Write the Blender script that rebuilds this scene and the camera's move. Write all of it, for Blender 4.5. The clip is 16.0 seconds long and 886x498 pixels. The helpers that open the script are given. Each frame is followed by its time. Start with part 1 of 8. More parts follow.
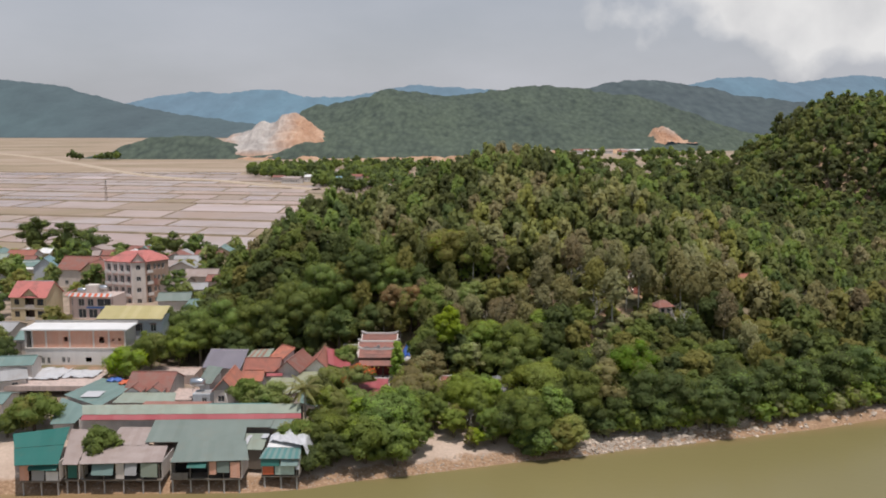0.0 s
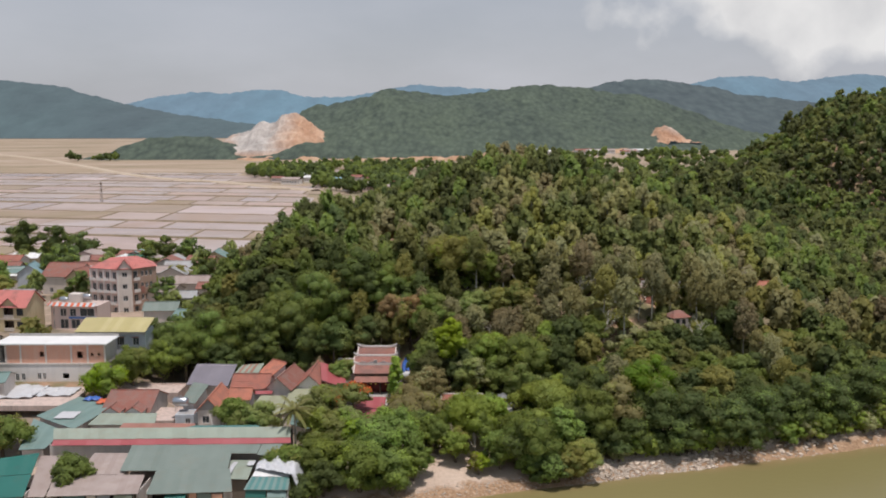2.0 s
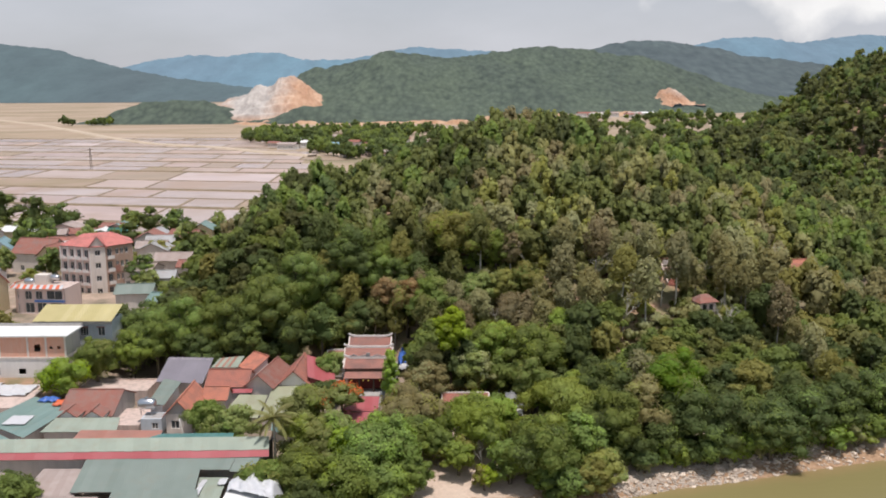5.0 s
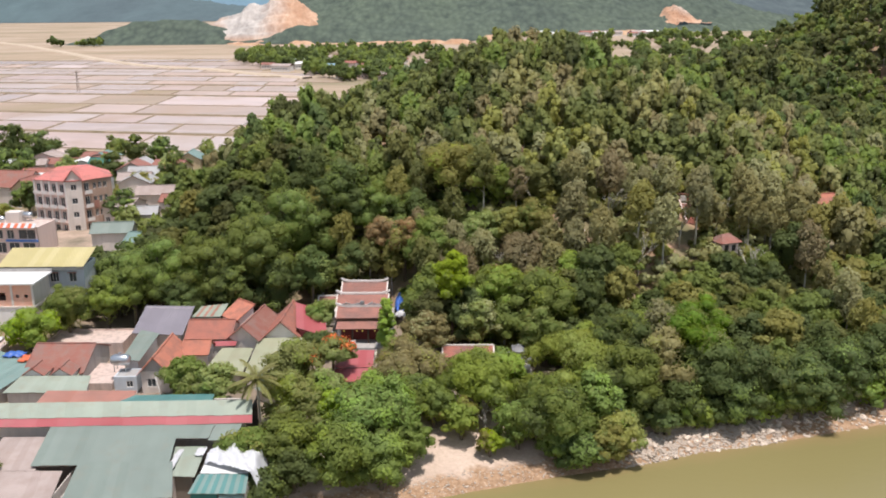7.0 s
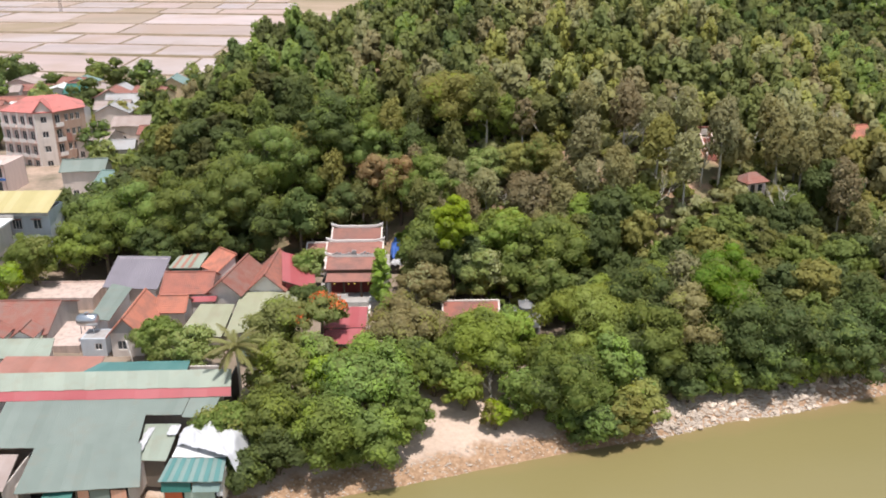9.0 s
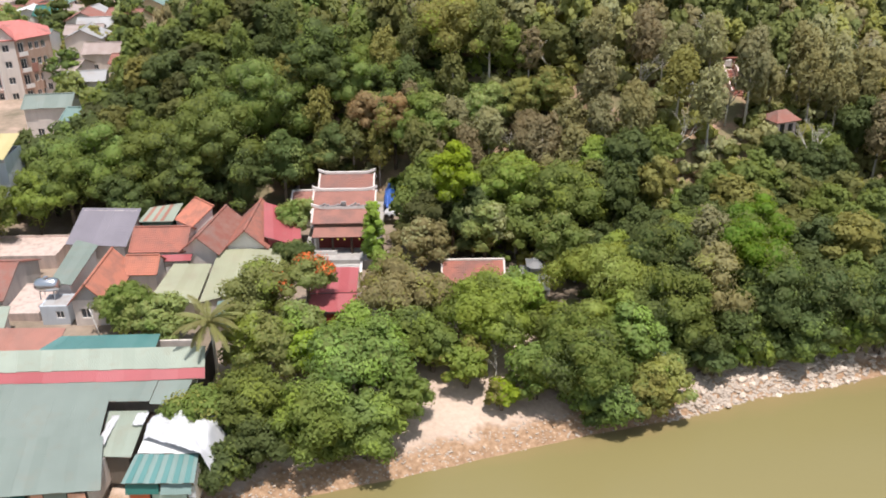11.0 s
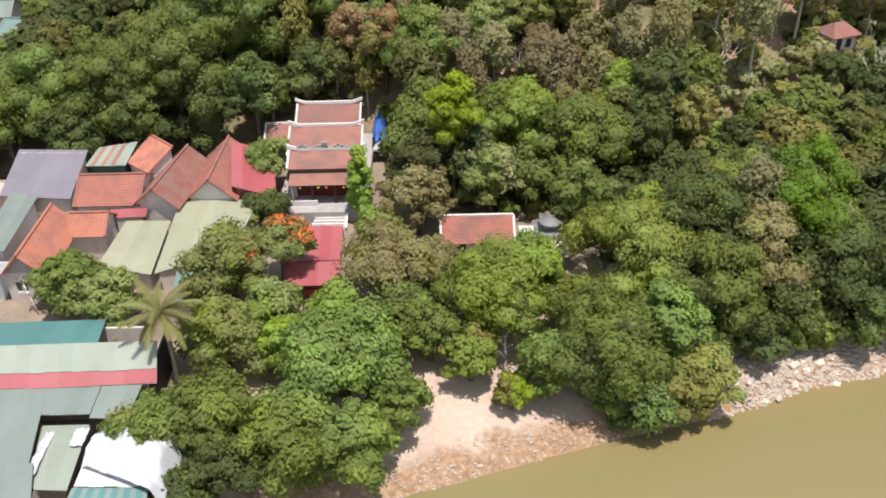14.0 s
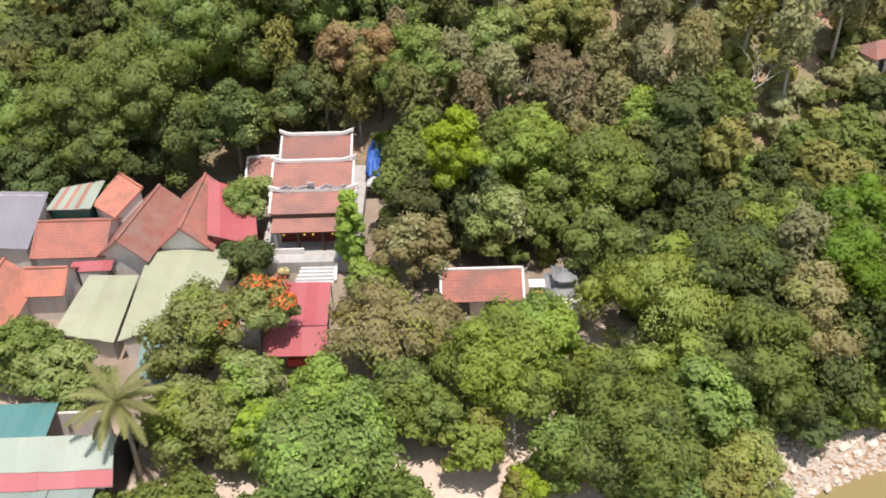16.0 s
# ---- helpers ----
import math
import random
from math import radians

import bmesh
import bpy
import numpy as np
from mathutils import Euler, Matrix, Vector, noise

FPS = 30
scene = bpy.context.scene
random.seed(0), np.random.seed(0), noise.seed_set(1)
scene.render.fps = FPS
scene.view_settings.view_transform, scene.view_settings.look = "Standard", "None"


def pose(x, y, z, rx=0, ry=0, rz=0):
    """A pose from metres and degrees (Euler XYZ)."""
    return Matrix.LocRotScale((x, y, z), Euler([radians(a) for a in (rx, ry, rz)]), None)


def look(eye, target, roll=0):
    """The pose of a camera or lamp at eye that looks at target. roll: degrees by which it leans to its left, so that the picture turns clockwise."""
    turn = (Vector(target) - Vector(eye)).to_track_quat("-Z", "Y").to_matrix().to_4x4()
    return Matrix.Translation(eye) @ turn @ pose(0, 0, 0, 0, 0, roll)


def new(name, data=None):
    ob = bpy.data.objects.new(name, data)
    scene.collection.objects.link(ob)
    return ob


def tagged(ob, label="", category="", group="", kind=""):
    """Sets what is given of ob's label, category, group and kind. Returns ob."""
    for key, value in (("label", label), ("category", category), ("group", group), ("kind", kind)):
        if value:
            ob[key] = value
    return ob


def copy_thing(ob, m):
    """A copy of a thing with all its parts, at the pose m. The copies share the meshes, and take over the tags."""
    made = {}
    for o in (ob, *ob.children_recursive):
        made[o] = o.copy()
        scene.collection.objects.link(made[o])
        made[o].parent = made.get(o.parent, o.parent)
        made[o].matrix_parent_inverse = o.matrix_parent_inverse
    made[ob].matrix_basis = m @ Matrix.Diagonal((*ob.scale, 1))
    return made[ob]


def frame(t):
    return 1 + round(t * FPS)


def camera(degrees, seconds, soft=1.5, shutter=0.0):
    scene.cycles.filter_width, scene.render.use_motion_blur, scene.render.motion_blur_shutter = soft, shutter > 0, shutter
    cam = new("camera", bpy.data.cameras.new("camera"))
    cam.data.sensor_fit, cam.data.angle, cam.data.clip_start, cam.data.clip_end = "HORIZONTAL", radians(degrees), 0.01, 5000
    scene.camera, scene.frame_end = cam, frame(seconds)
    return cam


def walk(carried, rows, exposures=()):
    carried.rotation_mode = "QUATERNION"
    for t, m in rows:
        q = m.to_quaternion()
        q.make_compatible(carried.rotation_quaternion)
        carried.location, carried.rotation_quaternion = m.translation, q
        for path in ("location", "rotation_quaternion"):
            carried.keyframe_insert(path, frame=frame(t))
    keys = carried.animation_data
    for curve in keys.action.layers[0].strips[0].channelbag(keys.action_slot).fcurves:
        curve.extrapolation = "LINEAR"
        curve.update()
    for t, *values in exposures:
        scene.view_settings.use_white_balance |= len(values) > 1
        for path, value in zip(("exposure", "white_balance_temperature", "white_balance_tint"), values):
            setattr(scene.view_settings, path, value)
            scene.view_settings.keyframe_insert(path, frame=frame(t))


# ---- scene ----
cam = camera(53.4, 16.0, soft=1.9)
EXPOSURE = 0.0
METRES, EYE, TILT, LEAN, TURN = 95.0, 52.0, -7.7, 0.0, 0.0
ROWS = [
    (0.0, 0.0, 0.0, 0.0, 0.0, 0.0, -0.0),
    (0.5, 0.0002, 0.0267, 0.0036, 0.02, -0.01, 0.01),
    (1.0, 0.0003, 0.0557, 0.0076, 0.04, -0.01, 0.06),
    (1.5, 0.0002, 0.0849, 0.0117, 0.07, -0.0, 0.08),
    (2.0, 0.0002, 0.1149, 0.0157, 0.08, -0.01, 0.11),
    (2.5, 0.0002, 0.145, 0.0197, 0.09, 0.0, 0.14),
    (3.0, 0.0004, 0.176, 0.0237, 0.09, 0.01, 0.16),
    (5.5, 0.0001, 0.336, 0.0467, 0.1, -3.52, 0.32),
    (6.0, -0.0006, 0.3694, 0.0517, 0.07, -4.81, 0.36),
    (6.5, -0.0011, 0.4025, 0.0568, 0.05, -6.12, 0.42),
    (7.0, -0.0014, 0.436, 0.0619, 0.05, -7.43, 0.47),
    (7.5, -0.0017, 0.4689, 0.0663, 0.02, -8.73, 0.53),
    (8.0, -0.0024, 0.5019, 0.0711, -0.03, -10.03, 0.6),
    (8.5, -0.0026, 0.5344, 0.0754, -0.04, -11.33, 0.63),
    (9.0, -0.0028, 0.5666, 0.0804, -0.08, -12.69, 0.69),
    (11.5, -0.0056, 0.723, 0.1002, -0.4, -19.42, 0.88),
    (12.0, -0.0058, 0.7528, 0.1038, -0.44, -20.75, 0.91),
    (12.5, -0.0054, 0.7826, 0.1077, -0.47, -22.07, 0.95),
    (13.0, -0.005, 0.8125, 0.1118, -0.5, -23.43, 1.01),
    (13.5, -0.0045, 0.8424, 0.1158, -0.55, -24.77, 1.11),
    (14.0, -0.0039, 0.8722, 0.1204, -0.58, -26.09, 1.16),
    (14.5, -0.0029, 0.9023, 0.1253, -0.58, -27.21, 1.23),
    (15.0, -0.0019, 0.9313, 0.1287, -0.57, -27.18, 1.31),
    (15.5, -0.0007, 0.9608, 0.1328, -0.56, -27.16, 1.42),
    (16.0, 0.0003, 0.9904, 0.1365, -0.53, -27.09, 1.52),
]
EXPOSURES = [(0.0, EXPOSURE - 0.30), (3.0, EXPOSURE - 0.24), (7.0, EXPOSURE + 0.25), (9.0, EXPOSURE + 0.36), (12.5, EXPOSURE + 0.44), (14.5, EXPOSURE + 0.40), (15.2, EXPOSURE + 0.44), (16.0, EXPOSURE + 0.57)]
walk(cam, [(t, pose(0, 0, EYE, TILT, LEAN, TURN) @ pose(METRES * x, METRES * y, METRES * z, 90 + pitch, roll, yaw)) for t, x, y, z, yaw, pitch, roll in ROWS], EXPOSURES)

# ---- light ----
SUN_FROM = Vector((0.12, -0.20, 1.0)).normalized()
world = bpy.data.worlds.new("sky")
scene.world = world
world.use_nodes = True
wt = world.node_tree
wt.nodes.clear()
w_out = wt.nodes.new("ShaderNodeOutputWorld")
w_bg = wt.nodes.new("ShaderNodeBackground")
w_sky = wt.nodes.new("ShaderNodeTexSky")
w_sky.sky_type = "NISHITA"
w_sky.sun_disc = False
w_sky.sun_elevation = math.asin(SUN_FROM.z)
w_sky.sun_rotation = math.atan2(SUN_FROM.x, SUN_FROM.y)
w_sky.air_density, w_sky.dust_density, w_sky.ozone_density = 1.0, 3.5, 1.0
w_bg.inputs["Strength"].default_value = 0.10
w_geo = wt.nodes.new("ShaderNodeTexCoord")
w_map = wt.nodes.new("ShaderNodeMapping")
w_map.inputs["Scale"].default_value = (1.0, 1.0, 2.6)
w_map.inputs["Location"].default_value = (0.31, 0.0, 0.12)
w_noise = wt.nodes.new("ShaderNodeTexNoise")
w_noise.inputs["Scale"].default_value = 3.0
w_noise.inputs["Detail"].default_value = 7.0
w_noise.inputs["Roughness"].default_value = 0.55
w_ramp = wt.nodes.new("ShaderNodeValToRGB")
w_ramp.color_ramp.elements[0].position, w_ramp.color_ramp.elements[0].color = 0.30, (0.62, 0.62, 0.62, 1)
w_ramp.color_ramp.elements[1].position, w_ramp.color_ramp.elements[1].color = 0.70, (0.85, 0.85, 0.85, 1)
w_mix = wt.nodes.new("ShaderNodeMixRGB")
# cloud veil: grey at the horizon, brighter overhead
w_sep = wt.nodes.new("ShaderNodeSeparateXYZ")
w_veil = wt.nodes.new("ShaderNodeValToRGB")
w_veil.color_ramp.elements[0].position, w_veil.color_ramp.elements[0].color = 0.0, (0.715, 0.720, 0.775, 1)
w_veil.color_ramp.elements[1].position, w_veil.color_ramp.elements[1].color = 0.55, (0.40, 0.47, 0.58, 1)
w_gain = wt.nodes.new("ShaderNodeMixRGB")
w_gain.blend_type = "MULTIPLY"
w_gain.inputs["Fac"].default_value = 1.0
w_gain.inputs["Color2"].default_value = (10.2, 10.2, 10.2, 1)
# one bright cumulus bank, low in the east of the view
w_dot = wt.nodes.new("ShaderNodeVectorMath")
w_dot.operation = "DISTANCE"
CLOUD = Vector((math.sin(radians(25.5)), math.cos(radians(25.5)), math.tan(radians(8.6)))).normalized()
w_sq = wt.nodes.new("ShaderNodeMapping")
w_sq.inputs["Scale"].default_value = (1.0, 1.0, 2.6)
w_dot.inputs[1].default_value = (CLOUD.x, CLOUD.y, CLOUD.z * 2.6)
w_add = wt.nodes.new("ShaderNodeMath")
w_add.operation = "MULTIPLY_ADD"
w_add.inputs[1].default_value = -0.38
w_cr = wt.nodes.new("ShaderNodeValToRGB")
w_cr.color_ramp.elements[0].position, w_cr.color_ramp.elements[0].color = 0.0, (1, 1, 1, 1)
w_cr.color_ramp.elements[1].position, w_cr.color_ramp.elements[1].color = 0.06, (0, 0, 0, 1)
w_n2 = wt.nodes.new("ShaderNodeTexNoise")
w_n2.inputs["Scale"].default_value = 9.0
w_n2.inputs["Detail"].default_value = 7.0
w_n2.inputs["Roughness"].default_value = 0.5
w_n3 = wt.nodes.new("ShaderNodeTexNoise")
w_n3.inputs["Scale"].default_value = 15.0
w_n3.inputs["Detail"].default_value = 8.0
w_puff = wt.nodes.new("ShaderNodeValToRGB")
w_puff.color_ramp.elements[0].position, w_puff.color_ramp.elements[0].color = 0.34, (0.84, 0.845, 0.86, 1)
w_puff.color_ramp.elements[1].position, w_puff.color_ramp.elements[1].color = 0.60, (1.0, 1.0, 1.0, 1)
w_bright = wt.nodes.new("ShaderNodeMixRGB")
w_bright.blend_type = "MULTIPLY"
w_bright.inputs["Fac"].default_value = 1.0
w_bright.inputs["Color2"].default_value = (9.6, 9.5, 9.5, 1)
w_mix2 = wt.nodes.new("ShaderNodeMixRGB")
lk = wt.links.new
lk(w_geo.outputs["Generated"], w_sep.inputs[0])
lk(w_sep.outputs["Z"], w_veil.inputs["Fac"])
lk(w_veil.outputs["Color"], w_gain.inputs["Color1"])
lk(w_gain.outputs["Color"], w_mix.inputs["Color2"])
lk(w_geo.outputs["Generated"], w_map.inputs["Vector"])
lk(w_map.outputs["Vector"], w_noise.inputs["Vector"])
lk(w_noise.outputs["Fac"], w_ramp.inputs["Fac"])
lk(w_ramp.outputs["Color"], w_mix.inputs["Fac"])
lk(w_sky.outputs["Color"], w_mix.inputs["Color1"])
lk(w_geo.outputs["Generated"], w_sq.inputs["Vector"])
lk(w_sq.outputs["Vector"], w_dot.inputs[0])
lk(w_geo.outputs["Generated"], w_n2.inputs["Vector"])
lk(w_n2.outputs["Fac"], w_add.inputs[0])
lk(w_dot.outputs["Value"], w_add.inputs[2])
lk(w_add.outputs["Value"], w_cr.inputs["Fac"])
lk(w_cr.outputs["Color"], w_mix2.inputs["Fac"])
lk(w_geo.outputs["Generated"], w_n3.inputs["Vector"])
lk(w_n3.outputs["Fac"], w_puff.inputs["Fac"])
lk(w_puff.outputs["Color"], w_bright.inputs["Color1"])
lk(w_bright.outputs["Color"], w_mix2.inputs["Color2"])
lk(w_mix.outputs["Color"], w_mix2.inputs["Color1"])
lk(w_mix2.outputs["Color"], w_bg.inputs["Color"])
lk(w_bg.outputs["Background"], w_out.inputs["Surface"])

sun_data = bpy.data.lights.new("sun", "SUN")
sun_data.energy, sun_data.angle, sun_data.color = 4.0, radians(0.6), (1.0, 0.918, 0.8750)
sun = new("sun", sun_data)
sun.matrix_world = look(SUN_FROM * 300, (0, 0, 0))

# ---- materials ----


class Mat:
    """A principled material with shortcuts for its nodes."""

    def __init__(self, name, rough=0.7, metal=0.0):
        self.m = bpy.data.materials.new(name)
        self.m.use_nodes = True
        self.t = self.m.node_tree
        self.b = self.t.nodes["Principled BSDF"]
        self.out = self.t.nodes["Material Output"]
        self.b.inputs["Roughness"].default_value = rough
        self.b.inputs["Metallic"].default_value = metal
        self.tc = self.t.nodes.new("ShaderNodeTexCoord")
        self.geo = self.t.nodes.new("ShaderNodeNewGeometry")
        self.obj = self.t.nodes.new("ShaderNodeObjectInfo")

    def node(self, kind, **inputs):
        n = self.t.nodes.new(kind)
        for key, value in inputs.items():
            n.inputs[key].default_value = value
        return n

    def link(self, a, b):
        self.t.links.new(a, b)

    def mapped(self, scale, space="Object", rot=(0, 0, 0)):
        n = self.node("ShaderNodeMapping")
        n.inputs["Scale"].default_value = scale
        n.inputs["Rotation"].default_value = rot
        src = self.geo.outputs["Position"] if space == "World" else self.tc.outputs[space]
        self.link(src, n.inputs["Vector"])
        return n.outputs["Vector"]

    def noise(self, scale, detail=4.0, rough=0.55, stretch=(1, 1, 1), space="World"):
        n = self.node("ShaderNodeTexNoise", Scale=scale, Detail=detail, Roughness=rough)
        self.link(self.mapped(stretch, space), n.inputs["Vector"])
        return n.outputs["Fac"]

    def ramp(self, fac, stops):
        n = self.node("ShaderNodeValToRGB")
        els = n.color_ramp.elements
        while len(els) < len(stops):
            els.new(0.5)
        for e, (p, c) in zip(els, stops):
            e.position, e.color = p, (*c, 1) if len(c) == 3 else c
        self.link(fac, n.inputs["Fac"])
        return n.outputs["Color"]

    def mix(self, fac, a, b, mode="MIX"):
        n = self.node("ShaderNodeMixRGB")
        n.blend_type = mode
        for sock, v in (("Fac", fac), ("Color1", a), ("Color2", b)):
            if isinstance(v, (int, float)):
                n.inputs[sock].default_value = v
            elif isinstance(v, tuple):
                n.inputs[sock].default_value = (*v, 1)
            else:
                self.link(v, n.inputs[sock])
        return n.outputs["Color"]

    def hsv(self, col, hue=0.5, sat=1.0, val=1.0):
        n = self.node("ShaderNodeHueSaturation")
        for sock, v in (("Hue", hue), ("Saturation", sat), ("Value", val)):
            if isinstance(v, (int, float)):
                n.inputs[sock].default_value = v
            else:
                self.link(v, n.inputs[sock])
        if isinstance(col, tuple):
            n.inputs["Color"].default_value = (*col, 1)
        else:
            self.link(col, n.inputs["Color"])
        return n.outputs["Color"]

    def remap(self, fac, lo, hi):
        n = self.node("ShaderNodeMapRange")
        n.inputs["To Min"].default_value, n.inputs["To Max"].default_value = lo, hi
        self.link(fac, n.inputs["Value"])
        return n.outputs["Result"]

    def base(self, col):
        if isinstance(col, tuple):
            self.b.inputs["Base Color"].default_value = (*col, 1)
        else:
            self.link(col, self.b.inputs["Base Color"])
        return self

    def bump(self, height, strength=0.4, distance=0.05):
        n = self.node("ShaderNodeBump", Strength=strength, Distance=distance)
        self.link(height, n.inputs["Height"])
        self.link(n.outputs["Normal"], self.b.inputs["Normal"])
        return self


def leaf_material(name, col, dry=(0.30, 0.23, 0.10), dry_amount=0.0, hue=0.018, thin=0.46):
    """Foliage: colour varies leaf by leaf, crown by crown and over some metres; leaves let some light through."""
    k = Mat(name, rough=0.62)
    isl = k.geo.outputs["Random Per Island"]
    c = k.hsv(col, val=k.remap(isl, 0.90, 1.12))
    c = k.hsv(c, hue=k.remap(k.obj.outputs["Random"], 0.5 - hue, 0.5 + hue * 0.6), val=k.remap(k.obj.outputs["Random"], 0.82, 1.2))
    big = k.noise(0.16, 2.0)
    c = k.hsv(c, hue=k.remap(big, 0.5 - hue, 0.5 + hue), sat=k.remap(big, 1.15, 0.85), val=k.remap(big, 0.82, 1.20))
    if dry_amount > 0:
        patch = k.ramp(k.noise(0.5, 3.0), [(0.55 - dry_amount * 0.25, (0, 0, 0)), (0.75 - dry_amount * 0.25, (1, 1, 1))])
        c = k.mix(patch, c, dry)
    k.base(c)
    k.b.inputs["Specular IOR Level"].default_value = 0.12
    tr = k.node("ShaderNodeBsdfTranslucent")
    k.link(k.hsv(c, hue=0.485, sat=1.1, val=1.5), tr.inputs["Color"])
    ms = k.node("ShaderNodeMixShader", Fac=thin)
    k.link(k.b.outputs[0], ms.inputs[1])
    k.link(tr.outputs[0], ms.inputs[2])
    k.link(ms.outputs[0], k.out.inputs["Surface"])
    return k.m


LEAF = {
    "mid": leaf_material("leaves_mid_green", (0.192, 0.252, 0.072)),
    "dark": leaf_material("leaves_dark_green", (0.120, 0.160, 0.058)),
    "fresh": leaf_material("leaves_fresh_green", (0.264, 0.348, 0.082)),
    "lime": leaf_material("leaves_lime_green", (0.290, 0.405, 0.046), hue=0.015),
    "grey": leaf_material("leaves_grey_green", (0.350, 0.360, 0.185), hue=0.02),
    "olive": leaf_material("leaves_olive", (0.290, 0.296, 0.094), hue=0.02),
    "sage": leaf_material("leaves_sage_green", (0.270, 0.312, 0.114), hue=0.02),
    "brown": leaf_material("leaves_drying_brown", (0.343, 0.256, 0.129), dry=(0.31, 0.20, 0.09), dry_amount=0.2),
    "bamboo": leaf_material("leaves_bamboo", (0.315, 0.390, 0.100), hue=0.015),
    "flower": leaf_material("blossom_orange", (0.66, 0.17, 0.05), hue=0.01, thin=0.15),
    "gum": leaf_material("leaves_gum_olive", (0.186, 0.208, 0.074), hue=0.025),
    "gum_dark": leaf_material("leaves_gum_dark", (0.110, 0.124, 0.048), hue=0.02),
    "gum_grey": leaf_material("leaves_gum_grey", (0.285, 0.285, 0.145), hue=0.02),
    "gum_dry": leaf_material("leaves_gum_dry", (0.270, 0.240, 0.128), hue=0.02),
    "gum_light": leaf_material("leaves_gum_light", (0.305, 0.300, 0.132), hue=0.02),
    "vivid": leaf_material("leaves_vivid_green", (0.150, 0.250, 0.036), hue=0.012),
    "dusty": leaf_material("leaves_dusty_olive", (0.290, 0.268, 0.124), hue=0.02),
    "palm": leaf_material("palm_fronds", (0.265, 0.270, 0.108), hue=0.02),
}


def bark_material(name, a, b):
    k = Mat(name, rough=0.9)
    n = k.noise(3.0, 5.0, stretch=(1, 1, 0.25))
    k.base(k.ramp(n, [(0.3, a), (0.7, b)])).bump(n, 0.6, 0.04)
    return k.m


BARK = bark_material("bark_brown", (0.09, 0.07, 0.05), (0.19, 0.15, 0.11))
PALE_BARK = bark_material("bark_pale", (0.33, 0.30, 0.25), (0.55, 0.52, 0.46))


def paint(name, col, rough=0.8, dirt=0.35, dirt_col=None, grain=0.15):
    """Plaster or paint with rain streaks and patchy dirt."""
    k = Mat(name, rough=rough)
    streak = k.noise(0.9, 5.0, stretch=(1.6, 1.6, 0.25))
    fine = k.noise(9.0, 4.0)
    dc = dirt_col or tuple(v * 0.55 for v in col)
    c = k.mix(k.ramp(streak, [(0.45, (0, 0, 0)), (0.75, (dirt, dirt, dirt))]), col, dc)
    c = k.hsv(c, val=k.remap(fine, 1 - grain, 1 + grain))
    k.base(c).bump(fine, 0.25, 0.02)
    return k.m


def sheet_metal(name, col, rust=(0.20, 0.09, 0.05), rust_amount=0.2, rough=0.55, pitch=0.2, across="x"):
    """Painted corrugated sheet; the ribs run down the slope."""
    k = Mat(name, rough=rough, metal=0.0)
    tint = k.hsv(col, val=k.remap(k.obj.outputs["Random"], 0.94, 1.06), sat=k.remap(k.obj.outputs["Random"], 1.04, 0.94))
    wear = k.noise(0.55, 6.0, rough=0.65)
    c = k.mix(k.ramp(wear, [(0.60 - rust_amount * 0.3, (0, 0, 0)), (0.85, (0.75, 0.75, 0.75))]), tint, rust)
    c = k.hsv(c, val=k.remap(k.noise(0.25, 3.0), 0.82, 1.18))
    k.base(c)
    w = k.node("ShaderNodeTexWave", Scale=1.0 / pitch / 2.0, Distortion=0.0)
    w.bands_direction = "X" if across == "x" else "Y"
    k.link(k.mapped((1, 1, 1), "World"), w.inputs["Vector"])
    k.bump(w.outputs["Fac"], 0.6, 0.03)
    return k.m


def tile_material(name, col, aged, amount=0.5):
    k = Mat(name, rough=0.85)
    c = k.hsv(col, val=k.remap(k.geo.outputs["Random Per Island"], 0.8, 1.2))
    c = k.mix(k.ramp(k.noise(0.7, 6.0, rough=0.7), [(0.58 - amount * 0.28, (0, 0, 0)), (0.78, (0.85, 0.85, 0.85))]), c, aged)
    c = k.mix(k.ramp(k.noise(0.35, 4.0), [(0.5, (0, 0, 0)), (0.72, (0.7, 0.7, 0.7))]), c, tuple(v * 0.6 + 0.04 for v in aged))
    c = k.hsv(c, val=k.remap(k.noise(14.0, 3.0), 0.8, 1.2))
    k.base(c).bump(k.noise(10.0, 3.0), 0.3, 0.02)
    return k.m


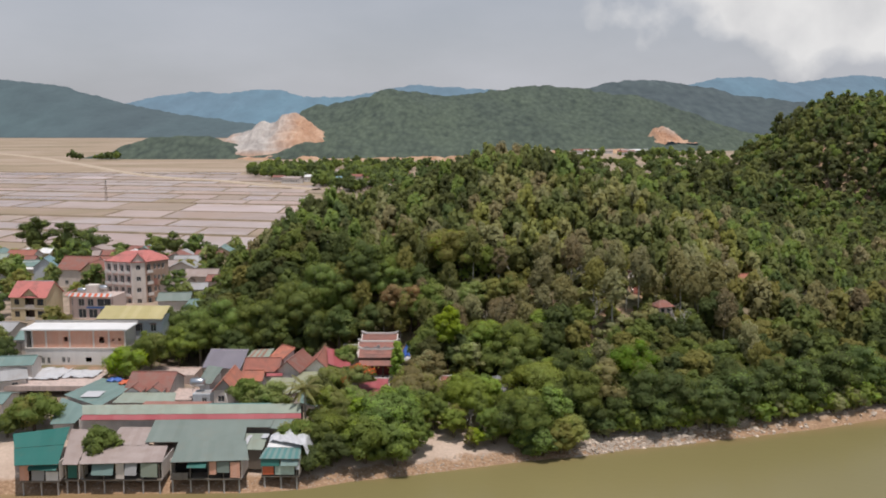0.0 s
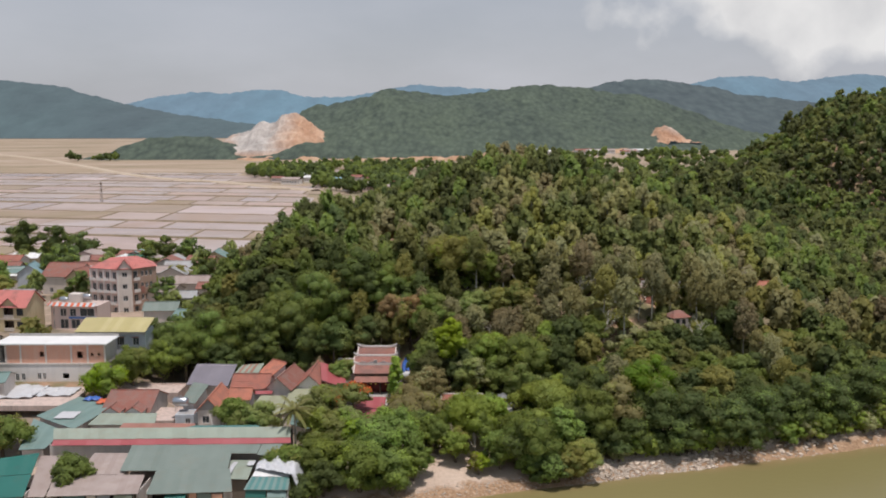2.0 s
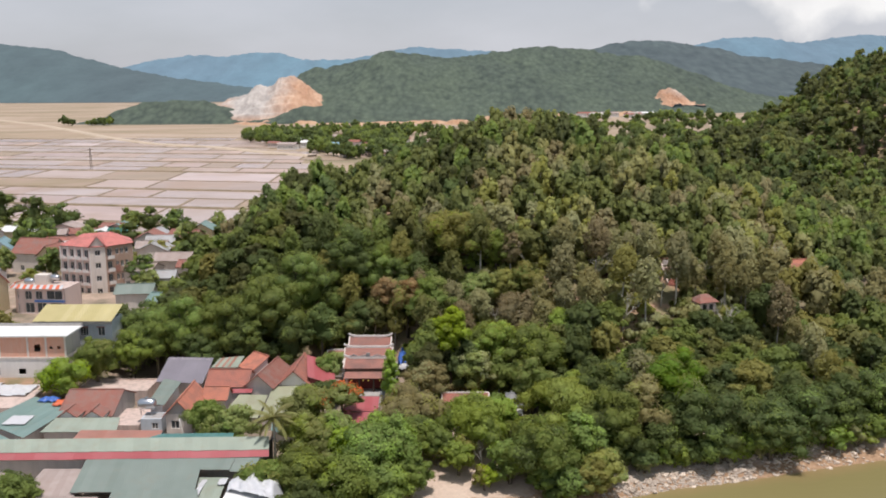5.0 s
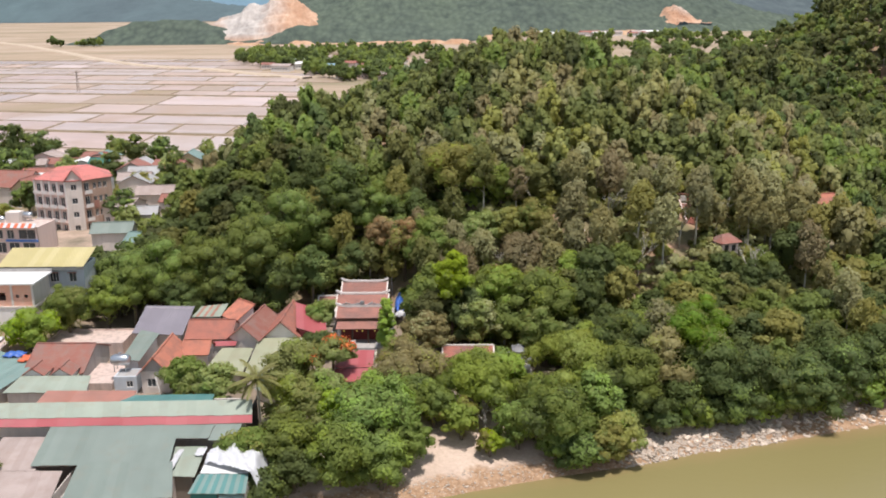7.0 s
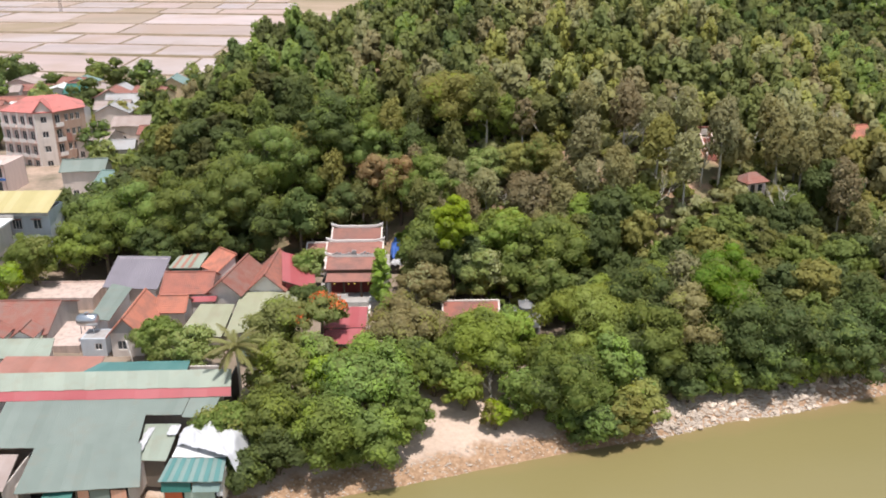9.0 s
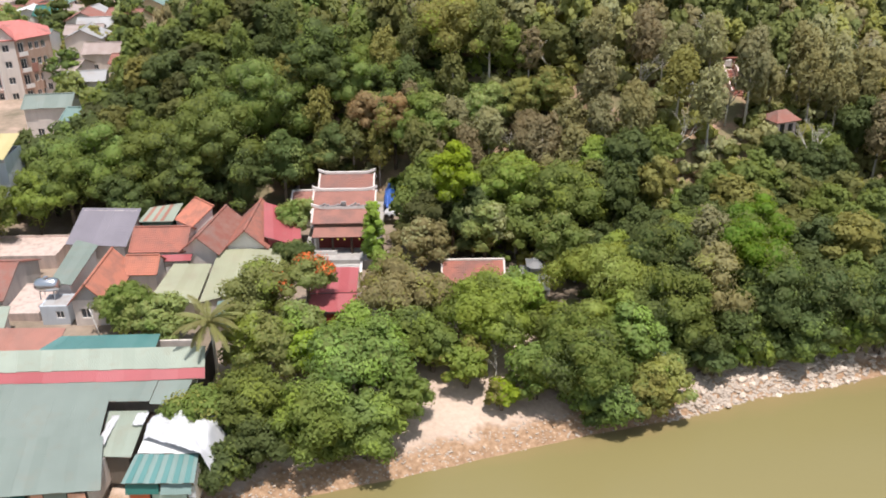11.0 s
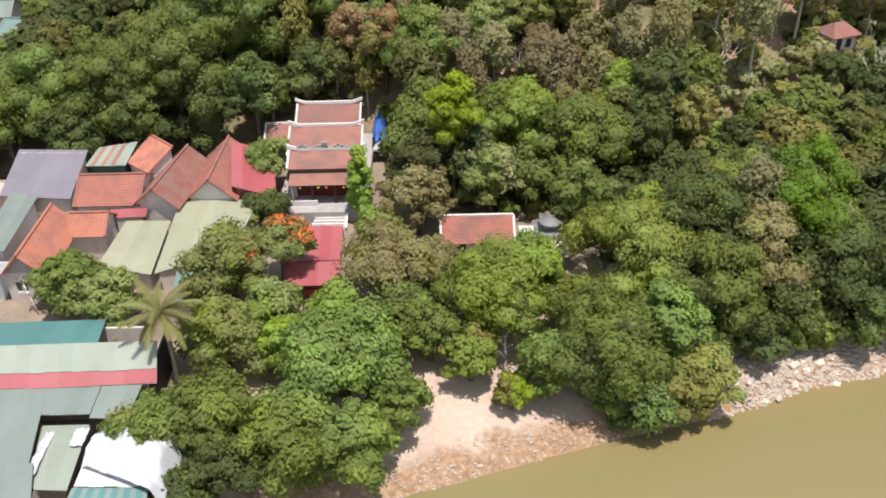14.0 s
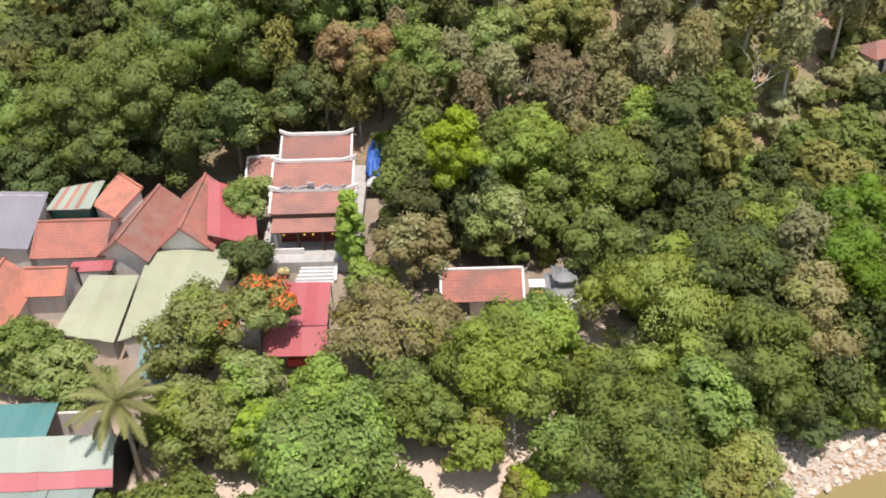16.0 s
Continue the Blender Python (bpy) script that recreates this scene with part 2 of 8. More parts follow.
M = {
    "tile_red": tile_material("roof_tiles_red", (0.34, 0.128, 0.092), (0.20, 0.10, 0.08), 0.6),
    "tile_orange": tile_material("roof_tiles_orange", (0.42, 0.160, 0.105), (0.26, 0.12, 0.09), 0.45),
    "tile_pink": tile_material("roof_tiles_pink", (0.50, 0.175, 0.155), (0.36, 0.15, 0.12), 0.2),
    "tile_brown": tile_material("roof_tiles_brown", (0.265, 0.105, 0.080), (0.27, 0.175, 0.145), 0.55),
    "tile_temple": tile_material("temple_tiles", (0.32, 0.150, 0.118), (0.22, 0.12, 0.10), 0.6),
    "tile_grey": tile_material("grey_stone_tiles", (0.20, 0.20, 0.20), (0.10, 0.11, 0.10), 0.5),
    "sheet_red": sheet_metal("red_sheet_metal", (0.36, 0.090, 0.098), (0.30, 0.15, 0.13), 0.15),
    "sheet_sage": sheet_metal("sage_sheet_metal", (0.19, 0.232, 0.205), (0.21, 0.20, 0.16), 0.25),
    "sheet_pale": sheet_metal("pale_green_sheet_metal", (0.29, 0.335, 0.275), (0.27, 0.25, 0.18), 0.35),
    "sheet_cream": sheet_metal("cream_sheet_metal", (0.32, 0.33, 0.225), (0.30, 0.27, 0.19), 0.4),
    "sheet_teal": sheet_metal("teal_sheet_metal", (0.022, 0.140, 0.115), (0.10, 0.12, 0.09), 0.1),
    "sheet_sea": sheet_metal("sea_green_sheet_metal", (0.085, 0.215, 0.205), (0.15, 0.17, 0.14), 0.1),
    "sheet_mint": sheet_metal("mint_sheet_metal", (0.175, 0.26, 0.24), (0.22, 0.20, 0.15), 0.15),
    "sheet_mauve": sheet_metal("mauve_grey_sheet_metal", (0.20, 0.185, 0.215), (0.165, 0.152, 0.175), 0.1),
    "sheet_grey": sheet_metal("grey_sheet_metal", (0.36, 0.36, 0.36), (0.25, 0.18, 0.13), 0.3),
    "sheet_fibre": sheet_metal("fibre_cement_sheets", (0.36, 0.295, 0.27), (0.26, 0.19, 0.16), 0.5, rough=0.9),
    "sheet_yellow": sheet_metal("yellow_sheet_metal", (0.46, 0.40, 0.19), (0.45, 0.33, 0.15), 0.15),
    "sheet_blue": sheet_metal("blue_sheet_metal", (0.20, 0.32, 0.36), (0.2, 0.2, 0.2), 0.1),
    "sheet_rustred": sheet_metal("faded_red_sheet_metal", (0.36, 0.165, 0.125), (0.20, 0.125, 0.10), 0.7),
    "sheet_white": sheet_metal("white_sheet_metal", (0.74, 0.74, 0.73), (0.5, 0.46, 0.4), 0.1),
    "plaster": paint("weathered_plaster", (0.66, 0.60, 0.55)),
    "plaster_white": paint("white_plaster", (0.72, 0.69, 0.66), dirt=0.25),
    "plaster_pink": paint("pink_beige_plaster", (0.68, 0.545, 0.505), dirt=0.25),
    "slab_pink": paint("pinkish_cement_slab", (0.56, 0.445, 0.395), dirt=0.7, dirt_col=(0.27, 0.22, 0.19)),
    "plaster_grey": paint("blue_grey_plaster", (0.50, 0.54, 0.58)),
    "plaster_yellow": paint("cream_yellow_plaster", (0.60, 0.50, 0.32)),
    "plaster_green": paint("pale_green_plaster", (0.45, 0.55, 0.48)),
    "brick": paint("raw_brickwork", (0.68, 0.36, 0.255), dirt=0.6, dirt_col=(0.66, 0.46, 0.37), grain=0.25),
    "brick_brown": paint("brown_brickwork", (0.40, 0.27, 0.21), dirt=0.5, dirt_col=(0.5, 0.42, 0.36), grain=0.25),
    "concrete": paint("grey_concrete", (0.40, 0.38, 0.36), dirt=0.5),
    "stone_grey": paint("grey_carved_stone", (0.33, 0.33, 0.33), dirt=0.6),
    "wood": paint("dark_timber", (0.10, 0.065, 0.045), dirt=0.4),
    "wood_red": paint("red_lacquered_timber", (0.20, 0.035, 0.03), dirt=0.3),
    "wood_grey": paint("weathered_timber", (0.20, 0.17, 0.14), dirt=0.5),
    "tarp_white": paint("white_plastic_tarpaulin", (0.54, 0.55, 0.57), rough=0.45, dirt=0.15),
    "tarp_grey": paint("grey_plastic_tarpaulin", (0.20, 0.20, 0.215), rough=0.5, dirt=0.3),
    "tarp_blue": paint("blue_plastic_tarpaulin", (0.05, 0.13, 0.42), rough=0.45, dirt=0.2),
    "tarp_orange": paint("orange_plastic_tarpaulin", (0.62, 0.14, 0.06), rough=0.45, dirt=0.2),
    "steel": Mat("stainless_steel", rough=0.28, metal=1.0).base((0.62, 0.64, 0.66)).m,
    "paint_red": paint("red_paint", (0.50, 0.05, 0.04), rough=0.5),
    "paint_yellow": paint("yellow_paint", (0.75, 0.55, 0.10), rough=0.6),
    "plastic_blue": paint("blue_plastic", (0.06, 0.20, 0.55), rough=0.4),
    # near-black paint for walls that would only lie in deep shade
    "dark": paint("interior_shade_black", (0.022, 0.020, 0.018), dirt=0.1),
}


def glass_material():
    k = Mat("window_glass", rough=0.12)
    k.base(k.ramp(k.noise(2.0), [(0.3, (0.035, 0.045, 0.055)), (0.7, (0.075, 0.09, 0.10))]))
    return k.m


M["glass"] = glass_material()


def soil_material():
    """One ground: sand at the shore, bare village earth, leaf litter and red soil on the slopes, dry grass on the plain."""
    k = Mat("ground_soil", rough=0.95)
    n_big, n_mid, n_fine = k.noise(0.02, 5.0), k.noise(0.18, 6.0), k.noise(2.2, 6.0)
    sep = k.node("ShaderNodeSeparateXYZ")
    k.link(k.geo.outputs["Position"], sep.inputs[0])
    litter = k.ramp(n_mid, [(0.30, (0.11, 0.115, 0.05)), (0.50, (0.20, 0.165, 0.09)), (0.68, (0.42, 0.25, 0.175))])
    sand = k.ramp(n_mid, [(0.3, (0.46, 0.355, 0.28)), (0.7, (0.54, 0.43, 0.345))])
    wet = k.ramp(n_fine, [(0.3, (0.25, 0.155, 0.088)), (0.62, (0.36, 0.235, 0.145)), (0.76, (0.55, 0.44, 0.33))])
    earth = k.ramp(n_mid, [(0.3, (0.18, 0.145, 0.105)), (0.7, (0.34, 0.265, 0.205))])
    plain = k.ramp(k.noise(0.012, 6.0, rough=0.7, stretch=(0.35, 1, 1)), [(0.34, (0.225, 0.19, 0.115)), (0.50, (0.345, 0.262, 0.185)), (0.66, (0.42, 0.335, 0.265))])
    grow = k.noise(0.35, 3.0)

    def step(value, lo, hi):
        m = k.node("ShaderNodeMapRange")
        m.inputs["From Min"].default_value, m.inputs["From Max"].default_value = lo, hi
        k.link(value, m.inputs["Value"])
        return m.outputs["Result"]

    jig = k.node("ShaderNodeMath")
    jig.operation = "MULTIPLY_ADD"
    jig.inputs[1].default_value = 1.2
    k.link(grow, jig.inputs[0])
    k.link(sep.outputs["Z"], jig.inputs[2])
    h = jig.outputs[0]
    c = k.mix(step(h, 1.50, 1.80), wet, sand)
    c = k.mix(step(h, 3.6, 4.3), c, earth)
    c = k.mix(step(h, 5.2, 6.6), c, litter)
    yard = k.ramp(n_mid, [(0.35, (0.17, 0.145, 0.10)), (0.65, (0.42, 0.315, 0.245))])
    c = k.mix(step(sep.outputs["Y"], 180, 195), c, k.mix(step(h, 8, 14), yard, litter))
    hill = k.mix(step(h, 8, 14), plain, litter)
    hill = k.mix(step(sep.outputs["Y"], 640, 760), hill, plain)
    c = k.mix(step(sep.outputs["Y"], 335, 350), c, hill)
    c = k.hsv(c, val=k.remap(n_fine, 0.75, 1.25))
    k.base(c).bump(n_fine, 0.5, 0.15)
    return k.m


def water_material():
    k = Mat("river_water", rough=0.28)
    far = k.noise(0.012, 4.0, stretch=(0.5, 1.0, 1.0))
    c = k.ramp(far, [(0.3, (0.186, 0.163, 0.068)), (0.7, (0.226, 0.194, 0.084))])
    # brown silt stirred up over the shallows along the bank
    sep = k.node("ShaderNodeSeparateXYZ")
    k.link(k.geo.outputs["Position"], sep.inputs[0])
    off = k.node("ShaderNodeMath")
    off.operation = "MULTIPLY_ADD"
    off.inputs[1].default_value = -0.27
    k.link(sep.outputs["X"], off.inputs[0])
    k.link(sep.outputs["Y"], off.inputs[2])
    wav = k.node("ShaderNodeMath")
    wav.operation = "MULTIPLY_ADD"
    wav.inputs[1].default_value = 5.0
    k.link(k.noise(0.15, 4.0), wav.inputs[0])
    k.link(off.outputs[0], wav.inputs[2])
    near = k.node("ShaderNodeMapRange")
    near.inputs["From Min"].default_value, near.inputs["From Max"].default_value = 130.5, 136.0
    k.link(wav.outputs[0], near.inputs["Value"])
    c = k.mix(near.outputs["Result"], c, (0.29, 0.195, 0.10))
    k.base(c)
    k.b.inputs["IOR"].default_value = 1.33
    small = k.noise(1.1, 5.0, stretch=(0.5, 1.0, 1.0))
    k.bump(small, 0.16, 0.12)
    return k.m


def canopy_material(name, a, b, c, scale=0.045):
    """Wooded slopes far away: crowns, thickets and paler clearings."""
    k = Mat(name, rough=0.95)
    k.b.inputs["Specular IOR Level"].default_value = 0.1
    n = k.noise(scale, 6.0, rough=0.75, stretch=(1, 0.3, 1))
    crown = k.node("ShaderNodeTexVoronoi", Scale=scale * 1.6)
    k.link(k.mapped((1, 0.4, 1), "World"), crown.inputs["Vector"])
    big = k.noise(scale * 0.14, 4.0, stretch=(1, 0.4, 1))
    col = k.ramp(n, [(0.30, a), (0.5, b), (0.70, c)])
    # nearer ranges: shade between crowns put into the colour, darker towards each cell's rim
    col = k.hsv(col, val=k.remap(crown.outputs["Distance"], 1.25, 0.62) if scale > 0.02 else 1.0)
    col = k.hsv(col, hue=k.remap(big, 0.52, 0.475), sat=k.remap(big, 0.75, 1.3), val=k.remap(big, 0.66, 1.36))
    k.base(col).bump(n, 1.0, 5.0 if scale > 0.02 else 1.5)
    return k


SOIL = soil_material()
WATER = water_material()

# ---- building blocks ----


def mesh_of(name, verts, faces, mats, mat_index=None, smooth=False):
    me = bpy.data.meshes.new(name)
    me.from_pydata([tuple(v) for v in verts], [], [tuple(f) for f in faces])
    for m in (mats if isinstance(mats, (list, tuple)) else [mats]):
        me.materials.append(m)
    if mat_index is not None:
        me.polygons.foreach_set("material_index", np.asarray(mat_index, dtype=np.int32))
    if smooth:
        me.polygons.foreach_set("use_smooth", np.ones(len(faces), dtype=bool))
    me.update()
    return me


def fast_mesh(name, verts, faces, mats, mat_index=None, smooth=False, normals=None):
    """A mesh from numpy arrays; faces all have as many corners."""
    me = bpy.data.meshes.new(name)
    n, k = faces.shape
    me.vertices.add(len(verts))
    me.vertices.foreach_set("co", np.asarray(verts, dtype=np.float32).ravel())
    me.loops.add(n * k)
    me.loops.foreach_set("vertex_index", faces.astype(np.int32).ravel())
    me.polygons.add(n)
    me.polygons.foreach_set("loop_start", np.arange(0, n * k, k, dtype=np.int32))
    for m in (mats if isinstance(mats, (list, tuple)) else [mats]):
        me.materials.append(m)
    if mat_index is not None:
        me.polygons.foreach_set("material_index", np.asarray(mat_index, dtype=np.int32))
    me.polygons.foreach_set("use_smooth", np.full(n, smooth or normals is not None, dtype=bool))
    me.update(calc_edges=True)
    if normals is not None:
        me.normals_split_custom_set_from_vertices(np.asarray(normals, dtype=np.float32))
    return me


def thing(name, place, label, category, group="", kind="", yaw=0.0):
    ob = new(name)
    ob.empty_display_size = 0.5
    ob.matrix_world = pose(*place, 0, 0, yaw)
    return tagged(ob, label, category, group, kind)


def part(name, bm, mat, parent, label=""):
    """Links a bmesh as one mesh under a thing or a part, in the parent's own space."""
    me = bpy.data.meshes.new(name)
    bm.normal_update()
    bm.to_mesh(me)
    bm.free()
    for m in (mat if isinstance(mat, (list, tuple)) else [mat]):
        me.materials.append(m)
    ob = new(name, me)
    ob.parent = parent
    if label:
        ob["label"] = label
    return ob


def add_box(bm, x0, y0, z0, x1, y1, z1, mi=0):
    v = [bm.verts.new(p) for p in ((x0, y0, z0), (x1, y0, z0), (x1, y1, z0), (x0, y1, z0), (x0, y0, z1), (x1, y0, z1), (x1, y1, z1), (x0, y1, z1))]
    for f in ((3, 2, 1, 0), (4, 5, 6, 7), (0, 1, 5, 4), (1, 2, 6, 5), (2, 3, 7, 6), (3, 0, 4, 7)):
        bm.faces.new([v[i] for i in f]).material_index = mi


def box(*c):
    bm = bmesh.new()
    add_box(bm, *c)
    return bm


def add_beam(bm, a, b, w, h=None, mi=0):
    """A square bar from a to b."""
    a, b = Vector(a), Vector(b)
    h = h or w
    d = (b - a).normalized()
    side = d.cross(Vector((0, 0, 1)))
    side = side.normalized() if side.length > 1e-4 else Vector((1, 0, 0))
    up = side.cross(d).normalized()
    ring = [(-1, -1), (1, -1), (1, 1), (-1, 1)]
    va = [bm.verts.new(a + side * (s * w / 2) + up * (u * h / 2)) for s, u in ring]
    vb = [bm.verts.new(b + side * (s * w / 2) + up * (u * h / 2)) for s, u in ring]
    for i in range(4):
        j = (i + 1) % 4
        bm.faces.new((va[i], va[j], vb[j], vb[i])).material_index = mi
    bm.faces.new(va[::-1]).material_index = mi
    bm.faces.new(vb).material_index = mi


def beam(a, b, w, h=None):
    bm = bmesh.new()
    add_beam(bm, a, b, w, h)
    return bm


def tube(bm, pts, radii, sides=6, mi=0):
    """A tapered tube along pts."""
    rings = []
    for i, p in enumerate(pts):
        p = Vector(p)
        d = (Vector(pts[min(i + 1, len(pts) - 1)]) - Vector(pts[max(i - 1, 0)])).normalized()
        u = d.cross(Vector((0.3, 0.9, 0.1))).normalized()
        v = d.cross(u)
        rings.append([bm.verts.new(p + (u * math.cos(a) + v * math.sin(a)) * radii[i]) for a in [k * math.tau / sides for k in range(sides)]])
    for a, b in zip(rings, rings[1:]):
        for i in range(sides):
            j = (i + 1) % sides
            f = bm.faces.new((a[i], a[j], b[j], b[i]))
            f.smooth, f.material_index = True, mi
    bm.faces.new(rings[0][::-1]).material_index = mi
    bm.faces.new(rings[-1]).material_index = mi


def slope_pts(c, u, v):
    """The point at u across and v down the quad c = back-left, back-right, front-right, front-left."""
    bl, br, fr, fl = [Vector(p) for p in c]
    return (bl * (1 - u) + br * u) * (1 - v) + (fl * (1 - u) + fr * u) * v


def quad_normal(c):
    bl, br, fr, fl = [Vector(p) for p in c]
    n = (br - bl).cross(fl - bl)
    n = -n if n.z < 0 else n
    return n.normalized()


def add_slab(bm, c, t, lift=0.0, mi=0):
    n = quad_normal(c)
    top = [bm.verts.new(Vector(p) + n * (lift + t)) for p in c]
    low = [bm.verts.new(Vector(p) + n * lift) for p in c]
    fs = [bm.faces.new(top), bm.faces.new(low[::-1])]
    for i in range(4):
        j = (i + 1) % 4
        fs.append(bm.faces.new((top[j], top[i], low[i], low[j])))
    for f in fs:
        f.material_index = mi
    bmesh.ops.recalc_face_normals(bm, faces=fs)


def sheet_roof(parent, c, mat, strip=1.05, name="roof", label="", seed=1, frame_mat=None, rows=1):
    """A roof slope of overlapping sheets on a thin deck. c: back-left, back-right, front-right, front-left, in the parent's space."""
    rng = random.Random(seed)
    wide = max((Vector(c[1]) - Vector(c[0])).length, (Vector(c[2]) - Vector(c[3])).length)
    n = max(2, round(wide / strip))
    bm = bmesh.new()
    for i in range(n):
        add_slab(bm, [slope_pts(c, i / n, 0), slope_pts(c, (i + 1) / n, 0), slope_pts(c, (i + 1) / n, 1), slope_pts(c, i / n, 1)], 0.05, -0.07)
    deck = part(name, bm, frame_mat or M["wood_grey"], parent, label)
    for r in range(rows):
        v0, v1 = r / rows, min(1.0, (r + 1) / rows + (0.02 if r < rows - 1 else 0))
        for i in range(n):
            u0, u1 = i / n, (i + 1) / n
            if i < n - 1:
                u1 += 0.03 / wide
            lift = 0.004 + 0.012 * (i % 2) + 0.02 * (rows - 1 - r)
            over = rng.uniform(-0.05, 0.07) / max(1.0, (Vector(c[3]) - Vector(c[0])).length)
            q = [slope_pts(c, u0, v0), slope_pts(c, u1, v0), slope_pts(c, u1, v1 + (over if r == rows - 1 else 0)), slope_pts(c, u0, v1 + (over if r == rows - 1 else 0))]
            b2 = bmesh.new()
            add_slab(b2, q, 0.012, lift)
            part("roof_sheet", b2, mat, deck)
    return deck


def tile_roof(parent, c, mat, name="roof", label="", course=0.32, roll=0.26):
    """A slope of tile courses: rolls side by side, each course stepping over the next."""
    bl, br, fr, fl = [Vector(p) for p in c]
    if parent.location.y > 200:
        course, roll = 0.6, 0.6
    n = quad_normal(c)
    wide = max((br - bl).length, (fr - fl).length)
    down = max((fl - bl).length, (fr - br).length)
    rows, cols = max(3, round(down / course)), max(4, round(wide / roll))
    verts, faces = [], []
    for r in range(rows):
        for k, v in enumerate((r / rows, (r + 1) / rows)):
            lift = 0.03 + (0.020 if k else 0.0)
            for i in range(cols * 2 + 1):
                verts.append(slope_pts(c, i / (cols * 2), v) + n * (lift + (0.015 if i % 2 else 0.0)))
    w = cols * 2 + 1
    for r in range(rows):
        a, b = (2 * r) * w, (2 * r + 1) * w
        for i in range(w - 1):
            faces.append((a + i, b + i, b + i + 1, a + i + 1))
        if r < rows - 1:
            a2 = (2 * r + 2) * w
            for i in range(w - 1):
                faces.append((b + i, a2 + i, a2 + i + 1, b + i + 1))
    base = len(verts)
    verts += [p - n * 0.08 for p in (bl, br, fr, fl)]
    faces.append((base, base + 3, base + 2, base + 1)[::-1])
    verts += [p + n * 0.02 for p in (bl, br, fr, fl)]
    for i in range(4):
        j = (i + 1) % 4
        faces.append((base + i, base + j, base + 4 + j, base + 4 + i))
    me = mesh_of(name, verts, faces, mat)
    ob = new(name, me)
    ob.parent = parent
    if label:
        ob["label"] = label
    return ob


def wall_bm(width, height, openings, thick=0.22):
    """An upright wall along x from 0 to width, its outer face at y=0, with openings (x0, z0, x1, z1) right through it."""
    bm = bmesh.new()
    xs = sorted({0.0, width, *[o[0] for o in openings], *[o[2] for o in openings]})
    zs = sorted({0.0, height, *[o[1] for o in openings], *[o[3] for o in openings]})
    for x0, x1 in zip(xs, xs[1:]):
        for z0, z1 in zip(zs, zs[1:]):
            cx, cz = (x0 + x1) / 2, (z0 + z1) / 2
            if any(o[0] < cx < o[2] and o[1] < cz < o[3] for o in openings):
                continue
            add_box(bm, x0, 0, z0, x1, thick, z1)
    bmesh.ops.remove_doubles(bm, verts=bm.verts, dist=1e-4)
    inner = [f for f in bm.faces if len([g for e in f.edges for g in e.link_faces if g is not f and g.calc_center_median() == f.calc_center_median()]) > 0]
    if inner:
        bmesh.ops.delete(bm, geom=inner, context="FACES_ONLY")
    return bm


def window_part(parent, m, w, h, frame_mat, bars=1, name="window"):
    """A casement: frame, pane set back and bars; m is its lower left corner's pose in the parent's space."""
    bm = bmesh.new()
    f = 0.07
    for c in ((0, 0.04, 0, w, 0.12, f), (0, 0.04, h - f, w, 0.12, h), (0, 0.04, f, f, 0.12, h - f), (w - f, 0.04, f, w, 0.12, h - f)):
        add_box(bm, *c)
    for i in range(bars):
        x = w * (i + 1) / (bars + 1)
        add_box(bm, x - 0.03, 0.045, f, x + 0.03, 0.115, h - f)
    ob = part(name, bm, frame_mat, parent)
    ob.matrix_local = m
    pane = part("pane", box(f, 0.13, f, w - f, 0.15, h - f), M["glass"], ob)
    return ob


def walls_box(parent, w, d, h, mat, front=(), right=(), left=(), win_mat=None, base=0.0):
    """Four walls round the centre of the parent's space, front towards -y; openings get casements."""
    sides = [
        ("wall", w, pose(-w / 2, -d / 2, base), front),
        ("wall", d - 0.44, pose(w / 2, -d / 2 + 0.22, base, 0, 0, 90), right),
        ("wall", w, pose(w / 2, d / 2, base, 0, 0, 180), ()),
        ("wall", d - 0.44, pose(-w / 2, d / 2 - 0.22, base, 0, 0, -90), left),
    ]
    made = []
    for name, wide, m, ops in sides:
        ob = part(name, wall_bm(wide, h, [o[:4] for o in ops]), mat, parent)
        ob.matrix_local = m
        for o in ops:
            window_part(ob, pose(o[0], 0, o[1]), o[2] - o[0], o[3] - o[1], win_mat or M["plaster_white"], bars=1 if o[2] - o[0] < 1.4 else 2)
        made.append(ob)
    return made


def gable_ends(parent, w, ridge_w, z0, z1, y, mat, thick=0.2, name="gable", label=""):
    """A triangular wall in the plane y, w wide, from z0 to the ridge z1."""
    bm = bmesh.new()
    a = [bm.verts.new(p) for p in ((-w / 2, y, z0), (w / 2, y, z0), (ridge_w, y, z1))]
    b = [bm.verts.new(p) for p in ((-w / 2, y + thick, z0), (w / 2, y + thick, z0), (ridge_w, y + thick, z1))]
    bm.faces.new(a), bm.faces.new(b[::-1])
    for i in range(3):
        j = (i + 1) % 3
        bm.faces.new((a[j], a[i], b[i], b[j]))
    return part(name, bm, mat, parent, label)


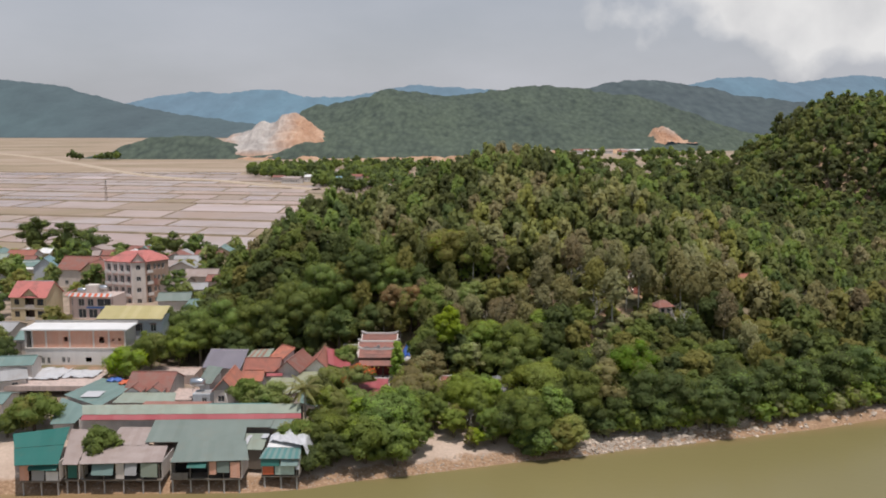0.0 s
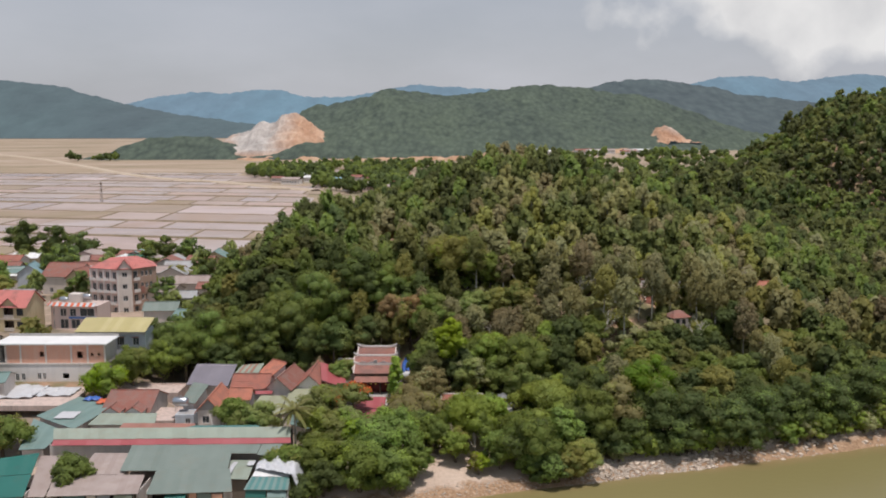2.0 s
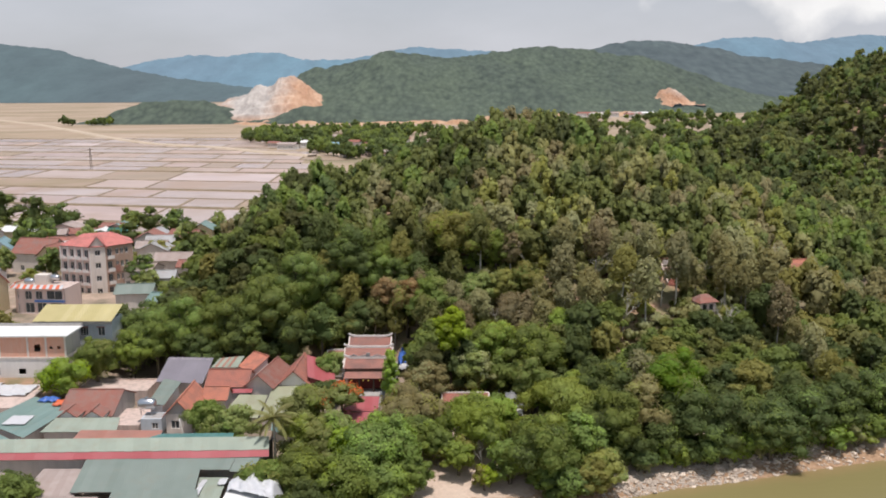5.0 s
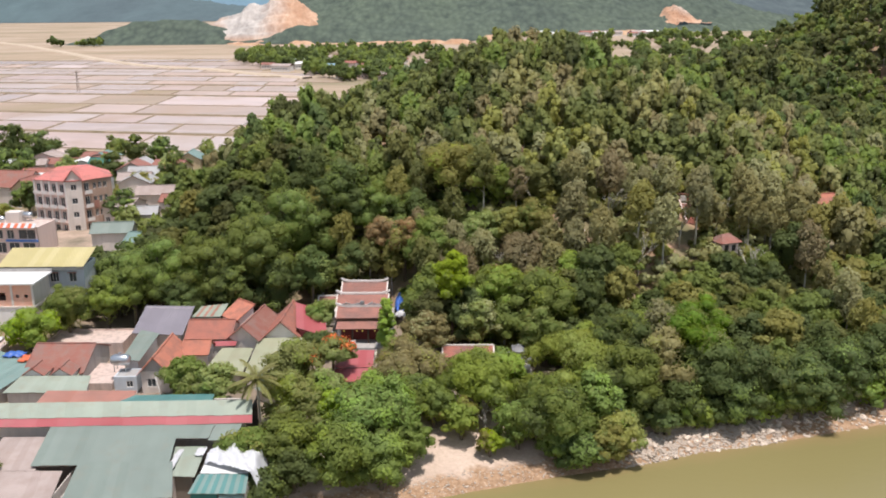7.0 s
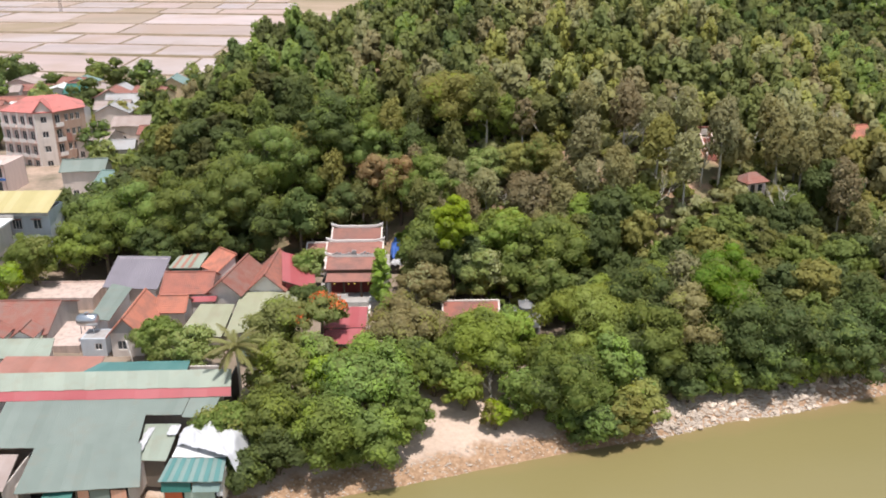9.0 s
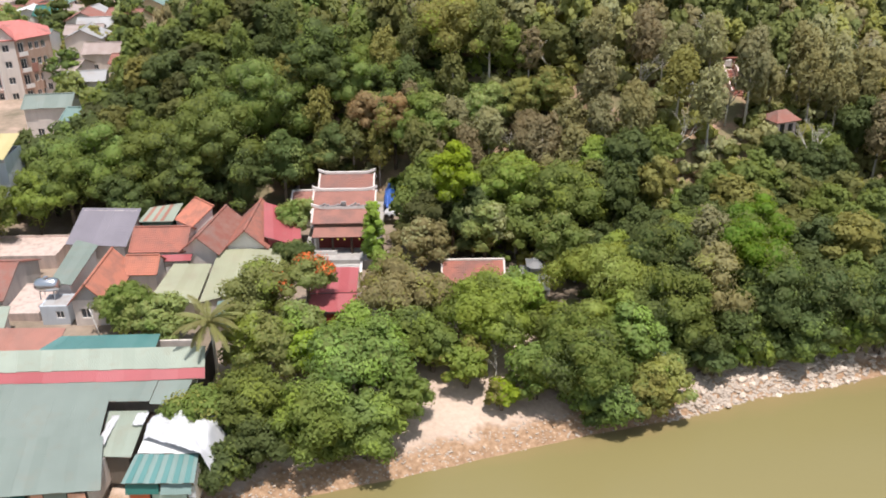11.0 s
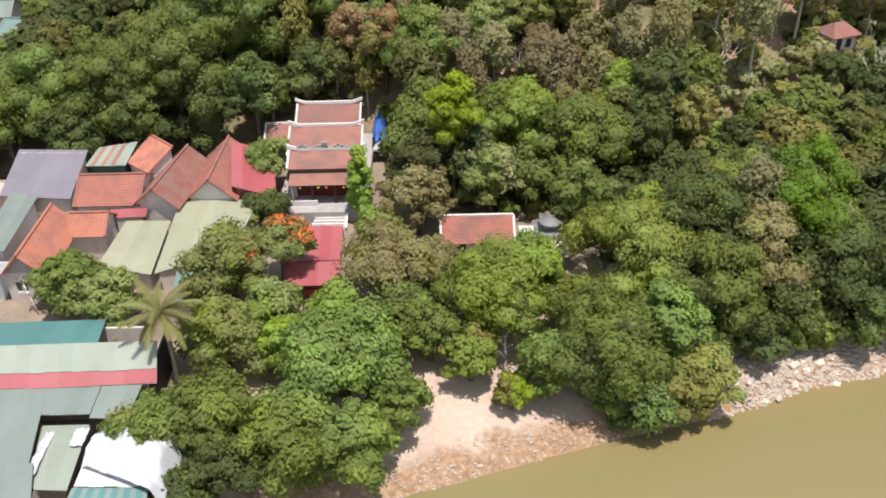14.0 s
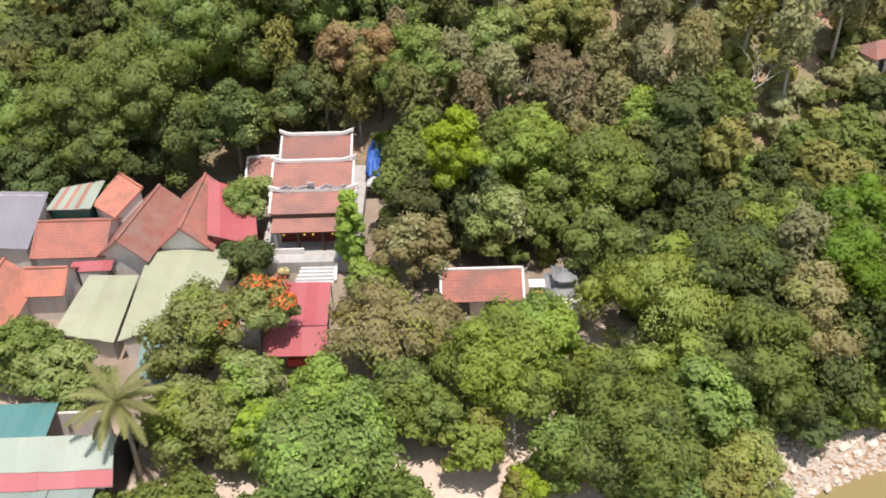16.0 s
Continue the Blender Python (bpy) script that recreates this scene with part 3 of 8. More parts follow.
def gable_house(place, yaw, w, d, wall_h, rise, roof_mat, wall_mat, label, over=0.45, tiled=True, gable_mat=None, front=(), right=(), left=(), ridge_cap=True, group="village houses", win_mat=None, name="house", sheet_seed=1):
    """A house with its ridge along its own y; the gable looks to -y."""
    h = thing(name, place, label, "house", group=group, yaw=yaw)
    walls_box(h, w, d, wall_h, wall_mat, front, right, left, win_mat)
    e = over * rise / (w / 2)
    zr, ze = wall_h + rise + 0.08, wall_h + 0.08 - e
    for s in (-1, 1):
        x = s * (w / 2 + over)
        c = [(0, d / 2 + over, zr), (x, d / 2 + over, ze), (x, -d / 2 - over, ze), (0, -d / 2 - over, zr)]
        # across the slope runs along y, down runs along x
        q = [c[0], c[3], c[2], c[1]] if s > 0 else [c[3], c[0], c[1], c[2]]
        if tiled:
            tile_roof(h, q, roof_mat)
        else:
            sheet_roof(h, q, roof_mat, seed=sheet_seed + s)
    for y in (-d / 2, d / 2 - 0.2):
        gable_ends(h, w, 0, wall_h, wall_h + rise, y, gable_mat or wall_mat)
    if ridge_cap:
        part("ridge_cap", beam((0, -d / 2 - over, zr + 0.07), (0, d / 2 + over, zr + 0.07), 0.26, 0.16), roof_mat, h)
    return h


def cross_house(place, yaw, w, d, wall_h, rise, roof_mat, wall_mat, label, over=0.4, tiled=True, front=(), right=(), left=(), group="village houses", win_mat=None, cap_mat=None, name="house", front_rise=None):
    """A house with its ridge along its own x; a slope looks to -y."""
    h = thing(name, place, label, "house", group=group, yaw=yaw)
    walls_box(h, w, d, wall_h, wall_mat, front, right, left, win_mat)
    e = over * rise / (d / 2)
    zr, ze = wall_h + rise + 0.08, wall_h + 0.08 - e
    x = w / 2 + over * 0.6
    for s in (-1, 1):
        y = s * (d / 2 + over)
        q = [(-x, 0, zr), (x, 0, zr), (x, y, ze), (-x, y, ze)]
        (tile_roof(h, q, roof_mat) if tiled else sheet_roof(h, q, roof_mat, seed=s + 3))
    for sx in (-1, 1):
        bm = bmesh.new()
        x0, x1 = sx * w / 2, sx * (w / 2 - 0.2)
        a = [bm.verts.new(p) for p in ((x0, -d / 2, wall_h), (x0, d / 2, wall_h), (x0, 0, wall_h + rise))]
        b = [bm.verts.new(p) for p in ((x1, -d / 2, wall_h), (x1, d / 2, wall_h), (x1, 0, wall_h + rise))]
        bm.faces.new(a), bm.faces.new(b[::-1])
        for i in range(3):
            j = (i + 1) % 3
            bm.faces.new((a[j], a[i], b[i], b[j]))
        part("gable", bm, wall_mat, h)
        part("verge", beam((sx * x, 0, zr + 0.05), (sx * x, -d / 2 - over, ze + 0.05), 0.2, 0.14), cap_mat or roof_mat, h)
    part("ridge_cap", beam((-x, 0, zr + 0.07), (x, 0, zr + 0.07), 0.26, 0.16), cap_mat or roof_mat, h)
    return h


def shed(place, corners, roof_mat, wall_mat, label, floor, yaw=0.0, strip=1.05, rows=1, walls=True, posts=False, group="village sheds", name="shed", inset=0.35, seed=1):
    """A lean-to: one slope given by its four world corners (back-left, back-right, front-right, front-left), with walls or posts down to the floor."""
    h = thing(name, place, label, "shed", group=group)
    o = Vector(place)
    c = [Vector(p) - o for p in corners]
    sheet_roof(h, c, roof_mat, strip, seed=seed, rows=rows)
    mid = sum(c, Vector()) / 4
    foot = [Vector((p.x + (inset if p.x < mid.x else -inset), p.y + (inset if p.y < mid.y else -inset), p.z)) for p in c]
    if walls:
        for a, b in ((3, 2), (2, 1), (1, 0), (0, 3)):
            bm = bmesh.new()
            p, q = foot[a], foot[b]
            n = (q - p).cross(Vector((0, 0, 1))).normalized() * 0.12
            za, zb = p.z - 0.12, q.z - 0.12
            lo = floor - o.z
            v = [bm.verts.new(t) for t in ((p.x, p.y, lo), (q.x, q.y, lo), (q.x, q.y, zb), (p.x, p.y, za))]
            w2 = [bm.verts.new(t) for t in ((p.x - n.x, p.y - n.y, lo), (q.x - n.x, q.y - n.y, lo), (q.x - n.x, q.y - n.y, zb), (p.x - n.x, p.y - n.y, za))]
            bm.faces.new(v), bm.faces.new(w2[::-1])
            for i in range(4):
                j = (i + 1) % 4
                bm.faces.new((v[j], v[i], w2[i], w2[j]))
            part("wall", bm, wall_mat, h)
    if posts:
        for p in foot:
            part("post", beam((p.x, p.y, floor - o.z), (p.x, p.y, p.z - 0.08), 0.16), M["wood_grey"], h)
    return h

# ---- ground, water, fields and hills ----
SHORE_X = (-400, -150, -62, -28, -20, -14, -4, 5, 14, 23, 31, 41, 52, 66, 81, 150, 300, 900)
SHORE_Y = (100, 118, 121, 121.5, 122.9, 125.5, 128.3, 131.2, 134, 136.2, 139.3, 141.6, 145, 149, 155, 190, 275, 520)


def peak(x, y, cx, cy, west, east, south, north, h, p=2.0):
    """A hill with its own reach to the west, east, south and north; p: 1 a cone, 2 a dome."""
    rx = np.where(x < cx, west, east)
    ry = np.where(y < cy, south, north)
    r = np.sqrt(((x - cx) / rx) ** 2 + ((y - cy) / ry) ** 2 + 0.004)
    return h * np.clip(1 - r ** p, 0, 1)


def ripple(x, y, s):
    return np.sin(x / s + 1.3 * np.sin(y / s * 0.7)) * np.cos(y / s * 1.1 + 0.8 * np.sin(x / s * 0.6))


def ground_z(x, y):
    """Height of the land at x, y (arrays or numbers)."""
    x, y = np.asarray(x, float), np.asarray(y, float)
    d = y - np.interp(x, SHORE_X, SHORE_Y)
    z = np.interp(d, (-40, -8, -1.5, 0, 1.2, 2.8, 6, 12, 25, 60), (-6, -2.5, -0.6, 0.0, 0.7, 1.1, 1.7, 3.0, 4.0, 4.2))
    inland = np.clip((y - 180) / 130, 0, 1) * np.clip((d - 20) / 40, 0, 1)
    east = np.clip((x - 40) / 60, 0, 1)
    z = z + inland * (-3.4 * (1 - east) + 8.0 * east)
    hill = peak(x, y, 20.2, 257.1, 85.3, 88.6, 97.4, 107.1, 37.3, 1.28) + peak(x, y, -37.5, 210.7, 20.4, 20.4, 57.6, 57.6, 9.6) - peak(x, y, -13, 224, 22, 20, 24, 24, 5.5)
    court = np.clip(np.maximum((np.abs(x + 24) - 36) / 9, (np.abs(y - 160) - 16) / 14), 0, 1)
    hill = hill * court + peak(x, y, 218, 461, 74.2, 131, 141, 130, 49.5) + peak(x, y, 118.6, 399.7, 74, 74, 63, 63, 14.0)
    z = z + hill * np.clip((d - 8) / 30, 0, 1)
    z = z + np.clip(hill / 10, 0, 1) * 0.9 * ripple(x, y, 7.0) + 0.12 * ripple(x, y, 2.3) * np.clip(d / 3, 0, 1) * np.clip((400 - y) / 60, 0, 1)
    z = z + np.clip(y - 1100, 0, 3000) * 0.016
    # the terrace on which the upper village stands
    w = np.clip((-54 - x) / 9, 0, 1) * np.clip((y - 150) / 17, 0, 1) * (1 - np.clip((y - 243) / 85, 0, 1))
    w = w * w * (3 - 2 * w)
    z = z + w * (6.7 - z)
    return z


def stretch(lo, hi, step, far0, far1, grow=1.13):
    """Even steps from lo to hi, then ever wider ones out to far0 and far1."""
    mid = list(np.arange(lo, hi + 1e-6, step))
    s, v = step, hi
    while v < far1:
        s = min(s * grow, 120)
        v += s
        mid.append(v)
    s, v, low = step, lo, []
    while v > far0:
        s = min(s * grow, 120)
        v -= s
        low.append(v)
    return np.array(low[::-1] + mid)


def sheet_grid(xs, ys, zf, flip=False):
    X, Y = np.meshgrid(xs, ys)
    Z = zf(X, Y)
    v = np.stack([X.ravel(), Y.ravel(), Z.ravel()], 1)
    w, h = len(xs), len(ys)
    i = (np.arange(h - 1)[:, None] * w + np.arange(w - 1)[None, :]).ravel()
    return v, np.stack([i, i + 1, i + 1 + w, i + w], 1)


gv, gf = sheet_grid(stretch(-110, 130, 1.6, -2600, 2800), stretch(108, 300, 1.6, -1200, 4700), ground_z)
ground = new("ground", fast_mesh("ground", gv, gf, SOIL, smooth=True))
tagged(ground, "sandy shore, bare village earth and wooded slopes", "ground", kind="structure")

wv, wf = sheet_grid(np.linspace(-2600, 2800, 28), np.linspace(-1200, 560, 20), lambda x, y: x * 0)
water = new("water", fast_mesh("water", wv, wf, WATER))
tagged(water, "calm murky olive-brown river water", "water", kind="structure")


def paddy_material():
    k = Mat("flooded_paddies", rough=0.35)
    isl = k.geo.outputs["Random Per Island"]
    col = k.ramp(isl, [(0.0, (0.42, 0.315, 0.285)), (0.25, (0.46, 0.36, 0.32)), (0.45, (0.47, 0.39, 0.365)), (0.60, (0.47, 0.335, 0.265)), (0.75, (0.42, 0.33, 0.315)), (0.90, (0.29, 0.215, 0.12)), (0.95, (0.50, 0.41, 0.39))])
    n = k.noise(0.05, 6.0, stretch=(0.5, 1, 1), rough=0.7)
    col = k.hsv(col, val=k.remap(n, 0.66, 1.34))
    mud = k.ramp(k.noise(0.025, 5.0), [(0.48, (0, 0, 0)), (0.62, (0.8, 0.8, 0.8))])
    col = k.mix(mud, col, (0.37, 0.265, 0.20))
    k.base(col)
    k.link(k.remap(isl, 0.18, 0.55), k.b.inputs["Roughness"])
    return k.m


def bund_material():
    k = Mat("grassy_bund", rough=0.95)
    k.base(k.ramp(k.noise(0.12, 4.0), [(0.3, (0.155, 0.125, 0.07)), (0.55, (0.24, 0.185, 0.125)), (0.75, (0.34, 0.265, 0.20))]))
    return k.m


def plain_x(y):
    """East end of the paddies at y."""
    return np.interp(y, (330, 430, 560, 640, 740, 800, 900, 1200), (-60, -62, -70, -84, -104, -150, -215, -300))


def build_fields():
    rng = random.Random(5)
    ca, sa = math.cos(radians(-13)), math.sin(radians(-13))
    pv, pf, bv, bf = [], [], [], []

    def put(v, f, pts, z):
        n = len(v)
        v.extend((p[0], p[1], z) for p in pts)
        f.append((n, n + 1, n + 2, n + 3))

    def strip(a, b, w, z):
        a, b = Vector(a), Vector(b)
        n = (b - a).normalized()
        n = Vector((-n.y, n.x)) * w / 2
        i = len(bv)
        for p, q, zz in ((a, n * 1.7, 0.0), (a, n, z), (a, -n, z), (a, -n * 1.7, 0.0), (b, n * 1.7, 0.0), (b, n, z), (b, -n, z), (b, -n * 1.7, 0.0)):
            bv.append((p.x + q.x, p.y + q.y, 0.55 + zz))
        bf.extend([(i, i + 1, i + 5, i + 4), (i + 1, i + 2, i + 6, i + 5), (i + 2, i + 3, i + 7, i + 6)])

    y = 225.0
    row = 0
    while y < 1130:
        deep = rng.uniform(26, 48) * (1 + (y - 335) / 1400)
        x = -860.0 + rng.uniform(0, 40)
        ends = []
        while True:
            wide = rng.choice((20, 26, 34, 44, 58)) * (1 + (y - 335) / 1600)
            if rng.random() < 0.2:
                wide *= 1.6
            if x + wide > 260:
                break
            sk = -0.28 + rng.uniform(-0.02, 0.02)
            corners = [(x, y), (x + wide, y), (x + wide + deep * sk, y + deep), (x + deep * sk, y + deep)]
            w = [(ca * (px + 300) - sa * (py - 700) - 300, sa * (px + 300) + ca * (py - 700) + 700) for px, py in corners]
            if min(p[1] for p in w) > 338 and (w[0][0] + w[1][0]) / 2 < float(plain_x(w[1][1])) + 6:
                cx, cy = sum(p[0] for p in w) / 4, sum(p[1] for p in w) / 4
                ins = [(cx + (p[0] - cx) * 0.985, cy + (p[1] - cy) * 0.985) for p in w]
                put(pv, pf, ins, 0.86)
                if rng.random() < 0.8:
                    strip(w[0], w[3], rng.uniform(0.5, 1.2), 0.6)
                big = row % 2 == 0
                strip(w[0], w[1], 2.6 if big else rng.uniform(0.7, 1.3), 0.95 if big else 0.6)
            x += wide
        y += deep
        row += 1
    ob = new("paddy_field", mesh_of("paddy_field", pv, pf, paddy_material()))
    tagged(ob, "flooded rice paddies of pinkish mud and still water", "field", kind="stuff")
    ob = new("field_bund", mesh_of("field_bund", bv, bf, bund_material()))
    tagged(ob, "grassy earth banks between the flooded paddies", "field bank", kind="stuff")


build_fields()


def farm_road():
    """A pale dirt road that bends over the plain."""
    pts = [(-900, 1700), (-760, 1560), (-636, 1420), (-550, 1300), (-473, 1195), (-390, 1070), (-308, 956), (-262, 912), (-219, 882), (-165, 815), (-109, 757)]
    v, f = [], []
    for i, p in enumerate(pts):
        a, b = Vector(pts[max(i - 1, 0)]), Vector(pts[min(i + 1, len(pts) - 1)])
        n = (b - a).normalized()
        n = Vector((-n.y, n.x))
        for s, z in ((-6.0, -0.3), (-4.0, 1.3), (4.0, 1.3), (6.0, -0.3)):
            v.append((p[0] + n.x * s, p[1] + n.y * s, z + float(ground_z(p[0], p[1]))))
    for i in range(len(pts) - 1):
        for j in range(3):
            f.append((i * 4 + j, i * 4 + j + 1, i * 4 + j + 5, i * 4 + j + 4))
    k = Mat("dirt_road", rough=0.95)
    k.base(k.ramp(k.noise(0.2), [(0.3, (0.42, 0.335, 0.245)), (0.7, (0.52, 0.43, 0.335))]))
    tagged(new("road", mesh_of("road", v, f, k.m)), "pale dirt road on a low bank across the paddies", "road", kind="structure")


farm_road()


def hill_range(name, label, prof, y_ridge, y_foot, y_back, foot_z, mat, nx=200, ny=36, spur=0.22, lump=4.0, seed=0.0, spur_size=260.0):
    """A range of hills whose skyline runs through prof, a few (x, height) pairs."""
    px, pz = zip(*prof)
    xs = np.linspace(px[0], px[-1], nx)
    # a smooth skyline
    zs = np.interp(xs, px, pz)
    kern = np.hanning(9)
    zs = np.convolve(np.pad(zs, 4, mode="edge"), kern / kern.sum(), "valid")
    vs = np.concatenate([np.linspace(0, 1, ny), np.linspace(1.1, 1.6, 5)])
    verts = []
    for v in vs:
        for x, top in zip(xs, zs):
            if v <= 1:
                y = y_foot + (y_ridge - y_foot) * v
                s = v ** 0.85
                n1 = noise.noise((x / spur_size, y / spur_size * 0.6, seed))
                n2 = noise.noise((x / spur_size * 2.7, y / spur_size * 1.5, seed + 7))
                s *= 1 + spur * (n1 * 1.4 + n2 * 0.7) * math.sin(math.pi * v) * 1.2
            else:
                y = y_ridge + (y_back - y_ridge) * (v - 1) / 0.6
                s = 1 - (v - 1) / 0.6
            rough = lump * noise.fractal((x / 28, y / 28, seed), 1.0, 2.0, 4)
            verts.append((x, y, foot_z + (top - foot_z) * s + rough * min(1, v * 5)))
    w = nx
    i = (np.arange(len(vs) - 1)[:, None] * w + np.arange(w - 1)[None, :]).ravel()
    ob = new(name, fast_mesh(name, np.array(verts), np.stack([i, i + 1, i + 1 + w, i + w], 1), mat, smooth=True))
    return tagged(ob, label, "hills", kind="structure")


def hazed_material(name, col, haze_glow, amount, scale=0.012):
    """Distant backdrop hills; haze is put into their bluish colour and emission."""
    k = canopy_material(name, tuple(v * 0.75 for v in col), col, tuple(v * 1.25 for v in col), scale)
    k.b.inputs["Emission Color"].default_value = (*haze_glow, 1)
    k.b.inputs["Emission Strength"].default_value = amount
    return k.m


# painted haze: the emission is bluer and stronger the farther the range
HAZE_BLUE = hazed_material("backdrop_haze_blue_hills", (0.07, 0.11, 0.14), (0.115, 0.165, 0.215), 1.0)
FAR_DARK = hazed_material("backdrop_haze_dark_hills", (0.050, 0.070, 0.072), (0.070, 0.090, 0.108), 1.0)
MID_WOODS = hazed_material("backdrop_haze_wooded_slopes", (0.082, 0.102, 0.070), (0.020, 0.029, 0.040), 1.0, 0.07)
HIGH_WOODS = hazed_material("backdrop_haze_high_woods", (0.055, 0.068, 0.062), (0.056, 0.073, 0.094), 1.0, 0.03)

hill_range("backdrop", "hazy blue mountains on the horizon", [(-1729, 134), (-1508, 182), (-1371, 214), (-1152, 236), (-1044, 225), (-880, 246), (-772, 241), (-664, 209), (-500, 209), (-392, 220), (-228, 254), (-120, 268), (44, 254), (234, 246), (451, 220), (700, 120)], 4300, 3700, 4600, 30, HAZE_BLUE, seed=1.0, spur_size=600, lump=6)
hill_range("backdrop", "hazy blue mountains on the horizon", [(600, 120), (902, 211), (1062, 243), (1196, 277), (1368, 279), (1517, 253), (1639, 272), (1785, 289), (1929, 277), (2106, 267), (2500, 200)], 3900, 3300, 4300, 30, HAZE_BLUE, seed=2.0, spur_size=600, lump=6)
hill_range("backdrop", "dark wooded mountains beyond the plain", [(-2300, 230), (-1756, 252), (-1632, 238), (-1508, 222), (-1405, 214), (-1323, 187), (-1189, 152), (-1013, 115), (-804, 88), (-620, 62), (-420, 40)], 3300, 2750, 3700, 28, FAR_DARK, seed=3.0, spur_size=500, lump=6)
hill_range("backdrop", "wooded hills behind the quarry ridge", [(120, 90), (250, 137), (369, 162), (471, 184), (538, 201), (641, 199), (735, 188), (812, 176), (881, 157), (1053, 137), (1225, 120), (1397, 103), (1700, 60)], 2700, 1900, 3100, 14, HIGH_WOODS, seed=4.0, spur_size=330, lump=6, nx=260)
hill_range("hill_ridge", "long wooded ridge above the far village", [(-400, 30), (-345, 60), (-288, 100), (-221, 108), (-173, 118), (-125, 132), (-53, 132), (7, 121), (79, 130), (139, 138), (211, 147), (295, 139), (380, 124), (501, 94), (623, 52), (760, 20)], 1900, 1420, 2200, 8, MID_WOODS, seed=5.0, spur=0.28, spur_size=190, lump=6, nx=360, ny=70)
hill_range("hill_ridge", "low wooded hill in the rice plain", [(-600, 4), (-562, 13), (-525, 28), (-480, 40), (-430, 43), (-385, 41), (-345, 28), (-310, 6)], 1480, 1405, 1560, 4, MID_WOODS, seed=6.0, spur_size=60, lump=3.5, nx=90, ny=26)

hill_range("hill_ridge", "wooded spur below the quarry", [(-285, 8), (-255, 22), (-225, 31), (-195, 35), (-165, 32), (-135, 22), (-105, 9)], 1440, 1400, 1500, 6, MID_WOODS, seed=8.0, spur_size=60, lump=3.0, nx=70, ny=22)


def quarry_material(name="quarried_rock", lo=45, hi=95):
    k = Mat(name, rough=0.95)
    n, s = k.noise(0.02, 6.0, rough=0.65), k.noise(0.06, 6.0, rough=0.7, stretch=(1.0, 0.4, 0.5))
    sep = k.node("ShaderNodeSeparateXYZ")
    k.link(k.tc.outputs["Object"], sep.inputs[0])
    m = k.node("ShaderNodeMapRange")
    m.inputs["From Min"].default_value, m.inputs["From Max"].default_value = lo, hi
    j = k.node("ShaderNodeMath")
    j.operation = "MULTIPLY_ADD"
    j.inputs[1].default_value = 70.0
    k.link(n, j.inputs[0])
    k.link(sep.outputs["X"], j.inputs[2])
    k.link(j.outputs[0], m.inputs["Value"])
    white = k.ramp(s, [(0.3, (0.26, 0.24, 0.225)), (0.5, (0.42, 0.385, 0.355)), (0.68, (0.56, 0.52, 0.48))])
    rust = k.ramp(s, [(0.3, (0.33, 0.175, 0.10)), (0.5, (0.46, 0.28, 0.18)), (0.7, (0.60, 0.42, 0.30))])
    m2 = k.node("ShaderNodeMapRange")
    m2.inputs["From Min"].default_value, m2.inputs["From Max"].default_value = lo - 55, lo - 95
    k.link(j.outputs[0], m2.inputs["Value"])
    m3 = k.node("ShaderNodeMapRange")
    m3.inputs["From Min"].default_value, m3.inputs["From Max"].default_value = 22, 8
    k.link(sep.outputs["Z"], m3.inputs["Value"])
    c = k.mix(m.outputs["Result"], white, rust)
    c = k.mix(m2.outputs["Result"], c, rust)
    c = k.mix(m3.outputs["Result"], c, rust)
    k.base(c).bump(s, 1.0, 4.0)
    return k.m


def quarry(name, label, place, rx, ry, h, seed, peak=0.25, mat=None):
    """A hillside cut back in benches."""
    nx, ny = 150, 70
    verts = []
    for j in range(ny):
        for i in range(nx):
            u, v = -1 + 2 * i / (nx - 1), j / (ny - 1)
            side = abs((u - peak) / (1 + peak if u < peak else 1 - peak))
            wob = side + 0.16 * noise.noise((u * 4, v * 3, seed + 5))
            prof = max(0.0, 1 - max(0.0, wob) ** 1.35) * (1 + 0.14 * noise.noise((u * 5, 0.0, seed)))
            n = noise.fractal((u * 3, v * 3, seed), 1.0, 2.0, 4)
            s = min(1.0, v * 1.25 + 0.06 * n)
            q = s * 6 + 0.8 * noise.noise((u * 2.3, v, seed + 3))
            bench = (math.floor(q) + min(1.0, q % 1.0 * 2.2)) / 6.5
            gully = abs(noise.noise((u * 9 + 0.8 * v, v * 1.2, seed + 11))) + 0.5 * abs(noise.noise((u * 21, v * 2.5, seed + 13)))
            z = h * prof * (0.45 * s + 0.55 * bench) + 3.0 * n * prof - 0.06 * h * gully * prof * s
            if j > ny - 7:
                z *= (ny - 1 - j) / 6
            verts.append((u * rx, (v - 0.5) * 2 * ry, z))
    i = (np.arange(ny - 1)[:, None] * nx + np.arange(nx - 1)[None, :]).ravel()
    ob = new(name, fast_mesh(name, np.array(verts), np.stack([i, i + 1, i + 1 + nx, i + nx], 1), mat or QUARRY, smooth=False))
    ob.matrix_world = pose(*place)
    return tagged(ob, label, "quarry", kind="structure")


QUARRY = quarry_material()
quarry("quarry_face", "open quarry of white and orange rock cut into the ridge", (-304, 1500, -1), 150, 97, 83, 1.0, 0.30)
quarry("quarry_face", "small orange landslip on the far wooded slope", (390, 1530, 30), 40, 40, 30, 5.0, -0.3, quarry_material("landslip_earth", 58, 22))


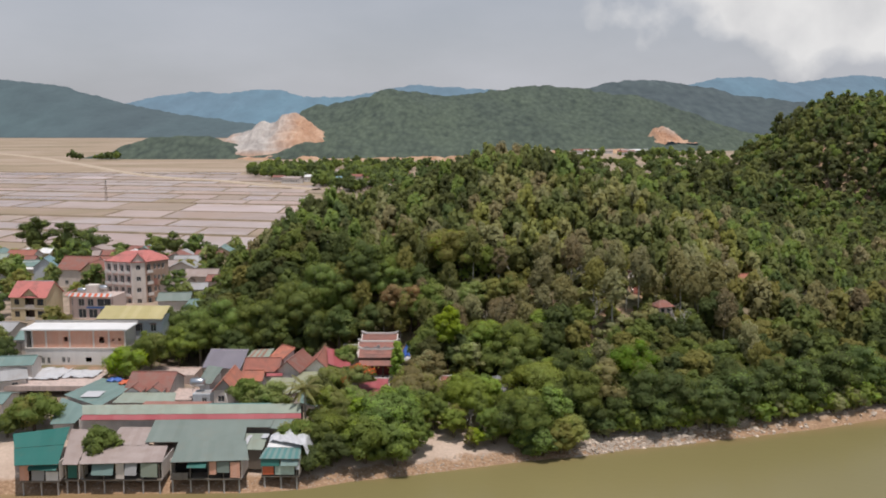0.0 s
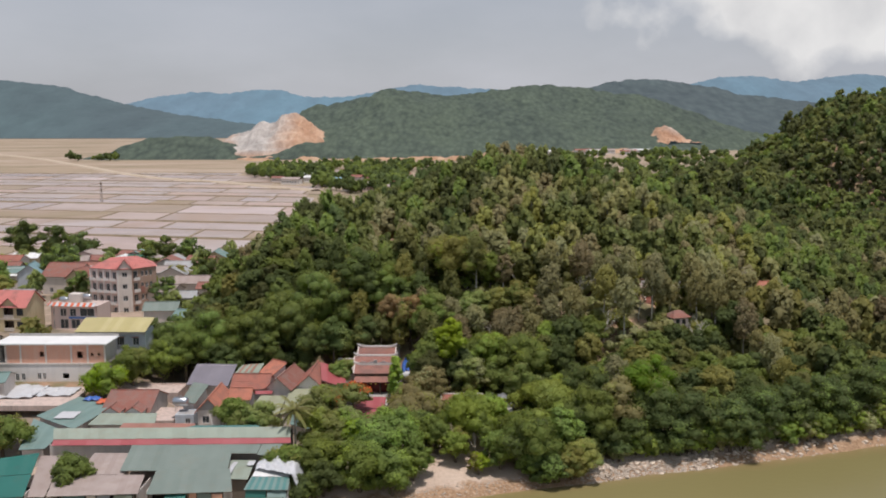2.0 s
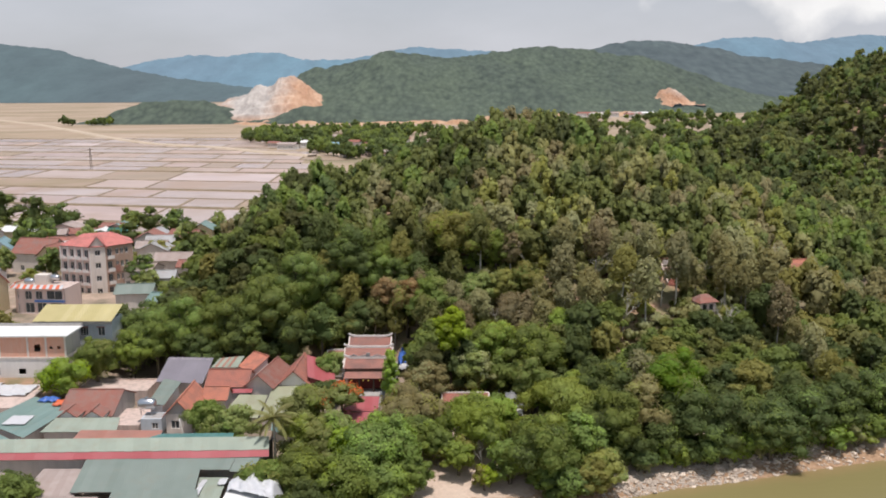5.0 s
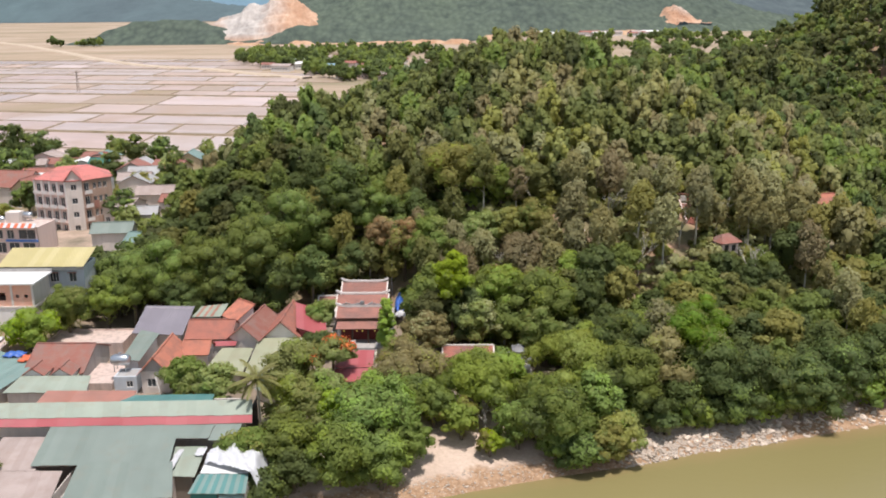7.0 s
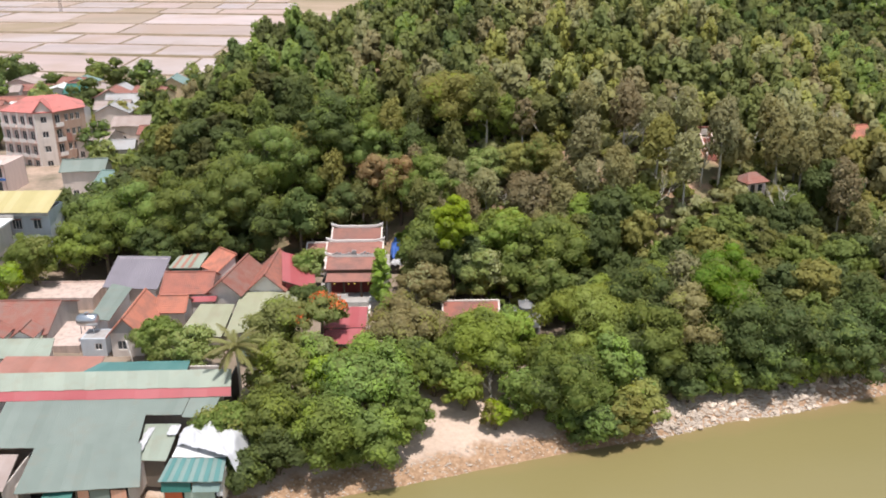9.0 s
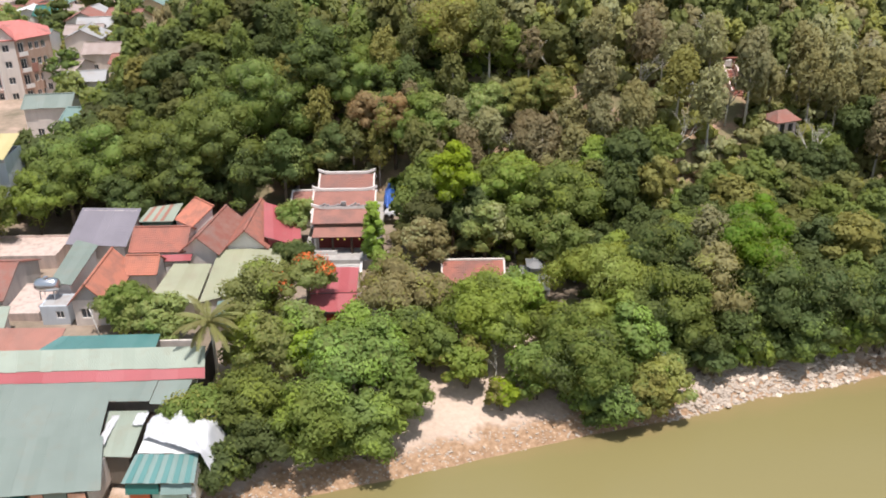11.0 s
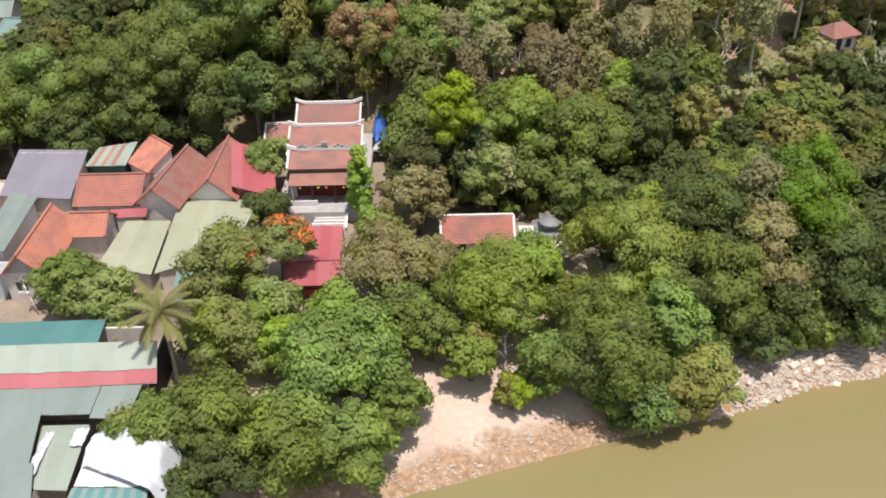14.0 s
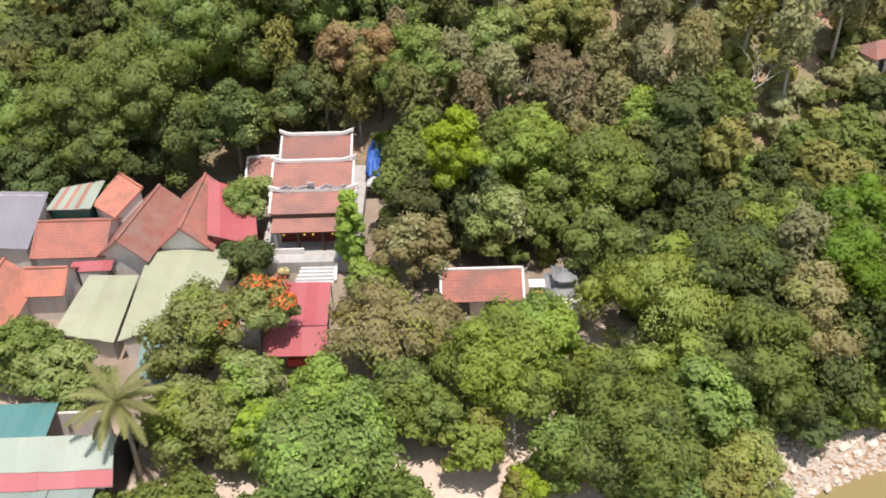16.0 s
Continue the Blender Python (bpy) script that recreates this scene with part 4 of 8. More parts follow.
def bare_strip():
    """Orange cut earth along the foot of the ridge."""
    rng = random.Random(9)
    k = Mat("cut_orange_earth", rough=0.95)
    k.base(k.ramp(k.noise(0.05, 5.0), [(0.3, (0.36, 0.20, 0.11)), (0.7, (0.52, 0.36, 0.24))])).bump(k.noise(0.2), 1.0, 1.0)
    for i in range(12):
        x = -285 + i * 50 + rng.uniform(-24, 24)
        w, h = rng.uniform(14, 44), rng.uniform(2.5, 8)
        bm = bmesh.new()
        n = 14
        rows = []
        for r, (yy, zz) in enumerate(((-10, 0.0), (-4, 0.55), (2, 0.95), (9, 1.0), (16, 0.0))):
            row = []
            for a in range(n):
                u = -1 + 2 * a / (n - 1)
                row.append(bm.verts.new((u * w, yy + 3 * math.sin(a + i), h * zz * (1 - abs(u) ** 3) * rng.uniform(0.85, 1.1))))
            rows.append(row)
        for a, b in zip(rows, rows[1:]):
            for c in range(n - 1):
                bm.faces.new((a[c], a[c + 1], b[c + 1], b[c]))
        me = bpy.data.meshes.new("earth_bank")
        bm.to_mesh(me)
        bm.free()
        me.materials.append(k.m)
        y = 1380 + 16 * math.sin(i * 1.7)
        ob = new("earth_bank", me)
        ob.matrix_world = pose(x, y, float(ground_z(x, y)) - 0.4)
        tagged(ob, "cut bank of orange earth below the wooded ridge", "earth bank", group="cut banks", kind="structure")


bare_strip()

# ---- the temple ----
def temple():
    """Three halls one behind the other, each with its own tiled roof and white ridge, over a stone terrace."""
    ox, oy, oz = -12.8, 168.0, 4.6
    h = thing("temple", (ox, oy, oz), "old temple with three tiled roofs and white curling ridges", "temple")

    def at(x, y, z):
        return (x - ox, y - oy, z - oz)

    part("terrace", box(-4.6, -7.0, -1.2, 4.6, 12.0, 0.75), M["concrete"], h)
    # halls: ridge y, ridge z, west, east, front eave y and z, back eave y and z
    halls = [(175.6, 10.75, -16.4, -9.25, 172.2, 9.2, 178.7, 9.0), (171.1, 10.15, -16.7, -8.8, 167.0, 8.7, 173.0, 9.25), (166.0, 9.85, -16.2, -8.3, 163.6, 8.95, 167.6, 9.15)]
    for i, (yr, zr, x0, x1, ye, ze, yb, zb) in enumerate(halls):
        tile_roof(h, [at(x0, yr, zr), at(x1, yr, zr), at(x1, ye, ze), at(x0, ye, ze)], M["tile_temple"], course=0.26, roll=0.2)
        tile_roof(h, [at(x1, yr, zr), at(x0, yr, zr), at(x0, yb, zb), at(x1, yb, zb)], M["tile_temple"], course=0.26, roll=0.2)
        # ridge with upswept ends
        bm = bmesh.new()
        n = 18
        rings = []
        for k in range(n + 1):
            u = k / n
            z = zr + 0.22 + 0.42 * max(0.0, abs(2 * u - 1) - 0.72) / 0.28
            x = x0 - 0.2 + (x1 - x0 + 0.4) * u
            rings.append([bm.verts.new(at(x, yr + a, z + b)) for a, b in ((-0.11, -0.16), (0.11, -0.16), (0.11, 0.16), (-0.11, 0.16))])
        for ra, rb in zip(rings, rings[1:]):
            for k in range(4):
                bm.faces.new((ra[k], ra[(k + 1) % 4], rb[(k + 1) % 4], rb[k]))
        bm.faces.new(rings[0][::-1]), bm.faces.new(rings[-1])
        bmesh.ops.recalc_face_normals(bm, faces=bm.faces)
        part("ridge", bm, M["plaster_white"], h, "white plastered ridge with curled ends")
        for x in (x0, x1):
            part("verge", beam(at(x, yr, zr + 0.12), at(x, ye, ze + 0.12), 0.2, 0.16), M["plaster"], h)
            part("verge", beam(at(x, yr, zr + 0.12), at(x, yb, zb + 0.12), 0.2, 0.16), M["plaster"], h)
        y0, y1 = ye + 0.55, yb - 0.45
        if i == 2:
            y0 = 164.4
        for x, s in ((x0 + 0.35, 1), (x1 - 0.35, -1)):
            bm = bmesh.new()
            pts = [(y0, 5.3), (y1, 5.3), (y1, zb - 0.1), (yr, zr - 0.1), (y0, (ze if i < 2 else 9.0) - 0.05)]
            a = [bm.verts.new(at(x, y, z)) for y, z in pts]
            b = [bm.verts.new(at(x + 0.25 * s, y, z)) for y, z in pts]
            bm.faces.new(a), bm.faces.new(b[::-1])
            for k in range(5):
                j = (k + 1) % 5
                bm.faces.new((a[j], a[k], b[k], b[j]))
            part("side_wall", bm, M["plaster"], h)
        part("wall", box(*at(x0 + 0.6, y0, 5.35), *at(x1 - 0.6, y0 + 0.2, 8.3)), M["wood_red"], h, "red lacquered timber wall")
    # dragons on the front ridge: a row of small curled blocks
    bm = bmesh.new()
    rng = random.Random(3)
    for k in range(15):
        x = -15.4 + k * 0.42
        z = 10.25 + 0.16 * math.sin(k * 1.4)
        add_beam(bm, at(x, 166.0, z), at(x + 0.34, 166.0, z + rng.uniform(0.05, 0.22)), 0.2, 0.26)
    add_box(bm, *at(-12.75, 165.9, 10.1), *at(-12.15, 166.1, 10.85))
    part("ridge_ornament", bm, M["stone_grey"], h, "carved stone dragons along the front ridge")
    # lower eave over the porch
    tile_roof(h, [at(-15.9, 164.2, 8.65), at(-8.8, 164.2, 8.65), at(-8.6, 162.4, 7.7), at(-16.1, 162.4, 7.7)], M["tile_temple"], name="porch_roof", course=0.26, roll=0.2)
    part("lintel", box(*at(-16.0, 163.7, 8.3), *at(-8.7, 163.9, 8.95)), M["wood"], h)
    for x in (-15.8, -13.7, -11.4, -9.2):
        bm = bmesh.new()
        tube(bm, [at(x, 162.9, 5.3), at(x, 162.9, 7.85)], [0.15, 0.14], 10)
        part("column", bm, M["plaster_white"] if x < -15 else M["wood"], h)
    for x in (-14.9, -13.0, -12.2, -10.4):
        bm = bmesh.new()
        bmesh.ops.create_icosphere(bm, subdivisions=1, radius=0.14, matrix=Matrix.Translation(at(x, 162.5, 7.4)))
        part("lantern", bm, M["paint_yellow"], h)
    part("balustrade", box(*at(-16.0, 162.3, 5.35), *at(-13.2, 162.45, 5.95)), M["plaster_white"], h)
    part("door", box(*at(-12.6, 164.26, 5.4), *at(-10.4, 164.39, 7.9)), M["wood_red"], h)
    # stair
    n = 8
    for k in range(n):
        z1 = 5.35 - (k + 1) * 0.15
        part("step", box(*at(-13.1 - 0.12 * k, 162.3 - 0.36 * (k + 1), 3.6), *at(-10.3, 162.3 - 0.36 * k, z1)), M["plaster_white"], h)
        part("tread", box(*at(-13.1 - 0.12 * k, 162.3 - 0.36 * (k + 1) + 0.17, z1), *at(-10.3, 162.3 - 0.36 * k - 0.004, z1 + 0.012)), M["stone_grey"], h)
    part("stair_cheek", beam(at(-10.15, 162.4, 5.5), at(-10.15, 159.3, 4.4), 0.25, 0.3), M["plaster_white"], h)
    return h


temple()


def side_chapel():
    """A small tiled wing beside the temple's back halls."""
    h = cross_house((-18.4, 175.6, 4.5), 0, 3.2, 5.4, 2.6, 1.3, M["tile_temple"], M["plaster"], "low plastered wing with a tiled roof beside the temple", cap_mat=M["plaster_white"], name="temple_wing", group="temple buildings")
    return h


side_chapel()


def drape(name, place, size, mat, label, seed, lift=0.0, sag=0.25, category="tarpaulin", nx=22, ny=18):
    """A crumpled sheet of plastic."""
    verts = []
    for j in range(ny):
        for i in range(nx):
            u, v = i / (nx - 1), j / (ny - 1)
            x, y = (u - 0.5) * size[0], (v - 0.5) * size[1]
            edge = max(abs(u - 0.5), abs(v - 0.5)) * 2
            z = sag * noise.fractal((u * 4 + seed, v * 4, seed), 1.0, 2.0, 4) + lift * (1 - edge ** 3)
            verts.append((x + 0.15 * noise.noise((u * 5, v * 5, seed + 9)), y + 0.15 * noise.noise((u * 5, v * 5, seed + 5)), z))
    i = (np.arange(ny - 1)[:, None] * nx + np.arange(nx - 1)[None, :]).ravel()
    me = fast_mesh(name, np.array(verts), np.stack([i, i + 1, i + 1 + nx, i + nx], 1), mat, smooth=True)
    ob = new(name, me)
    ob.matrix_world = pose(*place)
    m = ob.modifiers.new("thick", "SOLIDIFY")
    m.thickness = 0.03
    return tagged(ob, label, category)


drape("tarpaulin", (-7.5, 178.6, 6.4), (1.5, 7.0), M["tarp_blue"], "crumpled blue tarpaulin over goods beside the temple", 4.0, lift=0.8, sag=0.6)
drape("tarpaulin", (-15.0, 160.4, 4.7), (1.1, 0.7), M["sheet_yellow"], "yellow cover beside the temple stairs", 12.0, lift=0.5)
drape("tarpaulin", (-7.2, 174.4, 5.6), (1.8, 1.6), M["tarp_white"], "white sheet over goods beside the temple", 6.0, lift=0.6)

# red canopy over the temple yard
def red_canopy():
    h = thing("canopy", (-11.6, 151.2, 4.1), "red sheet-metal canopy on steel posts over the temple yard", "canopy")
    o = Vector((-11.6, 151.2, 4.1))
    up = [Vector(p) - o for p in ((-15.0, 155.4, 7.25), (-9.9, 155.3, 7.25), (-9.75, 149.9, 6.95), (-14.8, 149.8, 6.95))]
    lo = [Vector(p) - o for p in ((-14.9, 149.95, 6.85), (-9.75, 150.0, 6.85), (-9.55, 147.2, 6.15), (-14.6, 147.2, 6.15))]
    sheet_roof(h, up, M["sheet_red"], 1.0, seed=4, frame_mat=M["steel"])
    sheet_roof(h, lo, M["sheet_red"], 1.0, seed=5, frame_mat=M["steel"])
    for x in (-14.5, -9.9):
        for y, z in ((147.5, 6.15), (150.0, 6.8), (155.0, 7.15)):
            part("post", beam(Vector((x, y, 4.0)) - o, Vector((x, y, z)) - o, 0.1), M["steel"], h)
    part("table", box(-1.4, -3.0, 0.0, 0.2, -2.2, 0.75), M["paint_red"], h)
    return h


red_canopy()


def long_hall():
    h = cross_house((3.0, 156.3, 3.85), 0, 6.6, 4.0, 2.1, 1.4, M["tile_red"], M["plaster"], "low hall with a patched orange and brown tiled roof", cap_mat=M["plaster"], name="hall", group="temple buildings",
                    front=[(0.8, 0.2, 2.2, 1.9), (3.4, 0.2, 4.8, 1.9)], win_mat=M["wood"])
    return h


long_hall()


def stone_tower():
    """A small two-tiered shrine of grey stone with curved tile roofs."""
    h = thing("stone_shrine", (10.1, 155.7, 4.1), "small two-tiered grey stone shrine with curved eaves", "shrine")
    part("plinth", box(-1.6, -1.2, -0.6, 1.6, 1.5, 0.3), M["stone_grey"], h)
    part("body", box(-1.0, -0.9, 0.3, 1.0, 1.0, 1.75), M["stone_grey"], h)

    def curved(w, z, rise, name):
        bm = bmesh.new()
        n = 7
        rings = []
        for k in range(n):
            t = k / (n - 1)
            s = w * (1 - t) ** 1.5 + 0.28 * t
            z1 = z + rise * t
            ring = []
            for a in range(16):
                q = a / 16 * 4
                side, f = int(q), q % 1
                cx, cy = [((-1 + 2 * f), -1), (1, (-1 + 2 * f)), ((1 - 2 * f), 1), (-1, (1 - 2 * f))][side]
                corner = abs(2 * f - 1) if f else 1.0
                ring.append(bm.verts.new((cx * s, cy * s, z1 + 0.3 * corner ** 3 * (1 - t))))
            rings.append(ring)
        for a, b in zip(rings, rings[1:]):
            for k in range(16):
                j = (k + 1) % 16
                bm.faces.new((a[k], a[j], b[j], b[k]))
        bm.faces.new(rings[0][::-1]), bm.faces.new(rings[-1])
        part(name, bm, M["tile_grey"], h)

    curved(1.62, 1.75, 0.8, "lower_roof")
    part("upper_body", box(-0.62, -0.62, 2.3, 0.62, 0.62, 2.9), M["stone_grey"], h)
    curved(1.05, 2.9, 0.75, "upper_roof")
    bm = bmesh.new()
    add_slab(bm, [(-1.5, -1.35, 1.55), (1.35, -1.4, 1.55), (1.2, -3.3, 1.3), (-1.6, -3.1, 1.3)], 0.1)
    part("front_canopy", bm, M["plaster"], h, "pale grey slab roof before the shrine")
    for x, y in ((-1.35, -2.9), (1.0, -3.05), (-1.3, -1.5), (1.15, -1.5)):
        part("post", beam((x, y, -0.2), (x, y, 1.32), 0.16), M["stone_grey"], h)
    part("side_wall", box(-2.9, 0.5, -0.3, -1.62, 0.7, 1.7), M["plaster"], h)
    part("altar", box(-2.7, -0.3, -0.3, -1.75, 0.45, 1.3), M["tarp_orange"], h, "small orange and gold altar")
    part("altar_roof", box(-3.0, -0.2, 1.75, -1.6, 0.9, 1.87), M["plaster_white"], h)


stone_tower()
gable_house((71.3, 205.3, float(ground_z(71.3, 205.3)) - 0.2), 100, 4.0, 4.2, 3.0, 1.5, M["tile_orange"], M["plaster_white"], "small shrine with an orange roof alone in the wood", name="hill_shrine", group="")


def hill_pavilion():
    x, y = 46.2, 182.6
    h = thing("hill_pavilion", (x, y, float(ground_z(x, y)) + 0.3), "pinkish pavilion with a red hipped roof on the slope", "pavilion", yaw=20)
    walls_box(h, 3.2, 2.8, 2.3, M["plaster_pink"], front=[(0.5, 0.2, 1.3, 2.0), (1.9, 0.8, 2.7, 1.9)], win_mat=M["wood"])
    hip_roof(h, 3.2, 2.8, 2.3, 1.2, M["tile_brown"], over=0.45)


def white_shrine():
    x, y = 34.8, 188.4
    h = thing("wayside_shrine", (x, y, float(ground_z(x, y)) - 0.2), "small white shrine with a grey flat roof on the slope", "shrine")
    part("plinth", box(-0.7, -0.6, -0.3, 0.7, 0.6, 0.5), M["plaster_white"], h)
    for px in (-0.55, 0.4):
        part("pillar", box(px, -0.5, 0.5, px + 0.15, -0.35, 2.3), M["plaster_white"], h)
    part("back_wall", box(-0.6, 0.35, 0.5, 0.6, 0.5, 2.3), M["plaster_white"], h)
    part("roof", box(-0.95, -0.85, 2.3, 0.95, 0.8, 2.42), M["tile_grey"], h)


white_shrine()


def hill_stair():
    """A short flight of reddish steps with low side walls up to a small altar."""
    x, y = 42.6, 190.4
    z = float(ground_z(x, y))
    h = thing("stone_stair", (x, y, z), "short flight of reddish stone steps up to a small altar", "stairs")
    slope = (float(ground_z(x, y + 5)) - z) / 5
    for k in range(16):
        yy = k * 0.33
        part("step", box(-0.8, yy, slope * yy - 0.5, 0.8, yy + 0.36, slope * (yy + 0.33) + 0.12), M["tile_red"], h)
    for s in (-1, 1):
        bm = bmesh.new()
        add_slab(bm, [(s * 0.82, 0, 0.35), (s * 1.05, 0, 0.35), (s * 1.05, 5.3, slope * 5.3 + 0.35), (s * 0.82, 5.3, slope * 5.3 + 0.35)], 0.7)
        part("side_wall", bm, M["plaster_pink"], h)
    part("landing", box(-1.3, 5.3, slope * 5.3 - 0.8, 1.3, 7.2, slope * 5.3 + 0.15), M["plaster_pink"], h)
    for s in (-0.8, 0.8):
        part("gate_post", box(s - 0.15, 5.5, slope * 5.3 + 0.15, s + 0.15, 5.8, slope * 5.3 + 1.7), M["tile_red"], h)
    part("gate_beam", box(-1.2, 5.45, slope * 5.3 + 1.7, 1.2, 5.85, slope * 5.3 + 1.9), M["tile_red"], h)
    part("altar", box(-0.6, 6.2, slope * 5.3 + 0.15, 0.6, 6.9, slope * 5.3 + 1.3), M["plaster_white"], h)


hill_stair()

# ---- houses round the temple ----
WIN = [(0.7, 0.9, 1.9, 2.1)]
gable_house((-38.15, 152.9, 4.0), 0, 3.7, 8.2, 3.1, 1.95, M["tile_orange"], M["plaster"], "narrow plastered house with a bright orange tiled roof", gable_mat=M["concrete"], front=WIN)
cross_house((-34.6, 156.9, 4.0), 0, 3.3, 3.4, 3.1, 1.2, M["tile_orange"], M["plaster"], "low orange-tiled wing with a white verge", cap_mat=M["tile_orange"])
cross_house((-34.1, 163.4, 4.1), 0, 6.2, 5.8, 3.2, 1.6, M["tile_red"], M["plaster_white"], "plastered house with a red tiled roof and pale verges", cap_mat=M["tile_red"])


def lean_house():
    """A white-walled house under one orange tiled slope, its high side wall with two shutters."""
    o = Vector((-31.4, 168.0, 4.2))
    h = thing("house", o, "small white house under one bright orange tiled slope", "house", group="village houses")
    A, B, C, D = [Vector(p) - o for p in ((-32.0, 170.8, 9.75), (-28.8, 167.7, 9.75), (-31.1, 165.2, 8.1), (-34.0, 167.6, 8.1))]
    tile_roof(h, [A, B, C, D], M["tile_orange"], course=0.28, roll=0.22)
    part("ridge_cap", beam(A + Vector((0, 0, 0.1)), B + Vector((0, 0, 0.1)), 0.22, 0.14), M["tile_orange"], h)
    mid = (A + B + C + D) / 4
    foot = [p + (mid - p) * 0.1 for p in (A, B, C, D)]
    for k in range(4):
        p, q = foot[k], foot[(k + 1) % 4]
        n = Vector((q.y - p.y, p.x - q.x, 0)).normalized() * 0.15
        bm = bmesh.new()
        v = [bm.verts.new(t) for t in ((p.x, p.y, -0.2), (q.x, q.y, -0.2), (q.x, q.y, q.z - 0.12), (p.x, p.y, p.z - 0.12))]
        w = [bm.verts.new(Vector(t.co) + n) for t in v]
        bm.faces.new(v), bm.faces.new(w[::-1])
        for a in range(4):
            b = (a + 1) % 4
            bm.faces.new((v[b], v[a], w[a], w[b]))
        bmesh.ops.recalc_face_normals(bm, faces=bm.faces)
        part("wall", bm, M["plaster_white"], h)
    d = (foot[2] - foot[1]).normalized()
    out = Vector((d.y, -d.x, 0)).normalized()
    out = out if out.dot(foot[1] - mid) > 0 else -out
    for u in (0.3, 0.7):
        c = foot[1].lerp(foot[2], u)
        part("shutter", beam(c + out * 0.18 - d * 0.35 + Vector((0, 0, -1.6 - 0.6 * u)), c + out * 0.18 + d * 0.35 + Vector((0, 0, -1.6 - 0.6 * u)), 0.1, 0.9), M["plaster_grey"], h)


lean_house()
gable_house((-28.3, 164.2, 4.2), -9, 4.2, 8.8, 3.3, 1.75, M["tile_brown"], M["plaster"], "old house with a faded brown-red tiled roof")
gable_house((-23.6, 165.8, 4.1), -2, 4.5, 9.0, 3.25, 2.0, M["tile_red"], M["plaster_white"], "house with a steep red tiled roof and a pale gable", gable_mat=M["plaster_white"])
cross_house((-52.4, 155.8, 4.0), 0, 7.6, 9.6, 2.2, 2.1, M["tile_brown"], M["concrete"], "large house with a worn dark red tiled roof", cap_mat=M["tile_brown"])
for x in (-54.0, -50.4):
    gable_house((x, 149.9, 4.0), 0, 2.6, 2.6, 2.8, 0.85, M["tile_brown"], M["plaster_white"], "small gabled porch on the front of the old house", over=0.2, gable_mat=M["plaster_white"], group="gabled porches", name="porch")

shed((-41.8, 164.9, 4.0), [(-45.4, 168.4, 9.55), (-37.9, 167.9, 9.55), (-38.1, 161.3, 7.4), (-45.7, 162.3, 7.4)], M["sheet_mauve"], M["plaster"], "tall shed with a dark mauve-grey metal roof", 3.9, seed=11)
STRIPED = shed((-35.8, 168.6, 4.2), [(-37.4, 169.6, 8.95), (-33.5, 170.9, 8.95), (-33.8, 166.6, 8.3), (-38.1, 166.6, 8.3)], M["sheet_pale"], M["sheet_teal"], "shed with teal metal walls and a striped green roof", 4.0, seed=12)
STRIPED_ROOF = [Vector(p) - Vector((-35.8, 168.6, 4.2)) for p in ((-37.4, 169.6, 8.95), (-33.5, 170.9, 8.95), (-33.8, 166.6, 8.3), (-38.1, 166.6, 8.3))]
for u in (0.12, 0.38, 0.62):
    bm = bmesh.new()
    add_slab(bm, [slope_pts(STRIPED_ROOF, u, 0.02), slope_pts(STRIPED_ROOF, u + 0.1, 0.02), slope_pts(STRIPED_ROOF, u + 0.1, 0.98), slope_pts(STRIPED_ROOF, u, 0.98)], 0.012, 0.035)
    part("red_strip", bm, M["sheet_rustred"], STRIPED, "faded red roofing strip")

shed((-42.8, 157.4, 4.0), [(-44.6, 163.0, 7.65), (-41.4, 161.4, 7.65), (-41.3, 152.3, 7.15), (-44.0, 152.9, 7.15)], M["sheet_sage"], M["plaster_white"], "white walled shed with a pale sage metal roof", 3.9, seed=13)
shed((-19.7, 165.6, 4.1), [(-22.9, 169.4, 9.55), (-18.6, 169.1, 8.2), (-17.2, 161.6, 6.9), (-21.6, 161.5, 8.35)], M["sheet_red"], M["sheet_red"], "lean-to with a red metal roof against the gabled house", 4.0, seed=14)
shed((-29.4, 153.8, 4.0), [(-31.6, 158.0, 6.7), (-27.15, 157.8, 6.7), (-27.0, 149.4, 6.2), (-32.4, 150.6, 6.2)], M["sheet_cream"], M["plaster"], "shed with a pale cream-green metal roof", 3.8, seed=15)
shed((-23.2, 155.5, 4.0), [(-27.0, 161.2, 6.95), (-18.9, 161.2, 6.95), (-20.2, 152.6, 6.35), (-26.7, 149.4, 6.25)], M["sheet_cream"], M["plaster"], "wide shed with a pale cream-green metal roof", 3.8, seed=16)
shed((-22.7, 147.5, 3.8), [(-24.9, 150.2, 5.95), (-20.6, 151.4, 5.95), (-21.2, 144.0, 5.55), (-24.6, 146.4, 5.55)], M["sheet_mint"], M["plaster"], "low shed with a grey-blue metal roof", 3.6, seed=17)
shed((-31.0, 159.0, 4.0), [(-33.6, 159.7, 7.0), (-29.9, 159.9, 7.0), (-29.8, 158.5, 6.8), (-33.5, 158.4, 6.8)], M["sheet_red"], M["plaster"], "narrow red metal awning between the houses", 3.9, walls=False, posts=True, seed=18)
shed((-53.0, 149.7, 3.9), [(-58.4, 151.4, 6.15), (-49.0, 151.2, 6.15), (-47.9, 146.5, 5.6), (-56.6, 146.8, 5.6)], M["sheet_cream"], M["plaster"], "low shed with a pale green metal roof", 3.6, seed=19)
shed((-44.6, 141.4, 3.6), [(-50.4, 144.4, 6.45), (-39.0, 144.2, 6.45), (-38.5, 138.4, 5.9), (-50.6, 138.0, 5.9)], M["sheet_rustred"], M["plaster"], "long low shed with faded red metal sheets", 3.4, seed=20)


